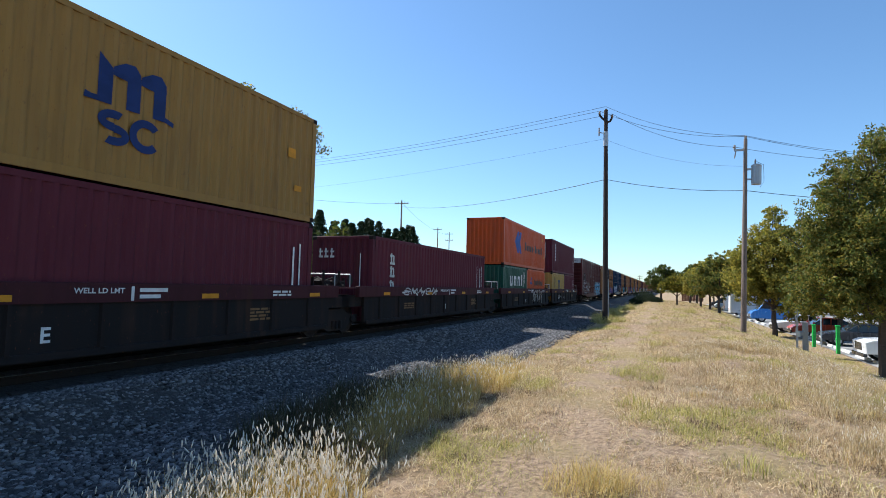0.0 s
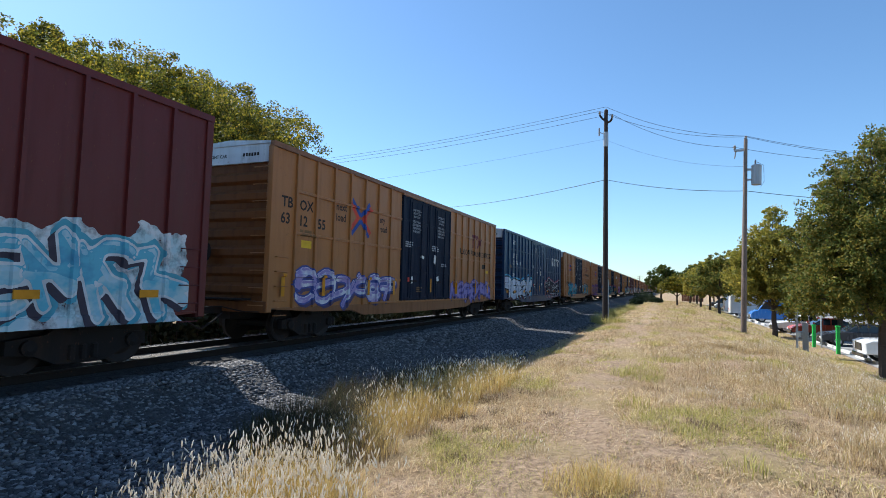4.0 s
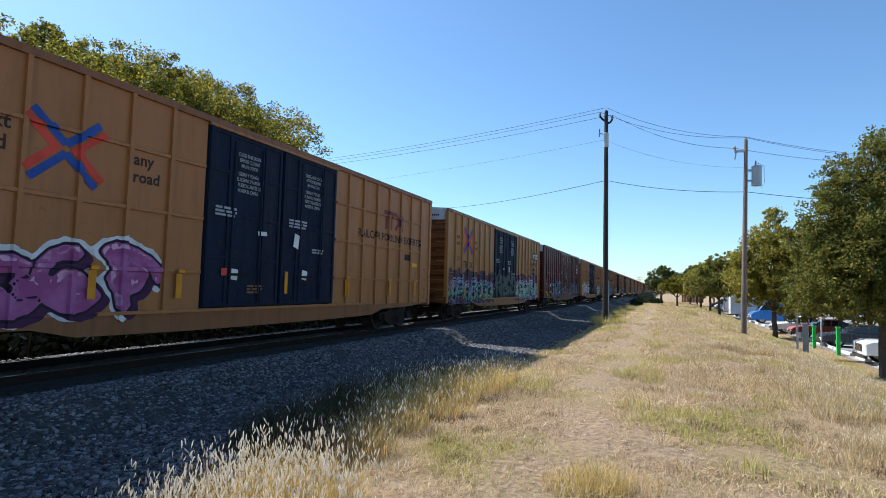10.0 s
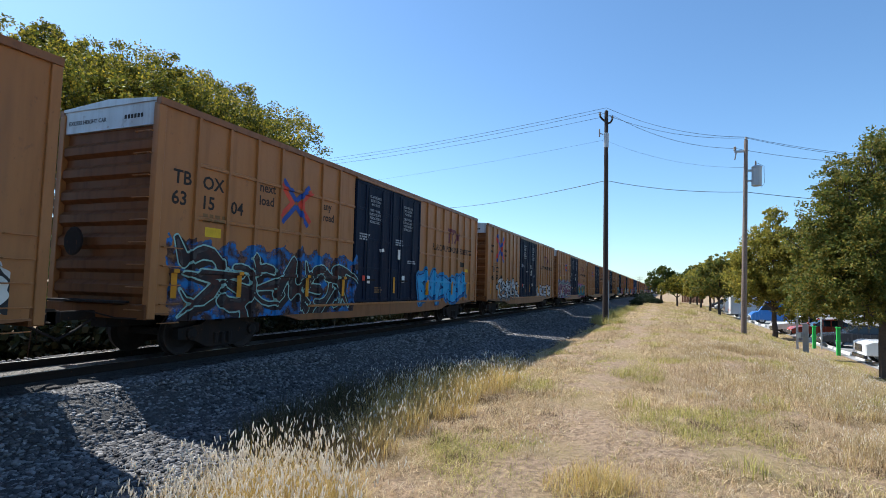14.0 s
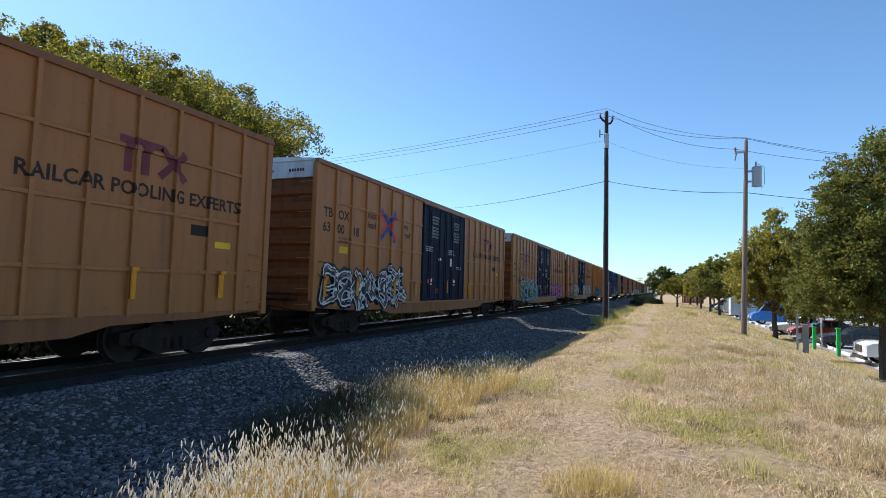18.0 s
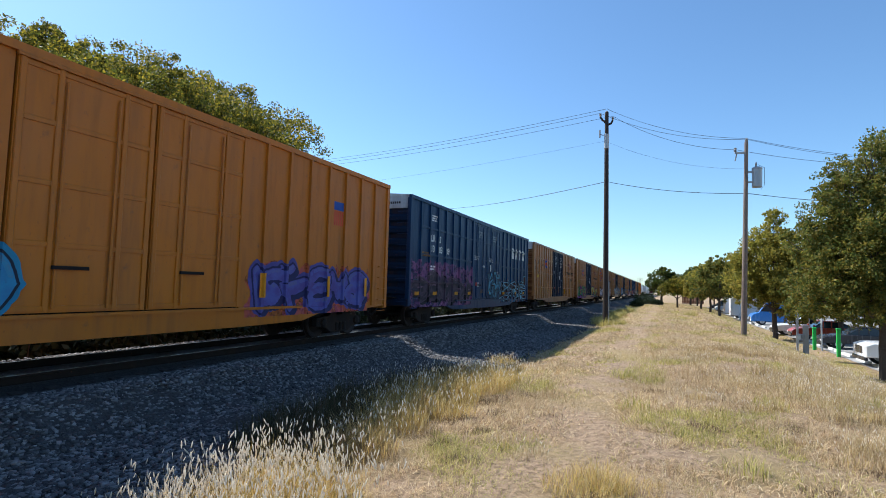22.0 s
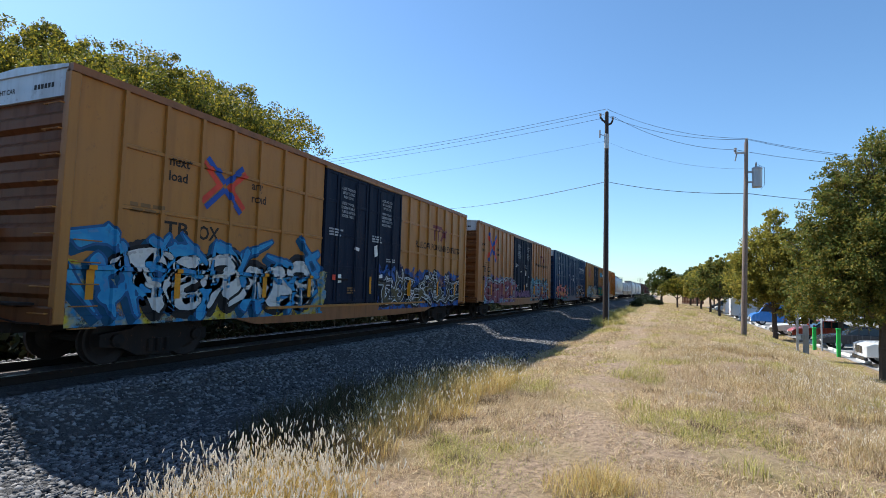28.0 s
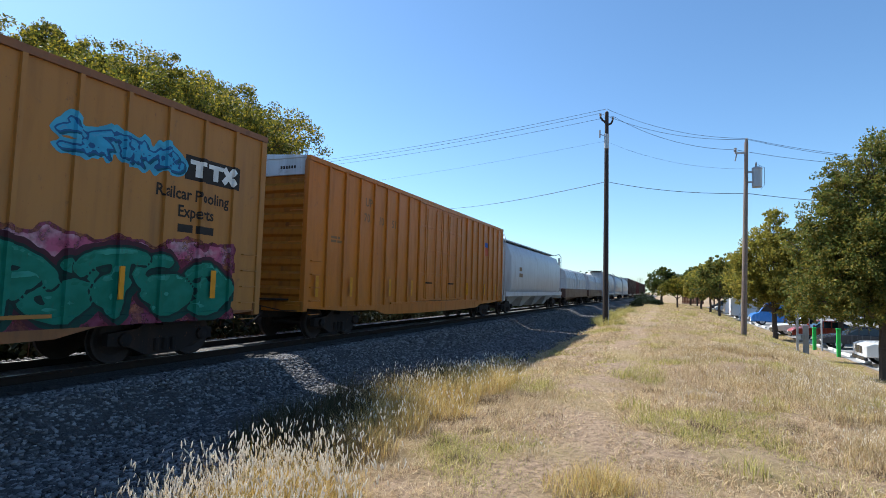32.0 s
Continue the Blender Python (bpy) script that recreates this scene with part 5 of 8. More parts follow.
    pool_car("grid", L[12], OR + ", maroon, white and teal graffiti", number=("63", "22", "08"), seed=13, paints=[(0.4, 6.9, 0.85, 2.2, (c(0.12, 0.04, 0.08), c(0.18, 0.07, 0.14)), (c(0.60, 0.60, 0.58),), (c(0.05, 0.14, 0.12),), dict(count=6, width=0.46, patch=(c(0.30, 0.38, 0.40), c(0.20, 0.08, 0.22)), patch_high=1.1)), (12.2, 17.4, 0.85, 2.05, (c(0.10, 0.16, 0.09), c(0.12, 0.22, 0.14)), (c(0.04, 0.03, 0.05),), (c(0.16, 0.36, 0.34),), dict(count=6, width=0.54, low=(c(0.03, 0.20, 0.24), TEAL), rim=(c(0.42, 0.16, 0.36), c(0.5, 0.25, 0.45)), patch=(c(0.36, 0.12, 0.32), c(0.3, 0.08, 0.28)), patch_high=0.9))])
    pool_car("grid", L[13], OR + ", nearly clean", number=("63", "38", "62"), seed=14)
    pool_car("grid", L[14], OR + ", spiky black and white graffiti", number=("63", "00", "18"), seed=15, paints=[(0.5, 5.7, 0.84, 2.1, (c(0.03, 0.03, 0.035), c(0.10, 0.10, 0.11)), (PALE,), (c(0.05, 0.05, 0.06),), dict(count=7, width=0.42, style="spiky", edge=0.045, shine=c(0.5, 0.5, 0.52)))])
    s = pool_car("grid", L[15], OR + ", blue and green graffiti", number=("63", "90", "71"), style="low", seed=16, paints=[(2.2, 6.95, 0.84, 2.25, (c(0.24, 0.42, 0.50), c(0.07, 0.11, 0.04)), (c(0.02, 0.02, 0.02),), (c(0.36, 0.46, 0.46),), dict(count=5, width=0.62, style="spiky", shade=(c(0.05, 0.08, 0.03),), patch=(c(0.05, 0.24, 0.52), LBLUE), patch_high=0.75)), (11.9, 17.4, 0.9, 2.0, (c(0.34, 0.16, 0.38), c(0.30, 0.12, 0.34)), (c(0.08, 0.03, 0.10),), (c(0.30, 0.13, 0.32),), dict(count=6, width=0.60, shade=(c(0.14, 0.05, 0.15),)))])
    s.put(([(0.3, 3.1), (0.75, 3.1), (0.75, 3.2), (0.4, 3.2), (0.7, 3.6), (0.6, 3.62), (0.3, 2.3), (0.75, 2.35), (0.72, 2.43), (0.3, 2.4), (0.36, 2.75), (0.7, 2.8), (0.7, 2.88), (0.3, 2.85)], [(0, 1, 2, 3), (0, 3, 4, 5), (6, 7, 8, 9), (10, 11, 12, 13)]), "blackprint", "scrawl")
    pool_car("plain", L[16], "sun-faded orange boxcar, pale teal graffiti", number=("66", "71", "85"), style="purple", seed=17, paints=[(0.6, 4.6, 0.85, 1.5, (c(0.20, 0.30, 0.28), c(0.30, 0.22, 0.12)), (c(0.05, 0.08, 0.08),), None, dict(count=6, style="spiky", edge=0.03)), (3.9, 7.0, 0.9, 2.2, (c(0.26, 0.38, 0.34), c(0.40, 0.44, 0.38)), (c(0.06, 0.10, 0.10),), None, dict(count=4, width=0.58)), (10.6, 17.2, 0.86, 2.2, (c(0.30, 0.42, 0.46), c(0.46, 0.36, 0.22)), (c(0.09, 0.18, 0.24),), (c(0.32, 0.44, 0.48),), dict(count=7, width=0.60, shine=c(0.6, 0.6, 0.55)))])
    # 18 and 28: yellow cars
    for i, num, paints in ((17, ("70", "07", "33"), [(1.1, 4.5, 0.84, 2.15, (c(0.05, 0.15, 0.18), c(0.06, 0.22, 0.28)), (c(0.02, 0.03, 0.04),), (c(0.07, 0.20, 0.22),), dict(count=4, width=0.56)), (4.7, 7.2, 0.88, 1.95, (c(0.05, 0.26, 0.46), c(0.05, 0.20, 0.40)), (c(0.02, 0.03, 0.05),), (c(0.04, 0.22, 0.38),), dict(count=4, width=0.60)), (12.4, 17.4, 0.86, 2.1, (c(0.10, 0.11, 0.36), c(0.09, 0.07, 0.26)), (c(0.03, 0.03, 0.10),), (c(0.09, 0.08, 0.28),), dict(count=5, width=0.62, patch=(c(0.42, 0.10, 0.05), c(0.35, 0.08, 0.12)), patch_high=0.85))]), (27, ("70", "10", "51"), [])):
        s = pool_car("plain", L[i], "bright yellow high-cube boxcar with yellow doors" + (", blue graffiti" if paints else ""), "yellow", "yellow", None, "none", i + 1, paints)
        s.put(words("UP", 3.05, 4.12, 0.26), "greyprint")
        for tx, y in zip(num, (3.0, 3.95, 4.9)):
            s.put(words(tx, y, 3.62, 0.26), "greyprint")
        s.put(bars([(15.55, 16.05, 3.75, 4.0)]), "logoblue", "emblem")
        s.put(bars([(15.57 + 0.1 * k, 15.63 + 0.1 * k, 3.3, 3.73) for k in range(5)]), "logored", "emblem")
    pool_car("grid", L[18], "dark blue boxcar sprayed with pink and dark graffiti", "blue", "blue", ("13", "03", "39"), "blue", 19,
             [(0.4, 6.9, 0.86, 2.2, (c(0.022, 0.02, 0.03), c(0.07, 0.05, 0.075)), (c(0.09, 0.06, 0.09),), None, dict(count=5, width=0.60, shine=c(0.16, 0.10, 0.15), patch=(c(0.20, 0.08, 0.18), c(0.10, 0.06, 0.14)), patch_high=1.2)), (9.8, 11.9, 1.0, 2.6, (c(0.10, 0.34, 0.48), c(0.03, 0.05, 0.09)), (c(0.015, 0.02, 0.03),), None, dict(count=3, style="block", width=0.30)), (12.0, 18.1, 0.84, 2.1, (c(0.014, 0.012, 0.018), c(0.06, 0.02, 0.02)), (c(0.22, 0.44, 0.58),), (c(0.02, 0.03, 0.06),), dict(count=6, style="spiky", width=0.55, shine=c(0.03, 0.03, 0.04), patch=(c(0.03, 0.14, 0.26), c(0.20, 0.07, 0.02)), patch_high=0.9))], white=True)
    pool_car("grid", L[19], OR + ", clean sides", number=("63", "16", "31"), seed=20)
    pool_car("grid", L[20], OR + ", green and purple graffiti", number=("63", "31", "97"), seed=21, paints=[(0.8, 6.95, 0.86, 2.1, (c(0.025, 0.16, 0.06), c(0.05, 0.24, 0.12)), (c(0.03, 0.02, 0.03),), None, dict(count=6, width=0.30, edge=0.035, shade=(c(0.10, 0.03, 0.08),), shine=c(0.40, 0.42, 0.12), patch=(c(0.20, 0.06, 0.12), PURPLE), patch_high=0.85)), (11.9, 17.7, 0.84, 2.1, (c(0.42, 0.42, 0.10), c(0.46, 0.44, 0.16)), (c(0.04, 0.025, 0.06),), (c(0.10, 0.04, 0.13),), dict(count=5, width=0.66, low=(c(0.10, 0.15, 0.04), c(0.03, 0.09, 0.16)), shade=(c(0.09, 0.03, 0.12),), shine=c(0.6, 0.6, 0.45), patch=(c(0.03, 0.09, 0.17), c(0.16, 0.03, 0.02)), patch_high=0.5))])
    pool_car("plain", L[21], OR + ", white and violet graffiti", number=("66", "27", "53"), style="purple", seed=22, paints=[(1.6, 6.9, 0.88, 2.0, (PALE, c(0.42, 0.36, 0.5)), (c(0.05, 0.04, 0.07),), (c(0.16, 0.09, 0.20),), dict(count=6, width=0.42, style="block")), (11.6, 17.2, 0.88, 1.95, (c(0.44, 0.36, 0.46), PALE), (c(0.20, 0.14, 0.26),), None, dict(count=6))])
    pool_car("grid", L[22], OR + ", silver block graffiti across the doors", number=("63", "44", "12"), seed=23, paints=[(4.6, 11.4, 0.84, 2.3, (c(0.24, 0.245, 0.26), c(0.34, 0.35, 0.36)), (c(0.012, 0.012, 0.014),), None, dict(count=4, width=0.60, style="block", edge=0.08, shade=(c(0.02, 0.02, 0.022),), shine=c(0.5, 0.5, 0.52))), (11.9, 18.0, 0.84, 2.25, (c(0.25, 0.255, 0.265), c(0.36, 0.37, 0.38)), (c(0.012, 0.012, 0.014),), (c(0.28, 0.28, 0.29),), dict(count=6, width=0.62, edge=0.06, shade=(c(0.025, 0.025, 0.027),), shine=c(0.5, 0.5, 0.52)))])
    pool_car("grid", L[23], "golden-orange boxcar with white bubble graffiti and blue spikes", body="orange2", number=("67", "54", "48"), style="low", seed=24, paints=[(0.25, 7.0, 0.9, 2.5, (c(0.04, 0.22, 0.46), c(0.06, 0.28, 0.50)), (c(0.03, 0.10, 0.24),), None, dict(count=7, style="spiky", width=0.5, patch=(c(0.45, 0.34, 0.03), c(0.04, 0.2, 0.4)), patch_high=0.6)), (1.2, 6.7, 0.84, 2.2, (c(0.58, 0.58, 0.56), c(0.46, 0.48, 0.50)), (c(0.018, 0.018, 0.02),), (c(0.03, 0.03, 0.035),), dict(count=6, width=0.52, edge=0.075, shade=(c(0.02, 0.02, 0.022),))), (10.6, 17.6, 0.86, 2.0, (c(0.03, 0.03, 0.035), c(0.09, 0.075, 0.03)), (c(0.55, 0.56, 0.58),), (c(0.02, 0.02, 0.03),), dict(count=8, style="spiky", width=0.44, edge=0.035, patch=(c(0.04, 0.12, 0.36), c(0.03, 0.06, 0.2)), patch_high=1.05))])
    pool_car("plain", L[24], OR + ", dusky red graffiti outlined in teal", number=("66", "35", "45"), style="purple", seed=25, paints=[(1.4, 7.3, 0.84, 2.2, (c(0.17, 0.045, 0.05), c(0.24, 0.09, 0.12)), (c(0.07, 0.02, 0.03),), (c(0.32, 0.40, 0.44),), dict(count=5, width=0.60, shade=(c(0.20, 0.10, 0.20),), shine=c(0.36, 0.42, 0.46), patch=(c(0.24, 0.10, 0.28), c(0.14, 0.28, 0.34)), patch_high=0.9)), (7.5, 11.5, 1.03, 1.5, (c(0.14, 0.06, 0.16), c(0.2, 0.1, 0.2)), (c(0.10, 0.05, 0.12),), None, dict(count=5)), (11.9, 17.6, 0.84, 2.15, (c(0.20, 0.05, 0.06), c(0.14, 0.26, 0.33)), (c(0.05, 0.03, 0.05),), (c(0.20, 0.38, 0.46),), dict(count=6, width=0.52, shine=c(0.34, 0.46, 0.52), patch=(c(0.05, 0.09, 0.12), c(0.16, 0.34, 0.42)), patch_high=1.08))])
    pool_car("grid", L[25], "dark blue boxcar with pink and orange graffiti", "blue", "blue", ("13", "75", "41"), "blue", 26,
             [(1.2, 6.8, 0.88, 2.1, (c(0.50, 0.13, 0.17), c(0.50, 0.20, 0.06)), (c(0.035, 0.012, 0.02),), None, dict(count=6, width=0.62, style="spiky", shade=(c(0.16, 0.03, 0.07),), shine=c(0.62, 0.34, 0.32), patch=(c(0.03, 0.20, 0.18), c(0.03, 0.10, 0.14)), patch_high=0.75)), (12.2, 17.4, 0.88, 2.2, (c(0.016, 0.016, 0.02), c(0.03, 0.025, 0.03)), (c(0.56, 0.57, 0.60),), None, dict(count=5, width=0.55, style="spiky", edge=0.04, shine=c(0.04, 0.04, 0.05), patch=(c(0.30, 0.11, 0.04), c(0.05, 0.03, 0.05)), patch_high=0.85))], white=True)
    s = pool_car("plain", L[26], "golden boxcar with pale line graffiti and green letters on dark red", number=("66", "55", "18"), style="box", body="orange2", seed=27, paints=[(0.3, 3.0, 0.84, 2.1, (c(0.30, 0.38, 0.42), c(0.22, 0.26, 0.28)), (c(0.08, 0.08, 0.09),), (c(0.26, 0.40, 0.48),), dict(count=3, width=0.58)), (3.1, 9.3, 0.84, 2.1, (c(0.10, 0.085, 0.06), c(0.26, 0.20, 0.10)), (c(0.56, 0.58, 0.58),), (c(0.025, 0.025, 0.03),), dict(count=6, width=0.50, style="block", edge=0.055, shine=c(0.5, 0.5, 0.48), patch=(c(0.03, 0.03, 0.035), c(0.20, 0.28, 0.34)), patch_high=1.0)), (11.9, 17.7, 0.80, 2.1, (c(0.015, 0.14, 0.09), c(0.02, 0.17, 0.12)), (c(0.012, 0.035, 0.03),), (c(0.06, 0.02, 0.03),), dict(count=6, width=0.62, shade=(c(0.01, 0.05, 0.04),), shine=c(0.05, 0.26, 0.2), rim=(c(0.36, 0.09, 0.16), c(0.45, 0.28, 0.32)), patch=(c(0.12, 0.02, 0.04), c(0.20, 0.05, 0.09)), patch_high=1.1))])
    s.graffiti(14.1, 16.5, 3.64, 4.12, (c(0.06, 0.32, 0.52),), (c(0.03, 0.10, 0.24),), (c(0.08, 0.34, 0.5),), 5, 99, 0.6, "spiky", edge=0.03)


build_boxcars()


# ---- double-stack cars ----
def container(length, high, mat, label, lead_marks=()):
    """A corrugated steel container, its lead end at y = 0, its floor at z = 0."""
    box = thing("shipping_container", (TRACK_X, 0, 0), label, "container", "containers on the well cars")
    key = ("cont", length, high, mat)
    hw = 1.219

    def wave(sx):
        n = int((length - 0.4) / 0.278)
        p, y = [], 0.2
        step = (length - 0.4) / n
        for i in range(n):
            for f, d in ((0.0, 0.0), (0.28, 0.0), (0.5, 0.036), (0.78, 0.036)):
                p.append((y + (i + f) * step, hw - 0.006 - d))
        p.append((length - 0.2, hw - 0.006))
        vs = [(sx * x, yy, 0.14) for yy, x in p] + [(sx * x, yy, high - 0.09) for yy, x in p]
        k = len(p)
        return Build().add(vs, [(i, i + 1, i + 1 + k, i + k) for i in range(k - 1)]).mesh("corrugated_side", mat)

    def wave_end(y):
        n, p = 8, []
        step = (2 * hw - 0.3) / n
        s = 1 if y < 1 else -1
        for i in range(n):
            for f, d in ((0.0, 0.0), (0.3, 0.0), (0.5, 0.04), (0.8, 0.04)):
                p.append((-hw + 0.15 + (i + f) * step, y + s * (0.01 + d)))
        p.append((hw - 0.15, y + s * 0.01))
        vs = [(x, yy, 0.14) for x, yy in p] + [(x, yy, high - 0.09) for x, yy in p]
        k = len(p)
        return Build().add(vs, [(i, i + 1, i + 1 + k, i + k) for i in range(k - 1)]).mesh("corrugated_end", mat)

    for sx in (1, -1):
        part("corrugated_side", shared((key, "side", sx), lambda: wave(sx)), box)
        for nm, z0, z1 in (("bottom_rail", 0.0, 0.16), ("top_rail", high - 0.11, high)):
            part(nm, shared((key, nm, sx), lambda: Build().box(min(sx * 1.15, sx * hw), max(sx * 1.15, sx * hw), 0.15, length - 0.15, z0, z1, 0.008).mesh(nm, mat)), box)
        for y in (0, length - 0.17):
            part("corner_post", shared((key, "post", sx, y > 1), lambda: Build().box(min(sx * 1.06, sx * hw), max(sx * 1.06, sx * hw), y, y + 0.17, 0.1, high - 0.1, 0.012).mesh("corner_post", mat)), box)
            for z in (0, high - 0.118):
                part("corner_casting", shared((key, "cast", sx, y > 1, z > 1), lambda: Build().box(min(sx * 1.05, sx * (hw + 0.004)), max(sx * 1.05, sx * (hw + 0.004)), y - 0.004, y + 0.178, z, z + 0.12, 0.01).mesh("casting", "black")), box)
    for y in (0.0, length):
        s = 1 if y < 1 else -1
        part("corrugated_end", shared((key, "end", y > 1), lambda: wave_end(y)), box)
        for z0, z1 in ((0, 0.15), (high - 0.1, high)):
            part("end_rail", shared((key, "endrail", y > 1, z0 > 1), lambda: Build().box(-1.06, 1.06, min(y, y + s * 0.1), max(y, y + s * 0.1), z0, z1, 0.008).mesh("end_rail", mat)), box)
    part("roof_panel", shared((key, "roof"), lambda: Build().box(-1.16, 1.16, 0.1, length - 0.1, high - 0.05, high - 0.012).mesh("roof_panel", mat)), box)
    part("floor_panel", shared((key, "floor"), lambda: Build().box(-1.16, 1.16, 0.1, length - 0.1, 0.09, 0.15).mesh("floor_panel", "black")), box)
    return box


def on_side(box, shape, mat, name="lettering", lift=0.004):
    vs, fs = shape
    return part(name, drape(vs, fs, [], [], (1.2185, 1.2185), lift, mat, name), box)


def on_end(box, shape, mat, name="lettering"):
    """Flat shapes on the lead end: (x, z) seen from the front."""
    vs, fs = shape
    b = Build().add([(x, 0.004, z) for x, z in vs], fs)
    return part(name, b.mesh(name, mat), box)


def ring_of(y, z, ry, rz, t, a0=0, a1=360, n=18):
    vs, fs = [], []
    for i in range(n + 1):
        a = radians(a0 + (a1 - a0) * i / n)
        vs += [(y + ry * math.cos(a), z + rz * math.sin(a)), (y + (ry - t) * math.cos(a), z + (rz - t) * math.sin(a))]
    return vs, [(2 * i, 2 * i + 1, 2 * i + 3, 2 * i + 2) for i in range(n)]


def well_unit(letter, tail=False):
    """One platform of an articulated well car; its container starts at y = 0."""
    car = thing("well_car", (TRACK_X, 0, 0), "black and dark red double-stack well car platform, graffiti-scratched", "railway car", "cars of the freight train")
    for sx in (1, -1):
        part("well_side", shared(("well", sx), lambda: Build().box(min(sx * 1.27, sx * 1.36), max(sx * 1.27, sx * 1.36), -0.7, 12.9, 0.36, 1.16).mesh("well_side", "black")), car)
        part("top_chord", shared(("wellband", sx), lambda: Build().box(min(sx * 1.26, sx * 1.42), max(sx * 1.26, sx * 1.42), -1.1, 13.3, 1.16, 1.50, 0.015).mesh("band", "wellband")), car)
        part("bottom_chord", shared(("wellbot", sx), lambda: Build().box(min(sx * 1.2, sx * 1.41), max(sx * 1.2, sx * 1.41), -0.6, 12.8, 0.28, 0.40, 0.01).mesh("bottom", "black")), car)
        for i in range(9):
            part("stiffener", shared(("wellrib", sx), lambda: Build().prism([(sx * 1.355, -0.06), (sx * 1.41, -0.035), (sx * 1.41, 0.035), (sx * 1.355, 0.06)], "z", 0.36, 1.16).mesh("stiffener", "black")), car, (0, 0.3 + i * 1.45, 0))
        for y in (0.5, 4.2, 8.2, 11.9):
            part("reflector", shared(("amber", sx), lambda: Build().box(min(sx * 1.418, sx * 1.426), max(sx * 1.418, sx * 1.426), 0, 0.45, 1.20, 1.30).mesh("reflector", "amber")), car, (0, y, 0))
    part("well_floor", shared("wellfloor", lambda: Build().box(-1.25, 1.25, -0.2, 12.4, 0.24, 0.3).mesh("well_floor", "black")), car)
    for y0, y1 in ((-2.0, -0.55), (12.75, 14.2)):
        part("end_platform", shared(("wellend", y0 > 1), lambda: Build().box(-1.25, 1.25, y0 + 0.15, y1, 0.85, 1.2, 0.02).box(-0.5, 0.5, y0, y1, 0.6, 0.95).mesh("end_platform", "black")), car)
        part("grating", shared(("wellgrate", y0 > 1), lambda: Build().box(-1.3, 1.3, y0 + 0.5, y1 - 0.1, 1.42, 1.46).mesh("grating", "wellband")), car)
        part("handrail", shared(("wellhand", y0 > 1), lambda: Build().path([(1.3, y0 + 0.5, 1.46), (1.3, y0 + 0.5, 1.85), (-1.3, y0 + 0.5, 1.85), (-1.3, y0 + 0.5, 1.46)], 0.02, 6).mesh("handrail", "galv")), car)
        def gear():
            s = 1 if y0 > 1 else -1
            m = (y0 + y1) / 2
            b = Build().box(-1.05, -0.55, m - 0.3, m + 0.15, 1.46, 1.78, 0.03).box(0.25, 0.85, m - 0.2, m + 0.25, 1.46, 1.66, 0.03)
            b.tube((-0.3, m, 1.62), (0.2, m, 1.62), 0.11, n=10).tube((0.95, m - 0.3, 1.46), (0.95, m - 0.3, 1.95), 0.04, n=6)
            b.path([(1.2, m - 0.4, 1.5), (0.6, m - 0.1, 1.75), (0.0, m + 0.1, 1.6), (-0.8, m + 0.3, 1.7)], 0.025, 5)
            for i in range(4):
                b.box(-1.25 + 0.62 * i, -1.17 + 0.62 * i, m - 0.45 * s, m - 0.39 * s, 1.46, 1.74)
            return b.mesh("brake_gear", "truck")
        part("brake_gear", shared(("wellgear", y0 > 1), gear), car, None, "dark brake gear on the end platform")
        part("brake_hand_wheel", shared(("wellhw", y0 > 1), lambda: Build().lathe([(0.13, 0.0), (0.16, 0.015), (0.13, 0.03), (0.10, 0.015)], (1.15, (y0 + y1) / 2, 1.68), "x", 14).mesh("brake_hand_wheel", "truck")), car)
    for b in (-1.85, 14.04) if tail else (-1.85,):
        bogie_parts(car, b)
    if tail:
        part("coupler", shared(("coupler", 1), lambda: coupler_mesh(1.06)), car, (0, 14.6, 0))
        part("brake_wheel", shared("wellwheel", lambda: Build().lathe([(0.26, 0.0), (0.29, 0.02), (0.26, 0.04), (0.22, 0.02)], (0.6, 14.3, 1.9), "y", 16).mesh("brake_wheel", "amber")), car)
        part("brake_mast", shared("wellmast", lambda: Build().tube((0.6, 14.25, 1.0), (0.6, 14.25, 1.95), 0.05).mesh("mast", "truck")), car)
    def flat(shape, mat, x, name="lettering"):
        part(name, drape(shape[0], shape[1], [], [], (x, x), 0.005, mat, name), car)
    flat(words("WELL LD LMT", 5.55, 1.32, 0.09, 0.9), "white", 1.42)
    flat(bars([(6.58, 6.64, 1.18, 1.44), (6.75, 7.35, 1.34, 1.41), (6.75, 7.2, 1.22, 1.29)]), "white", 1.42, "small_markings")
    flat(words(letter, 5.1 if letter != "D" else 6.1, 0.55, 0.24), "white", 1.362)
    flat(text_block(2.2, 0.9, 0.9, 3, 0.05, 4), "greyprint", 1.362, "small_markings")
    flat(text_block(9.7, 0.95, 0.8, 4, 0.05, 5), "greyprint", 1.362, "small_markings")
    flat(text_block(10.4, 1.36, 0.9, 2, 0.05, 6), "white", 1.42, "small_markings")
    return car, flat


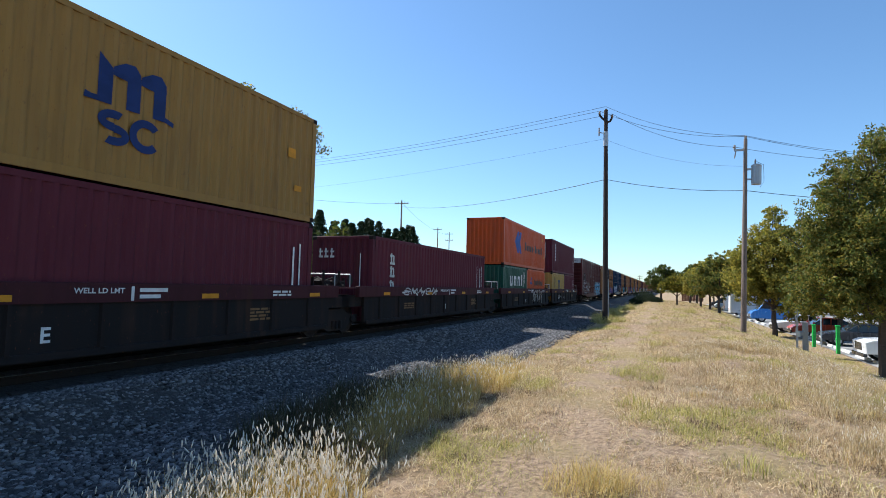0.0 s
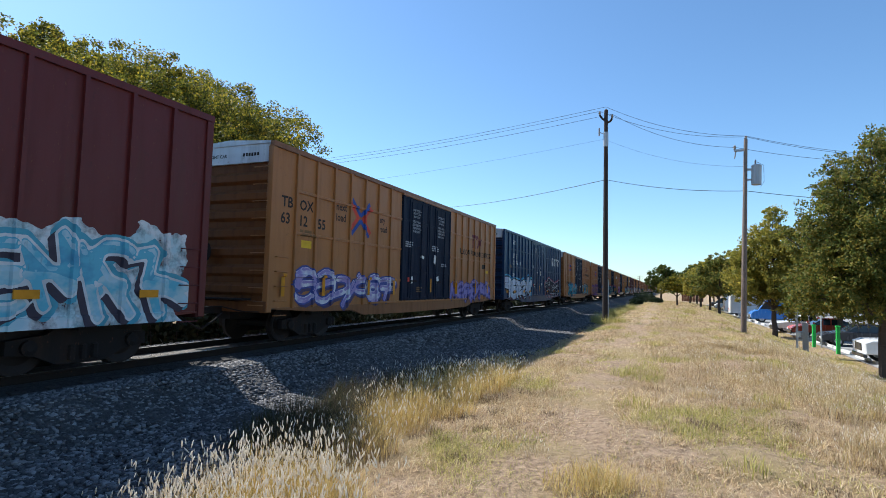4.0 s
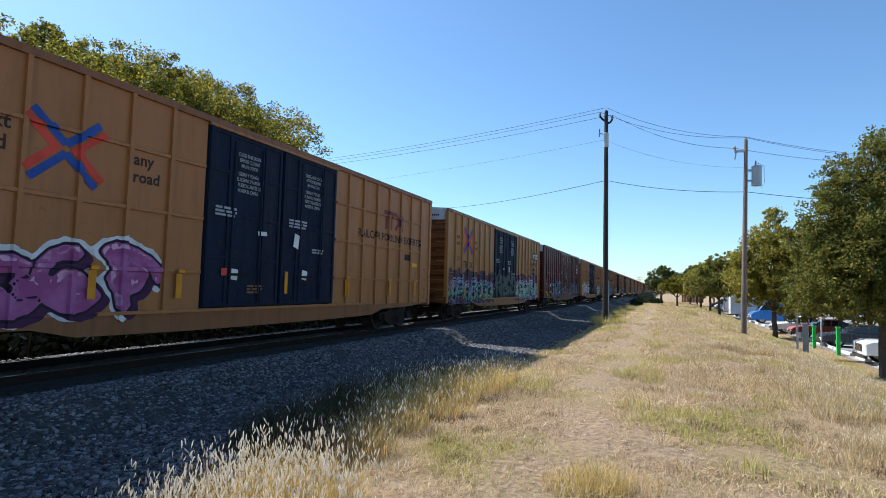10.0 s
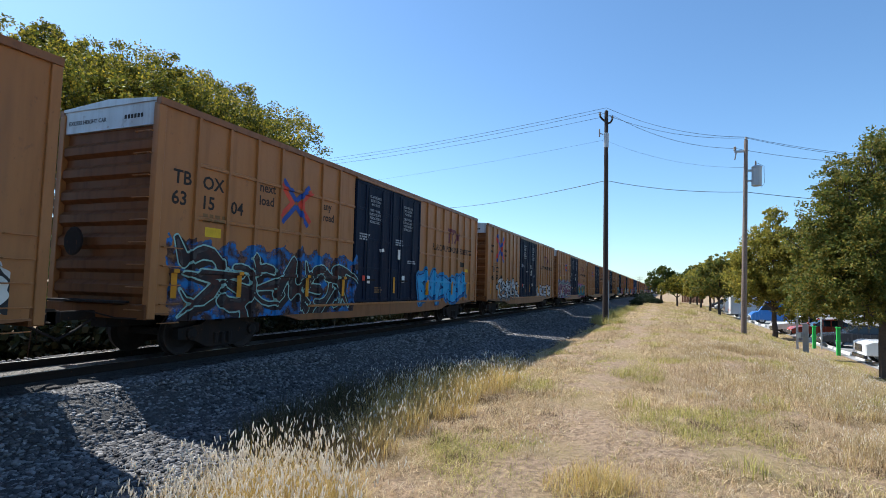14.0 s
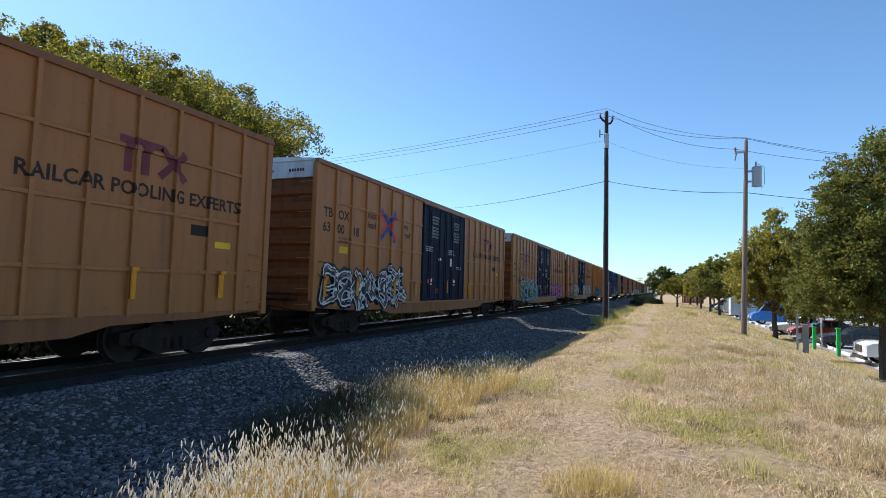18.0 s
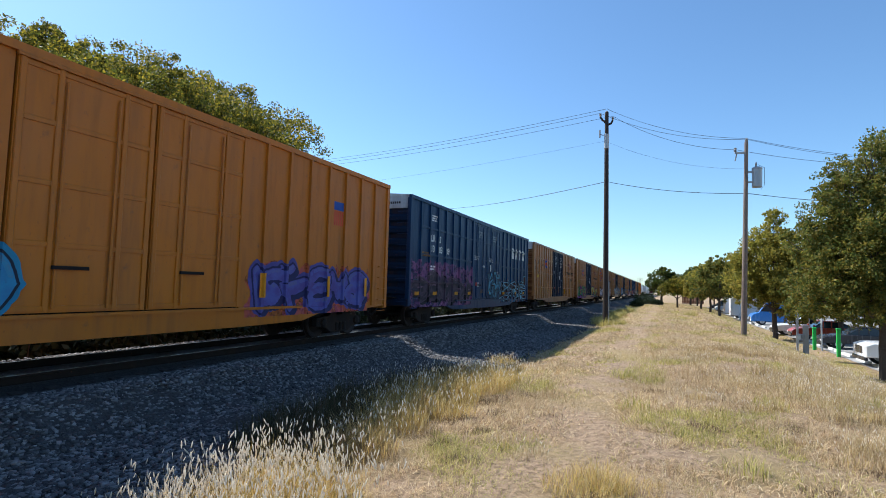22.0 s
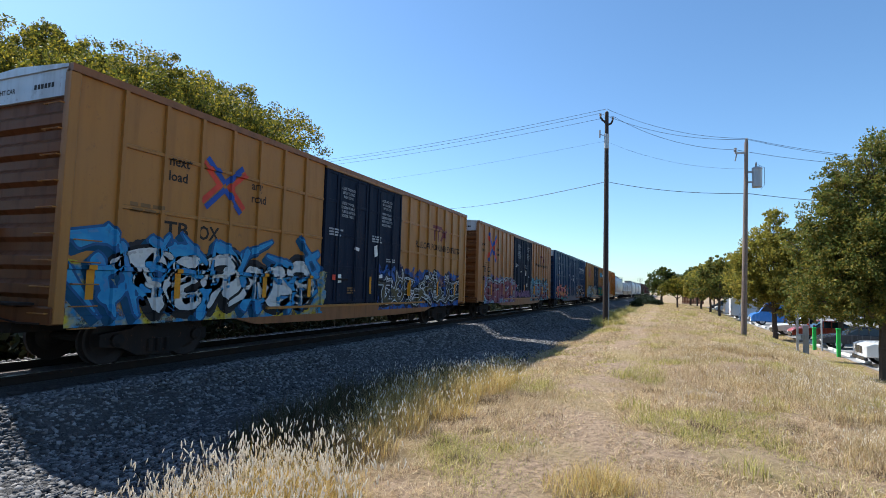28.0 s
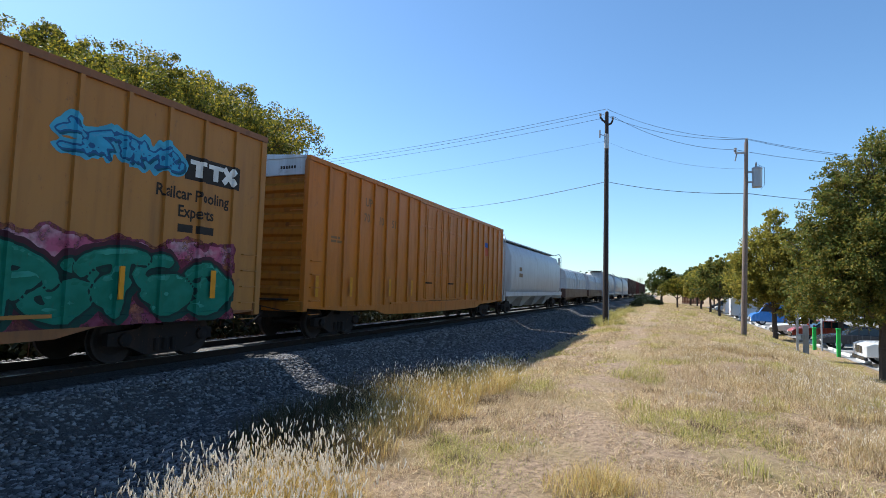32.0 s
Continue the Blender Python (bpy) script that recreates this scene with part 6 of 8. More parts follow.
def build_wells():
    def load(box, u, z):
        box.location.z = z
        TRAIN.append((box, u))

    marks = [(11.35, 11.42, 0.55, 2.2), (11.62, 11.68, 0.9, 2.3), (11.62, 11.7, 0.4, 0.7)]
    H, F = 2.896, 2.591
    # tan over maroon
    u = 0.35
    car, flat = well_unit("E")
    TRAIN.append((car, u))
    b = container(12.192, H, "cmaroon", "maroon corrugated container down in the well")
    on_side(b, bars(marks), "white", "small_markings")
    load(b, u, 0.31)
    b = container(12.192, H, "tan", "sun-faded tan container with a dark blue emblem stacked on top")
    y, z = 5.85, 1.40
    for k, (a, e) in enumerate(((0.0, 0.27), (0.55, 0.83), (1.11, 1.38))):
        on_side(b, ([(y + a, z), (y + e, z), (y + e, z + 0.66), (y + a, z + (0.88 if k == 0 else 0.66))], [(0, 1, 2, 3)]), "navy", "emblem", 0.004)
    for a in (0.27, 0.83):
        on_side(b, ([(y + a, z + 0.55), (y + a + 0.28, z + 0.52), (y + a + 0.56, z + 0.55), (y + a + 0.54, z + 0.72), (y + a + 0.42, z + 0.86), (y + a + 0.22, z + 0.84), (y + a, z + 0.70)], [(0, 1, 2, 3, 4, 5, 6)]), "navy", "emblem", 0.006)
    on_side(b, ([(y - 0.24, z + 0.0), (y - 0.22, z + 0.12), (y - 0.1, z + 0.09), (y, z + 0.1), (y, z)], [(0, 4, 3, 2, 1)]), "navy", "emblem", 0.008)
    on_side(b, ([(y + 1.38, z), (y + 1.38, z + 0.1), (y + 1.58, z + 0.03), (y + 1.58, z - 0.06)], [(0, 3, 2, 1)]), "navy", "emblem", 0.008)
    for k, (yy, zz, ry, rz, a, e) in enumerate(((0.34, -0.27, 0.31, 0.19, 60, 270), (0.34, -0.52, 0.31, 0.19, -120, 90), (0.98, -0.40, 0.34, 0.32, 40, 320))):
        on_side(b, ring_of(y + yy, z + zz, ry, rz, 0.15, a, e), "navy", "emblem", 0.004 + 0.002 * k)
    on_side(b, bars([(11.3, 11.6, 0.75, 0.9), (11.0, 11.3, 1.6, 1.85)]), "amber", "decal")
    load(b, u, 0.36 + H)
    # single maroon container with pale block letters
    u = 15.93
    car, flat = well_unit("D")
    TRAIN.append((car, u))
    vs, fs = strokes(2.0, 5.2, 1.20, 1.46, 5, 31, 0.05), None
    flat(ribbons(vs, 0.05, 0, 3), "white", 1.42, "scrawl")
    b = container(12.192, H, "cmaroon", "maroon corrugated container with pale block shapes down its side")
    for k, zz in enumerate((2.18, 1.72, 1.22)):
        on_side(b, bars([(1.25, 1.62, zz - 0.2, zz - 0.12), (1.30, 1.4, zz - 0.2, zz + 0.2), (1.25, 1.55, zz + 0.08, zz + 0.15), (1.48, 1.58, zz - 0.12, zz + 0.1)]), "white", "emblem")
    for k, xx in enumerate((-0.95, -0.72, -0.48)):
        on_end(b, bars([(xx, xx + 0.17, 2.15, 2.22), (xx + 0.03, xx + 0.09, 2.15, 2.48), (xx, xx + 0.16, 2.34, 2.39)]), "white", "emblem")
    on_end(b, bars([(0.72, 0.76, 0.9, 2.3)]), "white", "small_markings")
    on_side(b, bars([(10.9, 10.95, 0.5, 2.3)] + marks), "white", "small_markings")
    on_side(b, bars([(10.4, 10.65, 0.85, 1.1), (10.3, 10.75, 0.45, 0.7)]), "decal_yellow", "decal")
    load(b, u, 0.31)
    # orange over green and orange
    u = 31.86
    car, flat = well_unit("C")
    TRAIN.append((car, u))
    flat(ribbons(strokes(7.0, 10.3, 0.5, 1.35, 5, 41, 0.03), 0.10, 0, 4), "greyprint", 1.425, "scrawl")
    flat(ribbons(strokes(7.0, 10.3, 0.5, 1.35, 5, 41, 0.03), 0.04, 0, 4), "white", 1.429, "scrawl")
    b = container(6.058, F, "cgreen", "dark green short container with white block shapes")
    for k in range(3):
        on_side(b, bars([(1.55 + k * 0.95, 1.75 + k * 0.95, 1.35, 1.98), (1.95 + k * 0.95, 2.15 + k * 0.95, 1.35, 1.98), (1.75 + k * 0.95, 1.95 + k * 0.95, 1.78 if k else 1.35, 1.98 if k else 1.5)]), "white", "emblem")
    on_side(b, bars([(4.35, 4.7, 1.35, 2.1)]), "white", "emblem")
    on_side(b, bars([(5.05, 5.1, 1.3, 2.3), (5.3, 5.36, 1.5, 2.3)]), "white", "small_markings")
    load(b, u, 0.31)
    b = container(6.058, F, "corange", "orange short container with dark blue marks")
    on_side(b, ([(0.9, 1.5), (1.3, 2.0), (1.6, 2.0), (1.3, 1.72), (1.6, 1.5)], [(0, 4, 3), (0, 3, 2, 1)]), "logoblue", "emblem")
    on_side(b, bars([(2.3 + 0.3 * i, 2.5 + 0.3 * i, 1.42, 1.75 if i % 3 else 1.9) for i in range(10)]), "slogan", "emblem")
    load(b, u + 6.13, 0.31)
    b = container(12.192, H, "corange", "bright orange container with a blue emblem stacked on top")
    y, z = 2.6, 1.62
    for o in (0.0, 0.62):
        on_side(b, ([(y + o, z), (y + o + 0.75, z + 0.72), (y + o + 1.15, z + 0.72), (y + o + 0.78, z + 0.1), (y + o + 1.15, z - 0.72), (y + o + 0.75, z - 0.72)], [(0, 3, 2, 1), (0, 5, 4, 3)]), "logoblue", "emblem", 0.004 + o * 0.002)
    on_side(b, bars([(5.35 + 0.52 * i, 5.72 + 0.52 * i, 1.2, 1.6 if i not in (0, 6, 10) else 1.78) for i in range(11) if i != 5] + [(7.95, 8.25, 1.38, 1.48)]), "slogan", "emblem")
    on_side(b, bars([(11.5, 11.62, 0.9, 1.1), (11.1, 11.25, 2.3, 2.5)]), "decal_yellow", "decal")
    load(b, u, 0.36 + F)
    # maroon over yellow and maroon
    u = 47.2
    car, flat = well_unit("B", True)
    TRAIN.append((car, u))
    flat(ribbons(strokes(2.3, 3.6, 0.6, 0.95, 4, 51, 0.05), 0.04, 0, 5), "white", 1.365, "scrawl")
    b = container(6.058, F, "tan2", "yellow short container with a dark blue emblem")
    on_side(b, bars([(2.9, 3.06, 1.2, 1.85), (3.25, 3.4, 1.2, 1.85), (3.6, 3.75, 1.2, 1.85), (2.9, 3.75, 1.78, 1.98)]), "navy", "emblem")
    on_side(b, bars([(1.0, 1.12, 1.3, 2.3), (1.35, 1.45, 1.3, 2.2)]), "blackprint", "small_markings")
    load(b, u, 0.31)
    b = container(6.058, F, "cmaroon", "maroon short container beside a yellow one")
    on_side(b, bars([(5.2, 5.26, 1.0, 2.2), (5.45, 5.5, 1.0, 2.1)]), "white", "small_markings")
    load(b, u + 6.13, 0.31)
    b = container(12.192, H, "cmaroon", "maroon container with pale upright block letters stacked on top")
    on_side(b, bars([(1.3, 1.62, 2.35 - 0.26 * i, 2.53 - 0.26 * i) for i in range(6)]), "white", "emblem")
    on_end(b, bars([(0.55, 0.6, 1.2, 2.6)]), "white", "small_markings")
    on_side(b, bars(marks), "white", "small_markings")
    load(b, u, 0.36 + F)


build_wells()


# ---- hoppers, coil cars and the far end of the train ----
def hopper(lead, length, mat, label):
    car = thing("covered_hopper", (TRACK_X, 0, 0), label, "railway car", "cars of the freight train")
    L = length
    def body():
        b = Build()
        ring = [(-1.25, 1.25), (1.25, 1.25), (1.52, 1.6), (1.55, 2.6), (1.50, 3.6), (1.20, 4.35), (0.55, 4.62), (-0.55, 4.62), (-1.20, 4.35), (-1.50, 3.6), (-1.55, 2.6), (-1.52, 1.6)]
        cuts = [(1.1, 0.98), (1.3, 1.0), (L - 1.3, 1.0), (L - 1.1, 0.98)]
        n, vs, fs = len(ring), [], []
        for y, k in cuts:
            vs += [(x * k, y, 2.8 + (z - 2.8) * k) for x, z in ring]
        for j in range(len(cuts) - 1):
            fs += [(j * n + i, j * n + (i + 1) % n, (j + 1) * n + (i + 1) % n, (j + 1) * n + i) for i in range(n)]
        fs += [tuple(range(n)), tuple(range(len(vs) - 1, len(vs) - n - 1, -1))]
        return b.add(vs, fs).mesh("hopper_body", mat, True)
    part("body", shared(("hopbody", L, mat), body), car)
    part("running_board", shared(("hoprun", L), lambda: Build().box(-0.85, 0.85, 0.3, L - 0.3, 4.68, 4.74).mesh("running_board", "galv")), car)
    part("roof_hatch", shared(("hophatch", L), lambda: Build().box(-0.3, 0.3, 1.6, L - 1.6, 4.6, 4.72, 0.02).mesh("roof_hatch", mat)), car)
    for i in range(4):
        part("hopper_chute", shared(("chute", L, mat), lambda: Build().add([(-1.2, -1.6, 1.3), (1.2, -1.6, 1.3), (1.2, 1.6, 1.3), (-1.2, 1.6, 1.3), (-0.5, -0.35, 0.35), (0.5, -0.35, 0.35), (0.5, 0.35, 0.35), (-0.5, 0.35, 0.35)], [(0, 1, 2, 3), (7, 6, 5, 4), (0, 4, 5, 1), (1, 5, 6, 2), (2, 6, 7, 3), (3, 7, 4, 0)]).mesh("chute", mat)), car, (0, 3.6 + i * (L - 7.2) / 3, 0))
    for d, y0 in ((-1, 0.0), (1, L)):
        part("end_frame", shared(("hopend", d, L), lambda: Build().box(-1.4, 1.4, min(y0, y0 - d * 0.25), max(y0, y0 - d * 0.25), 0.85, 1.2, 0.02).box(-1.3, -1.15, min(y0, y0 - d * 0.12), max(y0, y0 - d * 0.12), 1.2, 4.5).box(1.15, 1.3, min(y0, y0 - d * 0.12), max(y0, y0 - d * 0.12), 1.2, 4.5).mesh("end_frame", mat)), car)
        part("slope_sheet", shared(("hopslope", d, L), lambda: Build().add([(-1.15, y0 - d * 0.3, 2.9), (1.15, y0 - d * 0.3, 2.9), (1.15, y0 - d * 1.9, 1.1), (-1.15, y0 - d * 1.9, 1.1), (-1.15, y0 - d * 0.35, 2.86), (1.15, y0 - d * 0.35, 2.86), (1.15, y0 - d * 1.95, 1.06), (-1.15, y0 - d * 1.95, 1.06)], [(0, 1, 2, 3), (7, 6, 5, 4), (0, 4, 5, 1), (2, 6, 7, 3), (1, 5, 6, 2), (3, 7, 4, 0)]).mesh("slope_sheet", mat)), car)
        part("end_ladder", shared(("hopladder", d, L), lambda: ladder_mesh(1.0, y0 - d * 0.02, 1.0, 4.5, 10, 0.4, "x", "galv")), car)
        part("grab_hoop", shared(("hophoop", d, L), lambda: Build().path([(0.9, y0 - d * 0.5, 4.7), (1.25, y0 - d * 0.3, 4.85), (1.4, y0 - d * 0.05, 4.6), (1.4, y0 - d * 0.05, 1.2)], 0.035, 6).mesh("grab_hoop", "galv")), car)
        part("coupler", shared(("coupler", d), lambda: coupler_mesh(d * 1.06)), car, (0, y0, 0))
    part("side_sill", shared(("hopsill", L, mat), lambda: Build().box(-1.5, -1.35, 0.1, L - 0.1, 1.12, 1.4, 0.01).box(1.35, 1.5, 0.1, L - 0.1, 1.12, 1.4, 0.01).mesh("side_sill", mat)), car)
    part("small_markings", shared(("hopmarks", L), lambda: drape(*bars([(3.0, 3.7, 2.75, 3.0), (3.0, 3.9, 2.35, 2.6)]), [], [], (1.556, 1.556), 0.004, "greyprint", "small_markings")), car)
    for y in (1.9, L - 1.9):
        bogie_parts(car, y)
    TRAIN.append((car, lead))


def coil_car(lead, label):
    car = thing("coil_car", (TRACK_X, 0, 0), label, "railway car", "cars of the freight train")
    L = 15.2
    part("frame", shared("coilframe", lambda: Build().box(-1.45, 1.45, 0, L, 0.9, 1.75, 0.03).box(-0.3, 0.3, 0.2, L - 0.2, 0.55, 0.95).mesh("frame", "browncar")), car)
    for i in range(2):
        def hood():
            ring = [(-1.4, 1.75), (1.4, 1.75), (1.42, 2.8), (1.15, 3.5), (0.6, 3.78), (-0.6, 3.78), (-1.15, 3.5), (-1.42, 2.8)]
            b = Build().prism(ring, "y", 0.0, 6.7)
            for k in range(6):
                b.prism([(x * 1.02, z + 0.015) for x, z in ring], "y", 0.25 + k * 1.22, 0.4 + k * 1.22)
            return b.mesh("hood", "greycar")
        part("hood", shared("coilhood", hood), car, (0, 0.6 + i * 7.2, 0), "pale grey domed cover")
    for d, y0 in ((-1, 0.0), (1, L)):
        part("coupler", shared(("coupler", d), lambda: coupler_mesh(d * 1.06)), car, (0, y0, 0))
        part("end_handrail", shared(("coilrail", d), lambda: Build().path([(1.3, y0, 1.7), (1.3, y0, 2.7), (-1.3, y0, 2.7), (-1.3, y0, 1.7)], 0.025, 6).mesh("rail", "galv")), car)
    for y in (2.0, L - 2.0):
        bogie_parts(car, y)
    TRAIN.append((car, lead))


hopper(642.4, 18.9, "greycar", "pale grey covered hopper car with an arched roof")
coil_car(663.6, "brown coil car with two pale domed covers")
coil_car(680.6, "brown coil car with two pale domed covers")
hopper(697.6, 18.0, "greycar", "pale grey covered hopper car with an arched roof")
hopper(717.5, 18.0, "greycar", "pale grey covered hopper car with an arched roof")
hopper(737.4, 18.0, "greycar", "pale grey covered hopper car with an arched roof")
for n, (u, m) in enumerate(((757.5, "browncar"), (778.2, "browncar"), (798.9, "boxred"), (819.6, "browncar"), (840.3, "browncar"), (861.0, "browncar"))):
    TRAIN.append((boxcar("plain", m, m, "dark brown boxcar far down the train", "cars of the freight train"), u))


# ---- poles and wires ----
def wire(p0, p1, sag, r=0.012, label="dark overhead cable between the utility poles"):
    b, n = Build(), 16
    p0, p1 = Vector(p0), Vector(p1)
    pts = [p0.lerp(p1, i / n) - Vector((0, 0, sag * 4 * (i / n) * (1 - i / n))) for i in range(n + 1)]
    b.path(pts, r, 5)
    tagged(new("overhead_cable", b.mesh("cable", "cable")), label, "cable", "overhead cables")


def insulator_mesh():
    return Build().lathe([(0.03, 0), (0.09, 0.03), (0.05, 0.08), (0.10, 0.12), (0.05, 0.17), (0.08, 0.21), (0.03, 0.26)], (0, 0, 0), "z", 10).mesh("insulator", "porcelain")


def build_poles():
    # tall dark pole beside the track
    x, y, z0, z1 = -3.76, 38.05, -0.75, 13.9
    p = thing("utility_pole", (x, y, z0), "tall dark creosoted wooden utility pole beside the track", "utility pole", "utility poles")
    part("pole", Build().lathe([(0.19, -0.6), (0.185, 0.0), (0.16, 7), (0.125, z1 - z0)], (0, 0, 0), "z", 14).mesh("pole", "poledark"), p)
    top = z1 - z0
    for i, (dx, dz) in enumerate(((-0.42, -0.05), (0.0, 0.1), (0.40, -0.35))):
        part("insulator_bracket", Build().path([(0, 0, top - 0.75 + dz * 0.4), (dx * 0.7, 0, top - 0.45 + dz), (dx, 0, top - 0.25 + dz)], 0.07, 6).mesh("bracket", "poledark"), p)
        part("insulator", shared("insulator", insulator_mesh), p, (dx, 0, top - 0.25 + dz))
    part("pole_band", Build().lathe([(0.155, 0), (0.165, 0.02), (0.165, 1.0), (0.155, 1.02)], (0, 0, top - 2.55), "z", 14).mesh("pole_band", "galv"), p, None, "pale metal sleeve round the pole")
    part("arrester", Build().tube((-0.2, 0, top - 1.6), (-0.45, 0, top - 1.5), 0.03).tube((-0.45, 0, top - 1.75), (-0.45, 0, top - 1.2), 0.05).mesh("arrester", "porcelain"), p)
    part("ground_rod", Build().tube((0.19, 0.02, 0.0), (0.135, 0.02, top - 3), 0.012, n=5).mesh("rod", "galv"), p)
    part("base_conduit", Build().tube((0.21, -0.05, -0.1), (0.21, -0.05, 3.0), 0.04, n=8).mesh("conduit", "galv"), p)
    # grey pole with a transformer
    x2, y2, zb, zt = 4.22, 36.27, -0.80, 10.75
    q = thing("utility_pole", Matrix.Translation((x2, y2, zb)) @ pose(0, 0, 0, 0, 1.2, 0), "weathered grey wooden utility pole with a transformer can", "utility pole", "utility poles")
    h2 = zt - zb
    part("pole", Build().lathe([(0.165, -0.5), (0.16, 0), (0.14, 5), (0.10, h2)], (0, 0, 0), "z", 14).mesh("pole", "polewood"), q)
    part("crossarm", Build().box(-0.62, 0.1, -0.05, 0.05, h2 - 0.72, h2 - 0.6, 0.01).mesh("crossarm", "galv"), q, None, "short steel stand-off arm")
    part("insulator", shared("insulator", insulator_mesh), q, (-0.58, 0, h2 - 0.6))
    part("insulator", shared("insulator", insulator_mesh), q, (0.0, 0, h2 - 0.05))
    part("cutout_fuse", Build().tube((-0.58, 0, h2 - 1.15), (-0.5, 0, h2 - 0.68), 0.035).mesh("fuse", "porcelain"), q)
    can = part("transformer", Build().lathe([(0.24, -0.02), (0.27, 0.0), (0.27, 1.05), (0.29, 1.06), (0.29, 1.12), (0.18, 1.2)], (0.58, 0, h2 - 2.75), "z", 16).mesh("can", "galv"), q, None, "grey cylindrical transformer can")
    part("bushing", Build().lathe([(0.03, 0), (0.06, 0.05), (0.04, 0.1), (0.06, 0.15), (0.03, 0.3)], (0.52, 0, h2 - 1.56), "z", 8).mesh("bushing", "porcelain"), can)
    part("mount_bracket", Build().box(0.08, 0.36, -0.05, 0.05, h2 - 1.9, h2 - 1.78).box(0.08, 0.36, -0.05, 0.05, h2 - 2.5, h2 - 2.4).mesh("mount", "galv"), can)
    part("lead_wire", Build().path([(0.6, 0, h2 - 1.4), (0.95, 0, h2 - 1.6), (0.98, 0, h2 - 2.6), (0.8, 0, h2 - 2.9)], 0.012, 5).mesh("lead", "cable"), can)
    # wires between them and onwards
    P1, P2 = Vector((x, y, z0)), Vector((x2 + 0.23, y2, zb))
    far_left = Vector((-62.99, 49.3, 15.2))
    far_right = Vector((24.0, 52.0, 12.6))
    for (dx, dz), e2, s1 in (((-0.42, -0.02), (0.0, 0.2), 0.55), ((0.0, 0.25), (0.0, 0.25), 0.5), ((0.40, -0.3), (-0.58, -0.4), 0.55)):
        a = P1 + Vector((dx, 0, top + dz))
        wire(a, P2 + Vector((e2[0], 0, h2 + e2[1] - 0.05)), s1)
        wire(a, far_left + Vector((dx, 0, dz)), 1.3)
        wire(P2 + Vector((e2[0], 0, h2 + e2[1] - 0.05)), far_right + Vector((dx, 0, dz * 0.6)), 0.9)
    wire(P1 + Vector((-0.1, 0, top - 2.0)), P2 + Vector((0, 0, h2 - 1.65)), 0.5, 0.006)
    wire(P1 + Vector((-0.1, 0, top - 2.0)), far_left + Vector((0, 0, -3.2)), 1.2, 0.006)
    low1, low2 = P1 + Vector((0, 0.15, 9.85)), P2 + Vector((0, 0.12, 8.45))
    wire(low1, low2, 0.25, 0.018)
    wire(low1, Vector((-42.97, 84.73, 15.2)), 0.9, 0.02)
    wire(low2, Vector((22.0, 50.0, 8.6)), 0.4, 0.018)
    # far poles behind the train, and the pole behind the right-hand trees that ends the wires
    for (px, py, h, arms) in ((-42.97, 84.73, 16.3, (0.5,)), (-58.55, 138.1, 17.5, (0.5,)), (-63.0, 157.9, 18.3, (0.6, 2.6)), (-62.99, 49.3, 15.6, (0.5,)), (24.0, 52.0, 12.8, (0.4,)), (-12.4, 300.0, 9.0, (0.6, 1.6))):
        f = thing("utility_pole", (px, py, -1.2), "distant wooden utility pole with crossarms", "utility pole", "utility poles")
        part("pole", Build().lathe([(0.2, 0), (0.13, h + 1.2)], (0, 0, 0), "z", 8).mesh("pole", "polewood"), f)
        for a in arms:
            part("crossarm", Build().box(-1.3, 1.3, -0.07, 0.07, h + 1.2 - a - 0.12, h + 1.2 - a).mesh("crossarm", "polewood"), f)
            for k in (-1.2, -0.6, 0.6, 1.2):
                part("insulator", shared("insulator", insulator_mesh), f, (k, 0, h + 1.2 - a))
    wire((-42.97, 84.73, 15.9), (-63.0, 157.9, 17.6), 1.5, 0.02)
    wire((-42.97, 84.73, 15.7), (-62.99, 49.3, 15.0), 1.0, 0.02)


build_poles()


# ---- trees ----
def limb_path(b, p0, p1, r0, r1, rng, bow=0.12, n=4):
    p0, p1 = Vector(p0), Vector(p1)
    d = (p1 - p0).length
    pts = [p0]
    for i in range(1, n):
        pts.append(p0.lerp(p1, i / n) + Vector((rng.uniform(-1, 1), rng.uniform(-1, 1), rng.uniform(-0.3, 0.8))) * d * bow * 0.5)
    pts.append(p1)
    for i in range(n):
        b.tube(pts[i], pts[i + 1], r0 + (r1 - r0) * i / n, r0 + (r1 - r0) * (i + 1) / n, 6)
    return pts


def leaf_mesh(centres, spread, per, size, mat, seed, droop=0.3, up=0.0):
    """Clusters of small leaves round the given centres; each leaf is a folded diamond."""
    r = np.random.RandomState(seed)
    cs = np.repeat(np.asarray(centres, np.float64), per, 0)
    sp = np.repeat(np.asarray(spread, np.float64), per)[:, None]
    n = len(cs)
    d = r.normal(size=(n, 3))
    d /= np.linalg.norm(d, axis=1)[:, None]
    pos = cs + d * sp * (r.rand(n, 1) ** 0.45) * np.array([1, 1, 0.8])
    a = r.normal(size=(n, 3)) + np.array([0, 0, -droop + up])
    a /= np.linalg.norm(a, axis=1)[:, None]
    b = np.cross(a, r.normal(size=(n, 3)))
    b /= np.linalg.norm(b, axis=1)[:, None]
    s = size * r.uniform(0.6, 1.35, (n, 1))
    v = np.stack([pos - a * s, pos + b * s * 0.55, pos + a * s, pos - b * s * 0.55], 1).reshape(-1, 3)
    f = np.arange(4 * n).reshape(-1, 4)
    return quick_mesh("crown", v, f, mat)


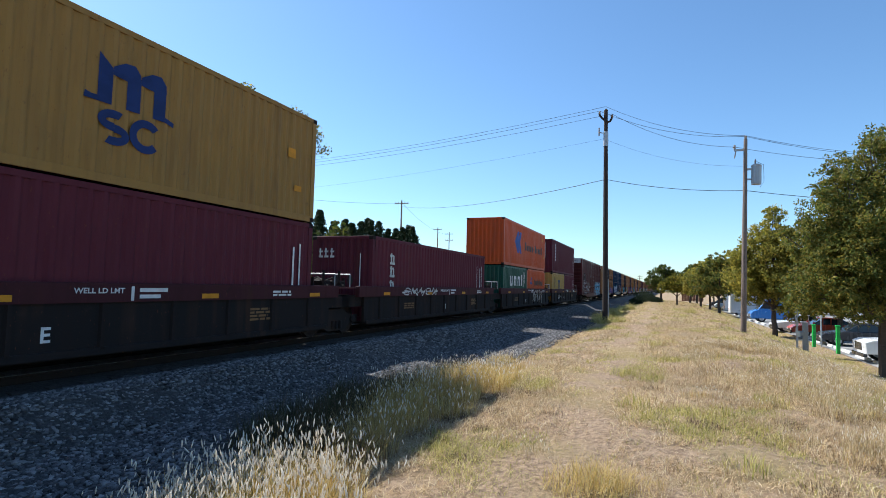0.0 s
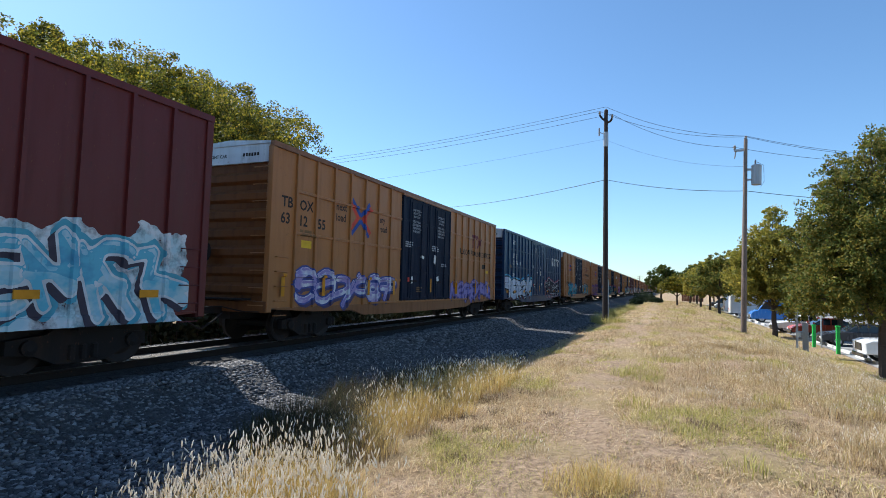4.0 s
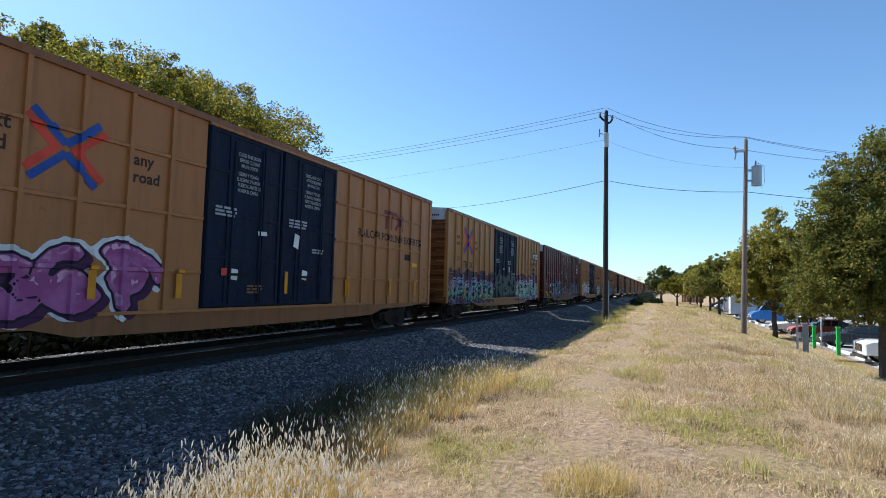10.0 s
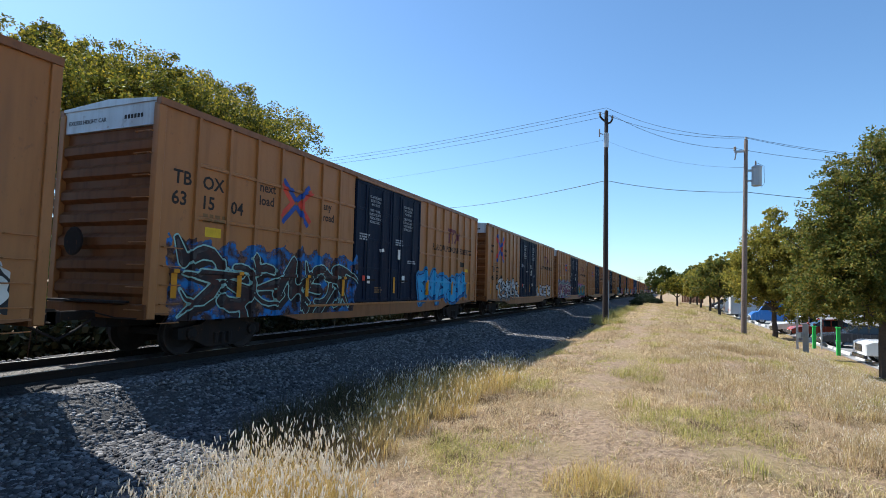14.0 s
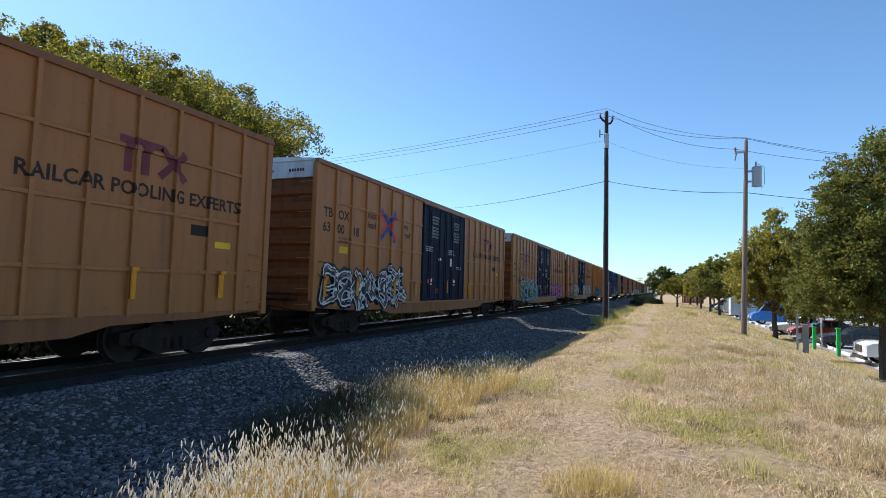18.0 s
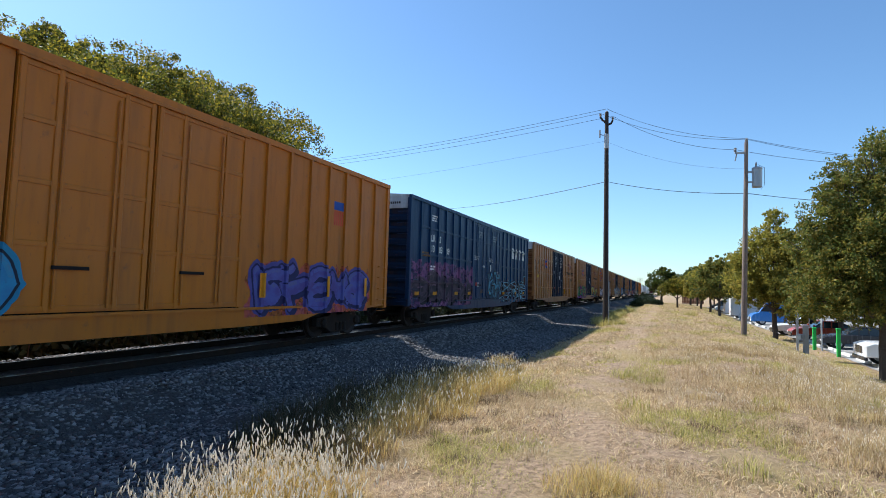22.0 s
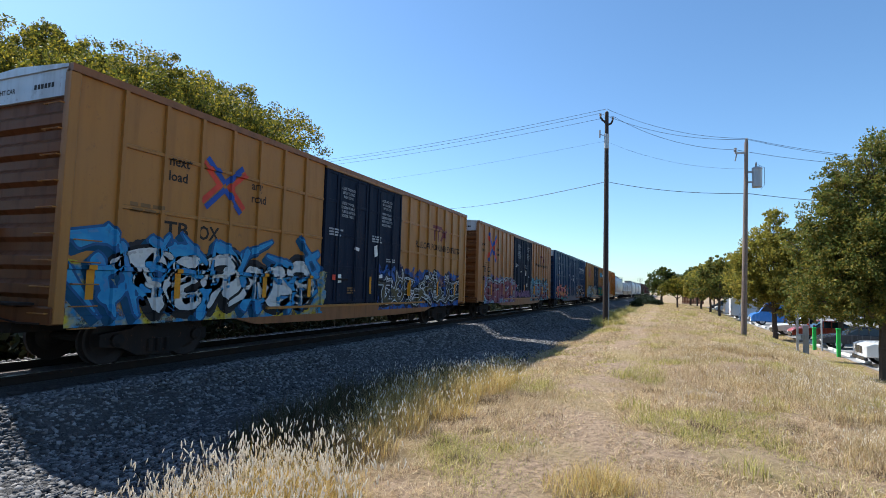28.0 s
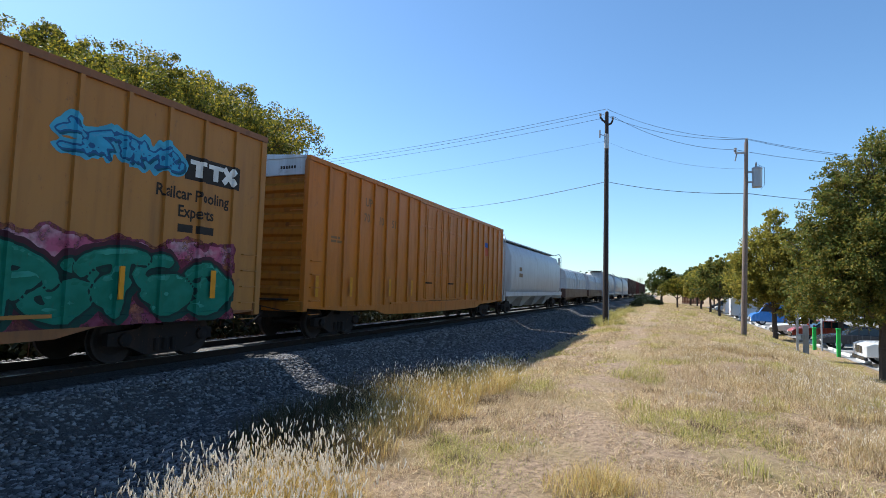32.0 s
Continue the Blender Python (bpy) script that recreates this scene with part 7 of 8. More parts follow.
def tree(at, label, trunk_r, trunk_h, lobes, leaves, size, mat, seed, limbs=10, density=26, twigs=3, lean=(0, 0), category="tree", hollow=0.35):
    """A broadleaf tree: trunk, limbs that fork towards the lobes of the crown, leaves in clusters."""
    rng = random.Random(seed)
    t = thing("tree", at, label, category, "trees")
    b = Build()
    fork = Vector((lean[0], lean[1], trunk_h))
    limb_path(b, (0, 0, -0.3), fork, trunk_r * 1.15, trunk_r * 0.8, rng, 0.05)
    centres, spread = [], []
    total = sum(l[3] * l[4] * l[5] for l in lobes) ** 1.0
    for li, (lx, ly, lz, rx, ry, rz) in enumerate(lobes):
        c0 = Vector((lx, ly, lz))
        mid = limb_path(b, fork - Vector((0, 0, trunk_h * rng.uniform(0, 0.2))), c0 * 0.72 + fork * 0.28, trunk_r * 0.5, trunk_r * 0.22, rng, 0.10)
        k = max(5, int(leaves / density * (lx * 0 + rx * ry * rz) / total))
        for i in range(k):
            v = Vector((rng.gauss(0, 1), rng.gauss(0, 1), rng.gauss(0, 1))).normalized() * (hollow + (1 - hollow) * rng.random() ** 0.5)
            p = c0 + Vector((v.x * rx, v.y * ry, v.z * rz))
            p += Vector((noise.noise(p * 0.8), noise.noise(p * 0.8 + Vector((7, 0, 0))), noise.noise(p * 0.8 + Vector((0, 9, 0))))) * 0.35 * min(rx, rz)
            centres.append(p)
            spread.append(rng.uniform(0.55, 1.1) * 0.30 * min(rx, ry, rz) ** 0.6)
            if i % max(1, k // (limbs * twigs // len(lobes) + 1)) == 0:
                q = limb_path(b, mid[-1].lerp(mid[1], rng.random() * 0.5), p, trunk_r * 0.16, 0.012, rng, 0.14, 3)
    part("trunk", b.mesh("trunk", "bark"), t)
    part("crown", leaf_mesh(centres, spread, density, size, mat, seed), t)
    return t


def big_tree(at, seed):
    """A spreading tree with many steep limbs, open below."""
    rng = random.Random(seed)
    t = thing("tree", at, "large spreading tree with yellow-green autumn leaves behind the train", "tree", "trees")
    b = Build()
    centres, spread = [], []
    tops = []
    for i in range(150):
        a = rng.uniform(0, 6.283)
        k = rng.random() ** 0.6
        rr = 9.4 * k
        h = 14.5 - 2.2 * k ** 2 + rng.uniform(-1.5, 0.2)
        h -= 0.35 * max(0.0, -2.0 - rr * (0.6 * math.cos(a) + 0.8 * math.sin(a))) + 0.28 * max(0.0, rr * (0.8 * math.cos(a) - 0.6 * math.sin(a)))
        tops.append((rr * math.cos(a), rr * math.sin(a), h))
    mains = []
    for i, tp in enumerate(tops):
        tp = Vector(tp)
        if i < 26:
            base = Vector((tp.x * 0.08, tp.y * 0.08, rng.uniform(0.8, 2.0)))
            pts = limb_path(b, base, tp * 0.93, rng.uniform(0.09, 0.17), 0.025, rng, 0.07, 5)
            mains.append(pts)
        else:
            near = min(mains, key=lambda m: (m[3] - tp).length)
            base = near[rng.choice((1, 2, 3))]
            pts = limb_path(b, base, tp * 0.95, 0.05, 0.012, rng, 0.08, 4)
        root = Vector((tp.x * 0.08, tp.y * 0.08, 1.5))
        for j in range(18):
            w = rng.uniform(0.0, 1.0) ** 0.6
            low = j == 0
            at_w = rng.uniform(0.30, 0.75) if low else 0.80 + 0.22 * w
            p = root.lerp(tp, at_w) + Vector((rng.gauss(0, 1), rng.gauss(0, 1), max(-1.4, min(0.7, rng.gauss(0, 0.6))))) * (1.1 if low else 0.85)
            centres.append(p)
            spread.append(rng.uniform(0.28, 0.62))
            if j % 3 == 0:
                limb_path(b, pts[min(len(pts) - 1, 2 + j % 3)], p, 0.028, 0.007, rng, 0.1, 2)
    limb_path(b, (0, 0, -0.3), (0, 0, 2.2), 0.65, 0.5, rng, 0.03)
    part("trunk", b.mesh("trunk", "bark"), t)
    part("crown", leaf_mesh(centres, spread, 100, 0.070, "leaf_yellow", seed + 1), t)


def build_trees():
    big_tree((-26.9, 20.3, -1.1), 11)
    big_tree((-32.5, 8.6, -1.1), 14)
    tree((-28.4, 24.0, -1.1), "tall spreading tree with yellow-green leaves behind the train", 0.3, 5.0, [(0, 0, 12.5, 2.4, 2.2, 1.8), (1.8, 1.6, 12.3, 2.0, 1.8, 1.6), (2.4, 2.6, 11.3, 1.7, 1.6, 1.5), (-0.6, -2.2, 12.8, 2.2, 2.0, 1.7), (0.6, 0.4, 10.2, 2.2, 2.0, 1.6)], 60000, 0.068, "leaf_yellow", 16, 16, 60, 4)
    tree((-38.3, 22.3, -1.1), "tall tree behind the others, its top above them", 0.34, 8.0, [(0, 0, 18.3, 1.4, 1.3, 1.2), (-0.9, -0.5, 17.6, 1.3, 1.2, 1.2), (0.6, 0.5, 17.3, 1.4, 1.3, 1.2), (0, 0, 15.2, 1.8, 1.8, 1.8)], 34000, 0.08, "leaf_yellow", 17, 12, 34, 4)
    # slim tree and brush at its edge
    tree((-28.4, 32.2, -1.1), "slim tree with sparse leaves behind the train", 0.16, 6.5, [(0, 0, 8.0, 1.6, 1.6, 1.8), (0.8, 0.5, 7.0, 1.6, 1.5, 1.1), (-1.2, 0, 6.9, 1.5, 1.4, 1.2)], 10000, 0.085, "leaf_yellow", 21)
    for i, (x, y, s) in enumerate(((-29, 38.5, 1.0), (-27.0, 40.5, 1.12), (-31.5, 36.5, 0.95))):
        tree((x, y, -1.1), "bushy green tree behind the railway line", 0.14, 2.4, [(0, 0, 4.6 * s, 2.2, 2.2, 2.2 * s), (1.4, 0.4, 3.4, 1.6, 1.5, 1.5), (-1.3, 0, 3.6, 1.7, 1.5, 1.6), (0.4, 0, 6.6 * s, 1.1, 1.1, 1.2)], 5200, 0.13, "leaf_green", 30 + i)
    # cedars: pointed leaders
    rng = random.Random(5)
    for i in range(26):
        x, y = -48.5 + i * 0.65 + rng.uniform(-0.4, 0.4), 60.0 + i * 0.32 + rng.uniform(-1.5, 1.5)
        h = 12.5 - 0.07 * i + rng.uniform(-1.3, 0.6)
        t = thing("cedar", (x, y, -1.2), "dark green cedar with a pointed top behind the train", "tree", "cedars")
        b = Build()
        b.tube((0, 0, 0), (0, 0, h * 0.96), 0.14, 0.02, 6)
        cs, sp = [], []
        for j in range(260):
            z = h * (1 - rng.random() ** 1.5 * 0.95)
            r = (h - z) * 0.34 + 0.16
            a = rng.uniform(0, 6.283)
            k = rng.random() ** 0.4
            p = Vector((math.cos(a) * r * k, math.sin(a) * r * k, z))
            cs.append(p)
            sp.append(0.22 + 0.13 * (h - z) ** 0.5)
            if j % 9 == 0:
                b.tube((0, 0, z - 0.3), p, 0.03, 0.008, 4)
        part("trunk", b.mesh("trunk", "bark"), t)
        part("foliage", leaf_mesh(cs, sp, 12, 0.16, "leaf_cedar", 50 + i, droop=0.0, up=0.8), t)
    # trees along the parking lot, nearest first
    L = [(-2.35, 0.3, 3.2, 1.15, 1.2, 1.0), (-1.2, -0.9, 2.9, 1.2, 1.2, 0.85), (1.0, -1.2, 2.9, 1.5, 1.2, 0.85), (-2.0, 0.1, 6.5, 0.9, 1.0, 1.0), (-2.6, 0, 5.3, 0.8, 0.9, 1.0), (-1.5, 0, 7.5, 0.8, 0.9, 0.9), (2.6, 0.2, 6.4, 1.4, 1.4, 1.5), (0.0, -0.8, 4.6, 2.2, 1.6, 1.9), (0, 0, 5.4, 2.2, 2.2, 2.3), (1.7, 0.5, 5.0, 1.9, 1.9, 1.9), (-1.35, -0.4, 4.3, 1.35, 1.5, 1.6), (0.3, 0.3, 8.2, 1.25, 1.3, 1.5), (-0.7, -0.2, 6.7, 1.3, 1.3, 1.35), (1.2, 0.2, 7.3, 1.4, 1.4, 1.5), (-1.6, 0.2, 3.3, 1.2, 1.2, 0.9), (2.4, 0, 3.9, 1.6, 1.6, 1.5), (0.3, -1.2, 3.6, 1.7, 1.3, 1.1), (-0.9, 0.4, 8.0, 0.9, 0.9, 0.9), (-1.7, 0, 5.6, 1.0, 1.1, 1.1), (-2.0, 0.2, 4.6, 0.9, 1.0, 0.9), (0.2, 0, 9.0, 0.9, 0.9, 0.9), (1.6, 0, 8.4, 1.2, 1.2, 1.2)]
    tree((8.7, 29.0, ground_z(8.7, 29.0)), "broad dark green tree turning yellow beside the parking lot", 0.19, 2.9, [tuple(v * 1.12 for v in l) for l in L], 120000, 0.066, "leaf_autumn", 61, 24, 30, 5, hollow=0.3)
    L = [(1.4, -0.5, 2.1, 1.6, 1.3, 0.9), (2.7, 0.0, 2.3, 1.5, 1.4, 1.0), (-1.6, -0.3, 3.2, 1.3, 1.3, 0.9), (0.9, -0.6, 3.2, 1.6, 1.4, 0.9), (0.1, 0.2, 9.0, 0.7, 0.7, 1.0), (0, 0, 5.6, 2.6, 2.4, 2.5), (1.8, 0.3, 5.4, 2.1, 2.0, 2.0), (-1.7, 0, 4.9, 1.8, 1.7, 2.0), (-1.2, 0, 6.6, 1.3, 1.3, 1.4), (0.0, 0, 8.2, 1.2, 1.2, 1.6), (-0.8, 0, 7.3, 1.0, 1.0, 1.2), (0.9, 0, 7.2, 1.2, 1.2, 1.3), (0, -0.6, 3.6, 2.2, 1.7, 1.0), (2.7, 0, 3.8, 1.5, 1.4, 1.3)]
    tree((7.7, 48.2, ground_z(7.7, 48.2)), "rounded tree with turning leaves beside the parking lot", 0.18, 2.4, L, 50000, 0.09, "leaf_olive", 62, 14, 28, 4)
    tree((11.6, 47.0, ground_z(11.6, 47)), "rounded yellow-green tree in the parking lot", 0.18, 2.6, L, 42000, 0.095, "leaf_olive", 66, 12, 28, 3)
    L3 = [(0.4, 0, 7.0, 0.9, 0.9, 0.9), (-0.7, 0, 6.5, 0.8, 0.8, 0.8), (0, 0, 4.3, 2.6, 2.5, 2.2), (1.7, 0, 3.7, 1.9, 1.8, 1.7), (-1.8, 0, 3.6, 1.9, 1.8, 1.7), (0, 0, 6.2, 1.5, 1.4, 1.2), (0.9, 0, 5.6, 1.5, 1.4, 1.3), (-1.0, 0, 5.4, 1.4, 1.4, 1.2)]
    for i, (x, y, s, m) in enumerate(((6.1, 75.0, 1.0, "leaf_autumn"), (5.8, 85.0, 1.0, "leaf_olive"), (5.2, 95.0, 0.95, "leaf_olive"), (4.3, 112.0, 0.95, "leaf_green"), (6.0, 124.0, 1.1, "leaf_autumn"), (12.5, 100.0, 1.2, "leaf_green"), (10.0, 135.0, 1.2, "leaf_green"), (18.5, 92.0, 1.1, "leaf_green"), (20.0, 112.0, 1.2, "leaf_autumn"), (16.0, 122.0, 1.2, "leaf_green"), (25.0, 104.0, 1.3, "leaf_green"), (22.0, 84.0, 1.1, "leaf_autumn"))):
        tree((x, y, ground_z(x, y)), "rounded street tree in the row beside the parking lot", 0.16, 2.0, [tuple(v * s for v in l) for l in L3], 12000, 0.135, m, 70 + i, 8, 24, 2)
    tree((1.6, 88.0, ground_z(1.6, 88)), "small spreading yellow-green tree on the grass", 0.14, 1.6, [(0, 0, 3.2, 2.0, 2.0, 1.1), (1.6, 0, 2.9, 1.3, 1.3, 0.9), (-1.6, 0, 2.7, 1.4, 1.4, 0.9), (0.2, 0, 4.1, 1.1, 1.1, 0.7)], 9000, 0.11, "leaf_yellow", 83, 8, 24, 2)
    tree((-0.8, 122.0, -0.8), "dark rounded tree at the far end of the grass", 0.25, 2.0, [(0, 0, 5.0, 2.6, 2.4, 2.4), (2.2, 0, 4.6, 2.0, 2.0, 1.9), (-1.6, 0, 4.2, 1.6, 1.7, 1.7), (0.6, 0, 6.6, 1.7, 1.7, 1.2)], 12000, 0.15, "leaf_green", 84, 8, 24, 2)
    for i, (x, y, r, h) in enumerate(((-3.4, 106, 1.8, 1.7), (-1.6, 104, 1.2, 1.2), (-4.4, 92, 0.9, 1.0), (-4.2, 118, 2.0, 2.2))):
        tree((x, y, -0.75), "low dark shrub beside the track", 0.05, 0.3, [(0, 0, h * 0.5, r, r, h * 0.55), (r * 0.6, 0, h * 0.4, r * 0.6, r * 0.6, h * 0.4)], 2000, 0.12, "leaf_cedar", 90 + i, 4, 22, 1, category="shrub")
    # far woods beyond the track: low rounded crowns
    rng = random.Random(77)
    for i in range(16):
        x, y = -75 - rng.uniform(0, 90), 160 + rng.uniform(0, 240)
        tree((x, y, -1.2), "far tree on the horizon beyond the railway", 0.3, 2.0, [(0, 0, 4.5, 4, 4, 3), (3, 0, 4, 3, 3, 2.5)], 900, 0.55, rng.choice(("leaf_green", "leaf_autumn")), 120 + i, 4, 18, 1)
    cs, sp = [], []
    for i in range(900):
        cs.append((rng.uniform(-420, 420), rng.uniform(420, 520), rng.uniform(-1, 6.5)))
        sp.append(rng.uniform(2.0, 4.5))
    w = tagged(new("far_woods"), "low line of woods on the horizon", "woods", kind="stuff")
    part("foliage", leaf_mesh(cs, sp, 14, 1.1, "leaf_green", 401), w)
    for i in range(4):
        tree((-30 - i * 4, 230 + i * 6, -1.2), "bare-topped far tree beyond the train", 0.25, 3.0, [(0, 0, 8.5, 2.2, 2.2, 2.2), (1.8, 0, 7.5, 2, 2, 1.6)], 260, 0.35, "leaf_green", 150 + i, 12, 10, 4)


build_trees()


def build_brush():
    """Dense low brush along the far side of the track."""
    rng = random.Random(17)
    cs, sp, tall, tall_sp, far, far_sp = [], [], [], [], [], []
    b = Build()
    for i in range(800):
        y = rng.uniform(-6, 130)
        x = -16.6 + rng.uniform(-0.9, 0.9)
        h = 1.5 + 0.9 * noise.noise((x * 0.3, y * 0.25, 0))
        for j in range(3):
            cs.append((x + rng.uniform(-0.4, 0.4), y + rng.uniform(-0.4, 0.4), -1.1 + h * rng.random()))
            sp.append(0.55)
        b.tube((x, y, -1.2), (x + rng.uniform(-0.3, 0.3), y, -1.1 + h), 0.03, 0.01, 4)
    for i in range(45):
        x, y = -24.5 + rng.uniform(-2.5, 2.5), rng.uniform(-4, 46)
        h = rng.uniform(2.2, 4.0)
        for j in range(7):
            p = Vector((x + rng.gauss(0, 0.7), y + rng.gauss(0, 0.7), -1.1 + h * rng.random() ** 0.8))
            tall.append(p)
            tall_sp.append(rng.uniform(0.35, 0.7))
        for j in range(3):
            b.tube((x, y, -1.2), (x + rng.gauss(0, 0.7), y + rng.gauss(0, 0.7), -1.1 + h), 0.04, 0.01, 4)
    for i in range(260):
        x, y, h = -42 + rng.uniform(-4, 4), rng.uniform(-35, 70), rng.uniform(3.0, 6.5)
        for j in range(4):
            far.append(Vector((x + rng.gauss(0, 1.0), y + rng.gauss(0, 1.0), -1.1 + h * rng.random())))
            far_sp.append(rng.uniform(0.8, 1.3))
    u = tagged(new("thicket"), "open thicket of saplings under the big trees", "brush", kind="stuff")
    part("foliage", leaf_mesh(tall, tall_sp, 20, 0.12, "leaf_green", 19), u)
    part("far_foliage", leaf_mesh(far, far_sp, 34, 0.28, "leaf_green", 20), u)
    t = tagged(new("brush_hedge"), "dense dark brush along the far side of the track", "brush", kind="stuff")
    part("stems", b.mesh("stems", "bark"), t)
    part("foliage", leaf_mesh(cs, sp, 40, 0.14, "leaf_shade", 18), t)


build_brush()


# ---- parking lot ----
def loft(b, rings):
    n, base = len(rings[0]), len(b.v)
    vs = [p for r in rings for p in r]
    fs = [(j * n + i, j * n + (i + 1) % n, (j + 1) * n + (i + 1) % n, (j + 1) * n + i) for j in range(len(rings) - 1) for i in range(n)]
    fs += [tuple(range(n - 1, -1, -1)), tuple(range((len(rings) - 1) * n, len(rings) * n))]
    return b.add(vs, fs)


def vehicle(at, turn, shape, mat, label, category):
    """A road vehicle, nose towards +x of its own, from side outlines of body and cabin."""
    v = thing(category.replace(" ", "_"), Matrix.Translation(at) @ pose(0, 0, 0, 0, 0, turn), label, category, "parked vehicles")
    body, cabin, half, wheels, wr = shape

    def shell(outline, inner, outer_k, hw):
        b = Build()
        rings = []
        for k, s in ((-1.0, 0.0), (-0.93, 1.0), (0.93, 1.0), (1.0, 0.0)):
            rings.append([(x * (1 - 0.02 * (1 - s)), k * hw * (1 - outer_k * max(0, z - inner)), z - 0.05 * (1 - s) if z > inner * 0.8 else z + 0.04 * (1 - s)) for x, z in outline])
        return loft(b, rings)

    part("body", shell(body, 0.9, 0.05, half).mesh("body", mat), v)
    if cabin:
        part("cabin_glass", shell([(x, z) for x, z in cabin], 1.0, 0.16, half * 0.94).mesh("cabin", "glass"), v)
        xs, zs = [p[0] for p in cabin], [p[1] for p in cabin]
        zt = max(zs)
        tops = [x for x, z in cabin if z > zt - 0.08]
        part("roof", Build().box(min(tops) + 0.02, max(tops) - 0.02, -half * 0.82, half * 0.82, zt - 0.01, zt + 0.045, 0.02).mesh("roof", mat), v)
        for x in (min(tops) + 0.05, (min(tops) + max(tops)) / 2, max(tops) - 0.1):
            for s in (-1, 1):
                part("pillar", Build().box(x, x + 0.08, min(s * half * 0.84, s * half * 0.93), max(s * half * 0.84, s * half * 0.93), 0.95, zt, 0.01).mesh("pillar", mat), v)
    else:
        part("windscreen", Build().prism([(2.19, 1.33), (1.50, 2.36), (1.46, 2.34), (2.13, 1.31)], "y", -half * 0.84, half * 0.84).mesh("windscreen", "glass"), v, None, "dark glass windscreen")
        for s in (-1, 1):
            part("side_window", Build().prism([(1.95, 1.42), (1.42, 2.18), (0.62, 2.18), (0.62, 1.42)], "y", min(s * half * 0.9, s * half * 0.985), max(s * half * 0.9, s * half * 0.985)).mesh("side_window", "glass"), v)
            part("rub_rail", Build().box(-1.0, 0.5, min(s * half * 0.9, s * half * 1.003), max(s * half * 0.9, s * half * 1.003), 1.38, 1.42).mesh("rub_rail", "cardark"), v)
    for x in wheels:
        for s in (-1, 1):
            w = part("wheel", shared(("carwheel", wr), lambda: Build().lathe([(wr * 0.6, -0.1), (wr, -0.1), (wr, 0.1), (wr * 0.6, 0.1)], (0, 0, 0), "y", 18).mesh("tyre", "tyre")), v, (x, s * (half - 0.11), wr))
            part("rim", shared(("carrim", wr), lambda: Build().lathe([(wr * 0.2, -0.105), (wr * 0.62, -0.107), (wr * 0.62, 0.107), (wr * 0.2, 0.105)], (0, 0, 0), "y", 14).mesh("rim", "carsilver")), w)
    nose = max(p[0] for p in body)
    nz = max(p[1] for p in body if p[0] > nose - 0.06)
    tail = min(p[0] for p in body)
    for s in (-1, 1):
        part("headlight", Build().box(nose - 0.14, nose + 0.012, min(s * half * 0.6, s * half * 0.9), max(s * half * 0.6, s * half * 0.9), nz - 0.26, nz - 0.04, 0.02).mesh("headlight", "lamp"), v)
        part("tail_light", Build().box(tail - 0.012, tail + 0.08, min(s * half * 0.72, s * half * 0.94), max(s * half * 0.72, s * half * 0.94), 0.75, 0.98, 0.02).mesh("tail_light", "carred"), v)
        part("side_mirror", Build().box(nose - 1.5, nose - 1.38, min(s * half * 0.98, s * half * 1.14), max(s * half * 0.98, s * half * 1.14), 1.02, 1.16, 0.02).mesh("mirror", mat), v)
    part("grille", Build().box(nose - 0.1, nose + 0.015, -half * 0.52, half * 0.52, nz - 0.42, nz - 0.06, 0.02).mesh("grille", "cardark"), v)
    part("bumper", Build().box(nose - 0.12, nose + 0.05, -half * 0.95, half * 0.95, 0.3, 0.48, 0.03).mesh("bumper", "cardark"), v)
    return v


SEDAN = ([(2.3, 0.32), (2.32, 0.62), (2.05, 0.80), (1.0, 0.95), (-1.75, 1.0), (-2.25, 0.95), (-2.3, 0.4)], [(1.0, 0.93), (0.35, 1.38), (-0.9, 1.42), (-1.75, 0.99)], 0.9, (1.4, -1.35), 0.33)
PICKUP = ([(2.9, 0.45), (2.92, 1.05), (2.6, 1.18), (1.35, 1.22), (-2.8, 1.25), (-2.85, 0.55)], [(1.35, 1.2), (0.75, 1.86), (-0.85, 1.9), (-1.05, 1.22)], 1.0, (1.85, -1.75), 0.41)
VAN = ([(2.8, 0.35), (2.85, 0.85), (2.6, 1.15), (2.15, 1.3), (1.45, 2.35), (1.2, 2.55), (0.9, 2.62), (-2.6, 2.62), (-2.78, 2.5), (-2.8, 0.4)], None, 1.0, (1.8, -1.75), 0.36)
MINIVAN = ([(2.5, 0.35), (2.52, 0.75), (2.1, 1.0), (-2.4, 1.1), (-2.5, 0.45)], [(1.75, 1.0), (0.75, 1.72), (-2.0, 1.78), (-2.4, 1.08)], 0.97, (1.55, -1.5), 0.34)


def lot_edge(y):
    return 9.35 - min(1.35, max(0.0, (y - 48) * 0.055))


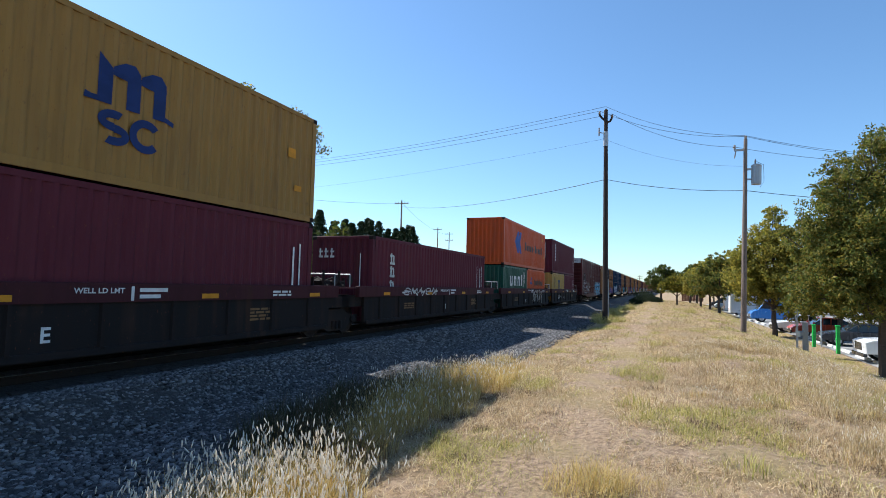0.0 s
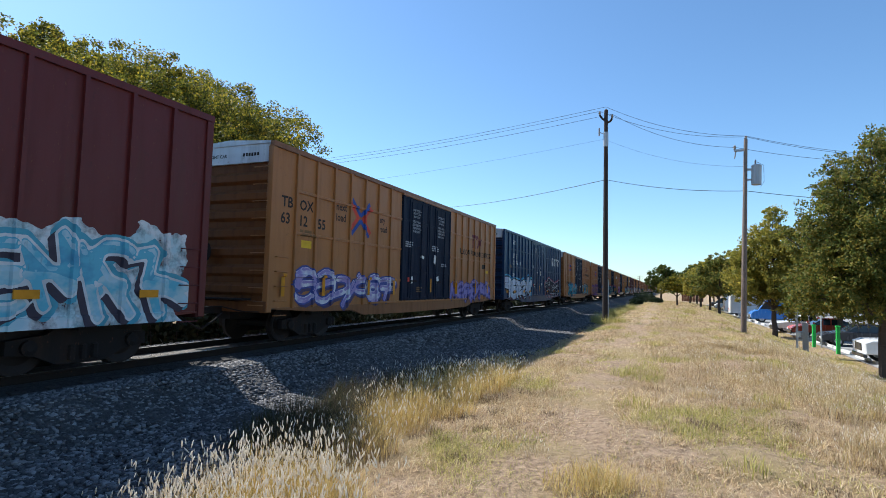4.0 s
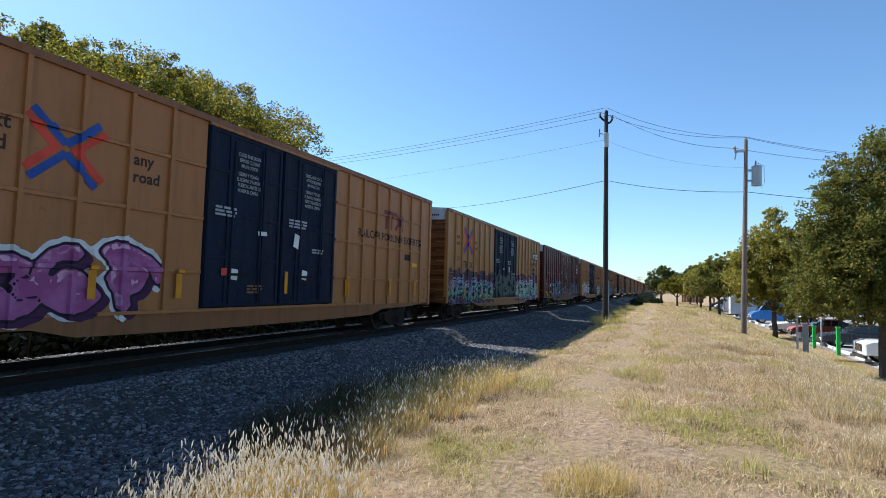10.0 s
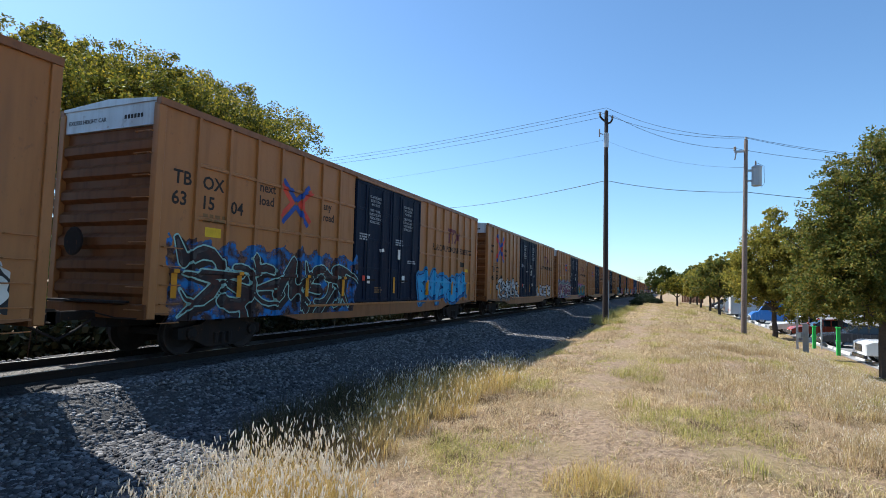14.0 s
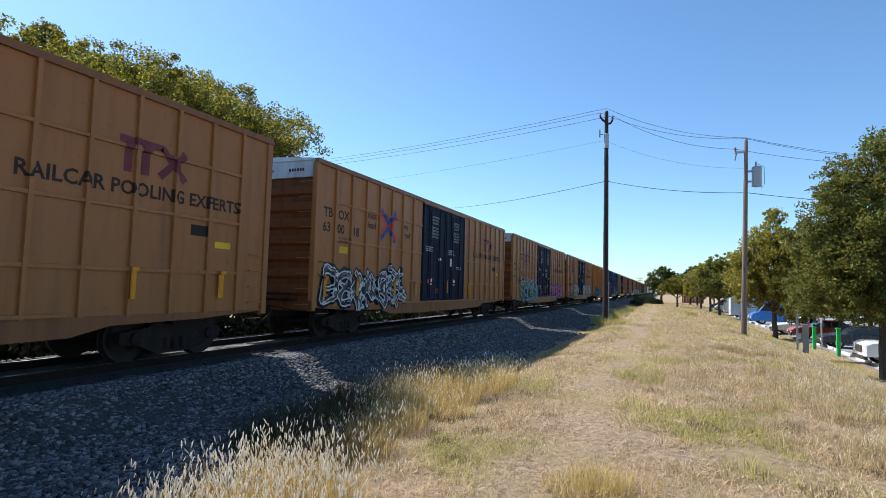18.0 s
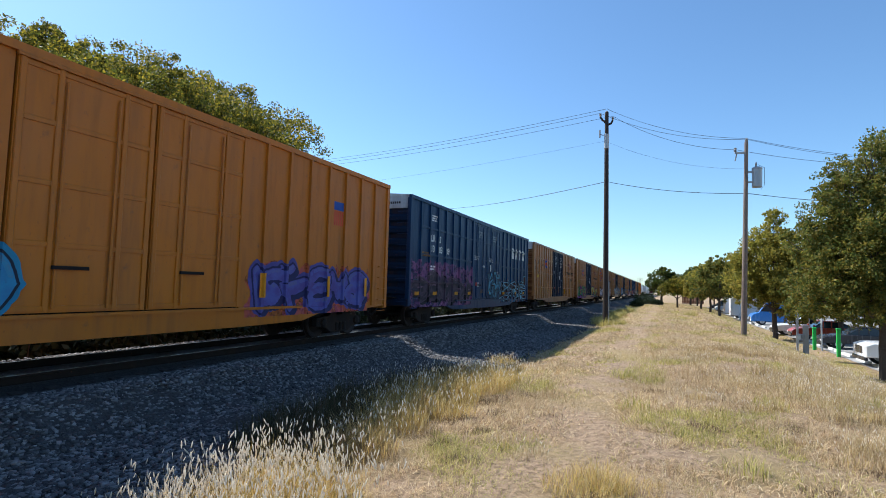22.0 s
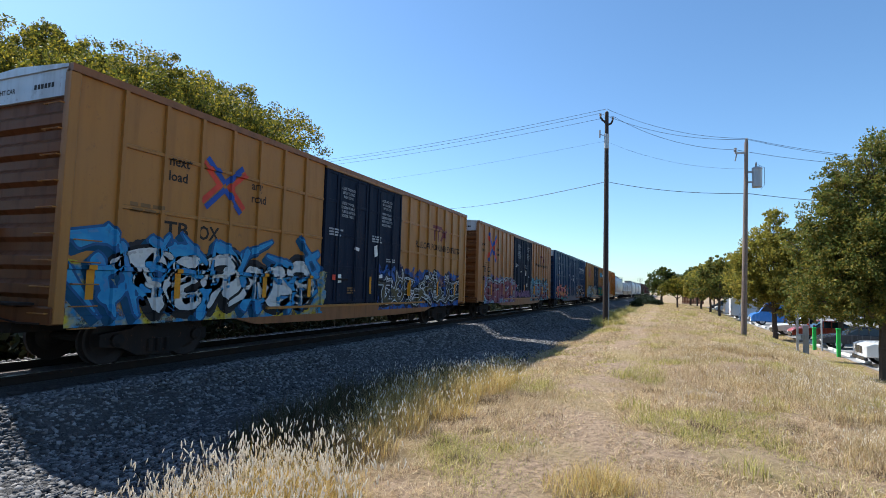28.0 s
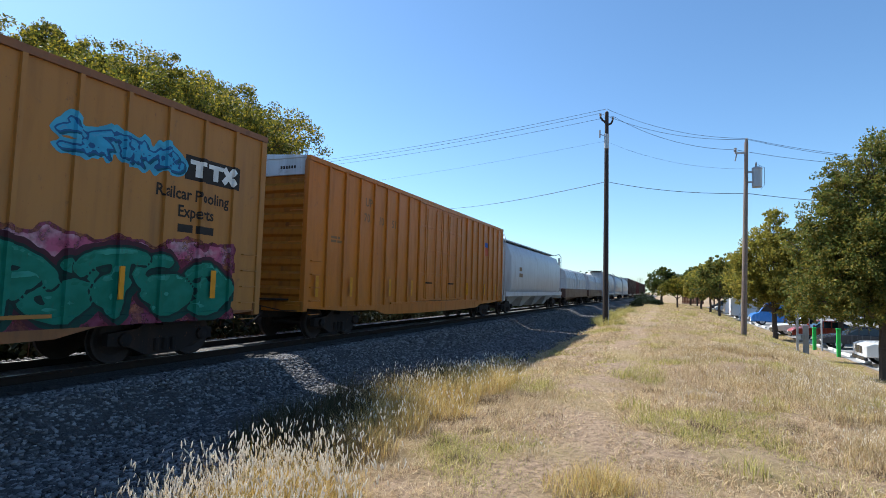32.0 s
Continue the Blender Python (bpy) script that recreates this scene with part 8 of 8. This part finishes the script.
def build_lot():
    b = Build()
    ys = [10, 20, 30, 40, 50, 60, 70, 80, 90, 105, 130]
    vs = [(x, y, lot_z(y) + dz) for y in ys for x, dz in ((lot_edge(y), 0.0), (lot_edge(y) + 0.15, 0.015), (40.0, 0.015), (40.2, -0.2))]
    fs = [(j * 4 + i, j * 4 + i + 1, (j + 1) * 4 + i + 1, (j + 1) * 4 + i) for j in range(len(ys) - 1) for i in range(3)]
    tagged(new("parking_lot", quick_mesh("parking_lot", vs, fs, "asphalt")), "pale concrete parking lot beside the grass", "pavement", kind="structure")
    for i, y in enumerate((30.2, 32.9, 35.6, 38.4, 41.2, 44, 47, 50, 53, 56, 59, 62, 65, 68, 71, 74, 77, 80)):
        w = thing("wheel_stop", (lot_edge(y) + 0.42, y, lot_z(y) + 0.01), "pale concrete wheel stop at the lot's edge", "wheel stop", "wheel stops")
        part("block", shared("wheelstop", lambda: Build().prism([(-0.11, 0), (0.11, 0), (0.08, 0.14), (-0.08, 0.14)], "y", -0.95, 0.95).mesh("wheelstop", "concrete")), w)
        for k in (-0.6, 0.6):
            part("anchor_pin", shared("stoppin", lambda: Build().tube((0, 0, 0.1), (0, 0, 0.15), 0.02).mesh("pin", "galv")), w, (0, k, 0))
    def park(y, shape, mat, label, cat, x=12.4, turn=180):
        vehicle((x, y, lot_z(y) + 0.016), turn, shape, mat, label, cat)
    park(34.2, PICKUP, "carwhite", "white pickup truck parked nose to the grass", "pickup truck", 12.1)
    park(43.2, SEDAN, "cardark", "dark car parked under the tree", "car", 11.7)
    park(49.5, SEDAN, "carred", "orange-red car parked nose to the grass", "car", 11.2)
    park(53.5, SEDAN, "carwhite", "white car parked by the trees", "car", 10.6)
    park(67.0, VAN, "carblue", "bright blue van parked by the trees", "van", 11.2)
    park(78.0, VAN, "carwhite", "white high-roof delivery van backed up to the grass", "van", 10.3, 0)
    park(85.0, VAN, "carwhite", "white high-roof delivery van backed up to the grass", "van", 10.3, 0)
    park(92.0, SEDAN, "carsilver", "silver car far down the lot", "car", 10.2)
    park(97.5, MINIVAN, "carwhite", "white car far down the lot", "car", 9.8)
    park(104.0, MINIVAN, "cardark", "dark car far down the lot", "car", 9.6)
    # meter pedestal: grey board between posts with two boxes
    m = thing("meter_pedestal", (7.0, 35.4, ground_z(7.0, 35.4)), "grey utility meter pedestal with boxes on a post", "meter pedestal")
    part("post", Build().box(-0.32, -0.22, -0.05, 0.05, -0.2, 2.3, 0.01).mesh("post", "galv"), m)
    part("board", Build().box(-0.02, 0.26, -0.05, 0.05, -0.1, 1.5, 0.02).mesh("board", "greybox"), m)
    part("rail", Build().box(-0.3, 0.1, -0.03, 0.03, 0.95, 1.03).box(-0.3, 0.1, -0.03, 0.03, 0.5, 0.58).mesh("rail", "galv"), m)
    part("meter_box", Build().box(-0.36, -0.14, -0.2, -0.05, 0.72, 1.02, 0.02).mesh("meter_box", "carsilver"), m, None, "pale grey meter box")
    part("junction_box", Build().box(-0.12, 0.08, -0.16, -0.05, 0.78, 1.0, 0.02).mesh("junction_box", "greybox"), m)
    part("conduit", Build().tube((-0.27, -0.1, -0.1), (-0.27, -0.1, 0.75), 0.03).mesh("conduit", "galv"), m)
    for (x, y, h) in ((8.75, 41.2, 1.35), (9.15, 37.6, 1.55)):
        g = thing("gate_post", (x, y, ground_z(x, y)), "bright green square steel post by the parking lot", "post", "green posts")
        part("shaft", Build().box(-0.09, 0.09, -0.09, 0.09, -0.2, h, 0.015).mesh("shaft", "green_post"), g)
        part("cap", Build().box(-0.12, 0.12, -0.12, 0.12, h, h + 0.06, 0.02).mesh("cap", "green_post"), g)
        part("collar", Build().box(-0.11, 0.11, -0.11, 0.11, h * 0.5, h * 0.5 + 0.08, 0.01).mesh("collar", "green_post"), g)
    sp = thing("sign_post", (9.1, 41.0, ground_z(9.1, 41)), "slim galvanised sign post by the lot", "post")
    part("shaft", Build().tube((0, 0, -0.2), (0, 0, 2.1), 0.045).mesh("shaft", "galv"), sp)
    part("sign_plate", Build().box(-0.02, 0.02, -0.18, 0.18, 1.7, 2.1, 0.005).mesh("plate", "galv"), sp)
    f = thing("fence", (3.4, 128, ground_z(3.4, 128)), "low brown board fence far across the grass", "fence")
    for i in range(14):
        part("board", shared("board", lambda: Build().box(-0.13, 0.13, -0.02, 0.02, 0, 1.7).mesh("board", "fence")), f, (i * 0.3, 0, 0))
    part("rail", Build().box(-0.2, 4.1, 0.02, 0.08, 0.4, 0.5).box(-0.2, 4.1, 0.02, 0.08, 1.3, 1.4).mesh("rail", "fence"), f)


build_lot()


# ---- grass ----
def blades(x, y, h, w, mat, name, label, seed, bend=0.35):
    """Bent tapered blades, one island each."""
    r = np.random.RandomState(seed)
    n = len(x)
    z = np.array([ground_z(a, b) for a, b in zip(x, y)]) - 0.04
    ang = r.uniform(0, 6.283, n)
    lean = r.uniform(0.1, 1.0, n) * bend
    dx, dy = np.cos(ang), np.sin(ang)
    fx, fy = -dy, dx
    def ring(k, width):
        px, py, pz = x + dx * lean * h * k ** 1.8, y + dy * lean * h * k ** 1.8, z + h * k * (1 - 0.25 * lean * k)
        return np.stack([px - fx * width, py - fy * width, pz], -1), np.stack([px + fx * width, py + fy * width, pz], -1)
    a0, b0 = ring(0.0, w * 0.5)
    a1, b1 = ring(0.5, w * 0.45)
    tip, _ = ring(1.0, w * 0.0)
    v = np.stack([a0, b0, a1, b1, tip], 1).reshape(-1, 3)
    f = (np.array([(0, 1, 3), (0, 3, 2), (2, 3, 4)])[None] + 5 * np.arange(n)[:, None, None]).reshape(-1, 3)
    return tagged(new(name, quick_mesh(name, v, f, mat)), label, "grass", kind="stuff"), np.stack([tip[:, 0], tip[:, 1], tip[:, 2]], -1)


def heads(tips, size, mat, label, seed):
    """Spindle-shaped seed heads at the tips of stems."""
    r = np.random.RandomState(seed)
    n = len(tips)
    s = size * r.uniform(0.6, 1.3, n)
    d = np.stack([r.normal(0, 0.28, n), r.normal(0, 0.28, n), np.ones(n)], -1)
    d /= np.linalg.norm(d, axis=1)[:, None]
    u = np.cross(d, np.array([1.0, 0.2, 0]))
    u /= np.linalg.norm(u, axis=1)[:, None]
    w = np.cross(d, u)
    rings = []
    for k, rad in ((0.0, 0.25), (0.35, 1.0), (0.75, 0.75)):
        for i in range(5):
            a = 6.283 * i / 5
            rings.append(tips + d * (k * s)[:, None] + (u * math.cos(a) + w * math.sin(a)) * (rad * 0.095 * s)[:, None])
    rings.append(tips + d * s[:, None])
    v = np.stack(rings, 1).reshape(-1, 3)
    base = [(j * 5 + i, j * 5 + (i + 1) % 5, (j + 1) * 5 + (i + 1) % 5, (j + 1) * 5 + i) for j in range(2) for i in range(5)] + [(10 + i, 10 + (i + 1) % 5, 15, 15) for i in range(5)]
    tri = []
    for q in base:
        tri.append((q[0], q[1], q[2]))
        if q[3] != q[2]:
            tri.append((q[0], q[2], q[3]))
    f = (np.array(tri)[None] + 16 * np.arange(n)[:, None, None]).reshape(-1, 3)
    return tagged(new("seed_heads", quick_mesh("seed_heads", v, f, mat)), label, "grass", kind="stuff")


def clump_points(r, spots, per):
    xs, ys, hs = [], [], []
    for (cx, cy, rad, h) in spots:
        k = int(per * rad * rad)
        a, q = r.uniform(0, 6.283, k), rad * np.sqrt(r.rand(k))
        xs.append(cx + q * np.cos(a)), ys.append(cy + q * np.sin(a))
        hs.append(h * (1 - 0.35 * (q / rad) ** 2) * r.uniform(0.6, 1.12, k))
    return np.concatenate(xs), np.concatenate(ys), np.concatenate(hs)


def build_grass():
    r = np.random.RandomState(9)
    # matted dry turf, denser near, with bare and greener patches
    for (ya, yb, n, w, h0, h1, nm) in ((1.0, 7.0, 90000, 0.005, 0.05, 0.17, "near"), (7.0, 16.0, 100000, 0.008, 0.05, 0.19, "mid"), (16.0, 36.0, 90000, 0.011, 0.06, 0.20, "far"), (36.0, 120.0, 64000, 0.028, 0.08, 0.22, "horizon")):
        x, y = r.uniform(-4.6, 9.2, n), r.uniform(ya, yb, n)
        edge = (x < -4.0) & (r.rand(n) < (-4.0 - x) / 0.8)
        tall = np.array([noise.noise((a * 0.55, b * 0.45, 3.0)) + 0.6 * noise.noise((a * 2.3, b * 2.1, 8.0)) for a, b in zip(x, y)])
        bare = np.array([noise.noise((a * 1.3, b * 1.1, 55.0)) for a, b in zip(x, y)])
        path = np.exp(-((x + 1.4 + 0.25 * np.sin(y * 0.6)) / 0.55) ** 2)
        keep = ~edge & (r.rand(n) > 0.75 * path) & (r.rand(n) > np.clip(-0.5 - tall, 0, 0.6)) & (r.rand(n) > np.clip((bare - 0.25) * 3, 0, 0.85))
        x, y, tall, path = x[keep], y[keep], tall[keep], path[keep]
        h = (h0 + (h1 - h0) * np.clip(0.5 + tall, 0.05, 1.6)) * r.uniform(0.6, 1.4, len(x)) * (1 - 0.5 * path)
        green = np.array([noise.noise((a * 0.42, b * 0.36, 21.0)) + 0.5 * noise.noise((a * 1.6, b * 1.4, 28.0)) for a, b in zip(x, y)]) > 0.03 + 0.36 * r.rand(len(x))
        lawn = (x > 5.2) & (r.rand(len(x)) < 0.6)
        g = green | lawn
        thatch = ~g & (r.rand(len(x)) < 0.45)
        d = ~g & ~thatch
        h = np.where(x > 5.0, h * 0.6, h)
        blades(x[d], y[d], h[d], w, "straw", "dry_grass", "dry straw-coloured grass on the field", 1 + int(ya), 2.2)
        blades(x[thatch], y[thatch], h[thatch], w * 1.1, "turf", "thatch", "matted pale thatch lying on the field", 3 + int(ya), 3.6)
        blades(x[g], y[g], h[g], w, "olive", "green_grass", "greener patches of grass on the field", 2 + int(ya), 2.2)
    # loose bunches of taller dry grass in drifts, thicker away from the track
    spots = []
    for _ in range(2300):
        a, b = r.uniform(-2.2, 6.6), 2.3 + 26 * r.rand() ** 1.2
        q = noise.noise((a * 0.5, b * 0.35, 40.0)) + 0.10 * (a - 1.8)
        if q > 0.02 + 0.25 * r.rand():
            spots.append((a, b, r.uniform(0.10, 0.32), r.uniform(0.16, 0.38) + 0.13 * (a > 2.0)))
    x, y, h = clump_points(r, spots, 1100)
    _, tips = blades(x, y, h, 0.006, "straw", "bunch_grass", "loose shin-high bunches of dry grass", 31, 1.0)
    heads(tips[::9], 0.045, "seed", "pale wispy seed heads over the dry grass", 33)
    x, y, h = clump_points(r, [(a + 0.1, b, c * 0.8, d * 0.8) for a, b, c, d in spots[::2]], 900)
    blades(x, y, h, 0.006, "tallgrass", "bunch_grass", "golden bunches among the dry grass", 34, 1.1)
    # shade at the feet of every fifth bunch, put in as dark stems
    x, y, h = clump_points(r, [(a, b, c * 0.7, d * 0.55) for a, b, c, d in spots[::5]], 900)
    blades(x, y, h, 0.006, "darkstem", "dark_stems", "low dark stems as shaded gaps at the feet of bunches", 35, 1.3)
    # pale wispy drift on the slope towards the lot
    spots = [(r.uniform(2.2, 5.6), r.uniform(9, 20), r.uniform(0.15, 0.4), r.uniform(0.25, 0.42)) for _ in range(110)]
    x, y, h = clump_points(r, spots, 420)
    blades(x, y, h, 0.005, "straw", "wispy_grass", "pale wispy dry grass in a loose drift", 38, 1.1)
    # golden tuft with a dark foot
    x, y, h = clump_points(r, [(-0.78, 6.2, 0.5, 0.36), (-0.62, 6.25, 0.3, 0.42), (-0.3, 6.3, 0.3, 0.25)], 1800)
    blades(x, y, h, 0.005, "tallgrass", "grass_tuft", "golden-green tuft of grass on the dry field", 36, 1.5)
    x, y, h = clump_points(r, [(-0.75, 5.85, 0.22, 0.12), (-0.5, 6.0, 0.2, 0.1), (-2.6, 8.0, 0.18, 0.14), (-2.75, 9.3, 0.2, 0.16), (-2.9, 7.2, 0.2, 0.15), (1.6, 7.3, 0.25, 0.12), (2.6, 8.4, 0.3, 0.12), (-3.1, 10.4, 0.35, 0.2), (-2.7, 11.2, 0.3, 0.16), (-3.2, 8.6, 0.3, 0.18), (-2.4, 6.6, 0.25, 0.1), (-1.9, 9.4, 0.22, 0.1), (0.6, 9.8, 0.3, 0.12), (1.9, 10.6, 0.35, 0.13), (-0.2, 12.6, 0.3, 0.12), (3.2, 12.0, 0.4, 0.14)], 2200)
    blades(x, y, h, 0.007, "darkstem", "dark_stems", "dark dead stems on the dry field", 37, 1.4)
    # tall golden clumps along the ballast edge
    spots = [(-4.75, 9.6, 0.6, 0.85), (-4.2, 9.0, 0.55, 0.85), (-4.55, 10.9, 0.65, 0.9), (-3.95, 10.2, 0.6, 0.85), (-3.6, 11.4, 0.55, 0.75), (-4.4, 12.4, 0.7, 0.8), (-3.6, 12.6, 0.5, 0.65), (-4.6, 14.2, 0.6, 0.55), (-3.9, 7.8, 0.5, 0.7), (-4.4, 8.2, 0.5, 0.8), (-3.4, 8.9, 0.4, 0.5), (-4.7, 16.5, 0.5, 0.45), (-4.0, 15.0, 0.4, 0.4), (-4.2, 6.9, 0.45, 0.7), (-3.7, 6.5, 0.4, 0.6)]
    x, y, h = clump_points(r, spots, 1700)
    _, tips = blades(x, y, h, 0.007, "tallgrass", "tall_grass", "tall golden grass clumps beside the ballast", 41, 1.05)
    heads(tips[::7], 0.07, "seed", "pale seed heads on the tall grass", 43)
    # rank grass beside the train, with the train's shade put into its colour
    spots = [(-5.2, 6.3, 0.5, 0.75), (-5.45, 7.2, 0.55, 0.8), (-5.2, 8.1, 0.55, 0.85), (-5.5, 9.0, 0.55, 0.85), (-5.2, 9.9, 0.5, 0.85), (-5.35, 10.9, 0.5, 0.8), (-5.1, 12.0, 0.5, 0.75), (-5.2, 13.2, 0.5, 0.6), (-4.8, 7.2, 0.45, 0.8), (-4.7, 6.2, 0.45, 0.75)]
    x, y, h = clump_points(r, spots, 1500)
    blades(x, y, h, 0.008, "grass_in_shade", "rank_grass", "rank grass coloured dark for train shade at the ballast foot", 44, 1.0)
    _, tips = blades(x[::5], y[::5], h[::5] * 1.02, 0.006, "darkstem", "tall_grass", "brown grass stems at the foot of the ballast", 47, 0.9)
    heads(tips[::16], 0.055, "seed", "pale seed heads along the ballast", 48)
    x, y, h = clump_points(r, [(-4.75, 7.3, 0.5, 0.85), (-4.7, 6.3, 0.5, 0.85), (-4.3, 5.9, 0.45, 0.75), (-3.9, 6.1, 0.45, 0.7), (-3.5, 6.2, 0.35, 0.45), (-5.0, 8.6, 0.5, 0.9), (-4.9, 9.8, 0.5, 0.95), (-4.1, 9.4, 0.4, 0.4), (-3.2, 7.4, 0.3, 0.22)], 700)
    _, tips = blades(x, y, h, 0.005, "darkstem", "dry_stems", "dark dry stems among the tall grass", 45, 0.7)
    heads(tips[::9], 0.06, "seed", "pale seed heads on dark stems", 46)
    # foxtail clump near the lens
    spots = [(-3.83, 3.78, 0.37, 0.83), (-3.52, 4.18, 0.37, 0.9), (-3.18, 3.92, 0.39, 0.88), (-3.65, 3.35, 0.39, 0.81), (-3.04, 3.44, 0.39, 0.83), (-2.78, 4.09, 0.33, 0.83), (-2.65, 3.65, 0.33, 0.75), (-3.31, 4.57, 0.33, 0.84), (-4.09, 3.31, 0.3, 0.66), (-2.91, 2.96, 0.35, 0.75), (-2.39, 3.31, 0.26, 0.61), (-3.87, 4.52, 0.3, 0.81), (-2.91, 4.61, 0.26, 0.75), (-3.44, 2.87, 0.35, 0.75)]
    x, y, h = clump_points(r, spots, 3000)
    _, tips = blades(x, y, h, 0.005, "tallgrass", "foxtail_grass", "golden foxtail grass clump beside the ballast", 51, 0.9)
    heads(tips[::2], 0.070, "seed", "whitish bristly foxtail heads", 53)
    # tufts on the field
    spots = [(0.9, 7.6, 0.28, 0.34), (-0.55, 10.6, 0.3, 0.4), (-1.0, 14.5, 0.35, 0.4), (2.3, 59.0, 0.6, 0.9), (0.0, 17.5, 0.3, 0.35), (1.9, 12.5, 0.35, 0.4), (3.4, 9.6, 0.4, 0.4), (2.2, 6.2, 0.4, 0.42), (1.5, 4.8, 0.35, 0.4), (4.2, 14, 0.5, 0.42), (3.0, 19, 0.5, 0.42), (-3.6, 36.8, 0.6, 0.8), (-2.9, 38.6, 0.5, 0.7), (-4.3, 39.5, 0.7, 0.9), (-4.5, 43, 0.8, 0.9), (-4.2, 48, 0.9, 1.0), (-4.4, 55, 1.0, 1.0), (-4.0, 64, 1.0, 1.1)]
    x, y, h = clump_points(r, spots, 900)
    blades(x, y, h, 0.009, "olive", "grass_tuft", "olive-green weed tufts on the dry field", 61, 1.2)


build_grass()


# ---- the train runs past ----
def motions():
    for car, lead in TRAIN:
        z = car.location.z
        walk(car, [(t, pose(TRACK_X, lead - d, z)) for t, d in RUN])


motions()
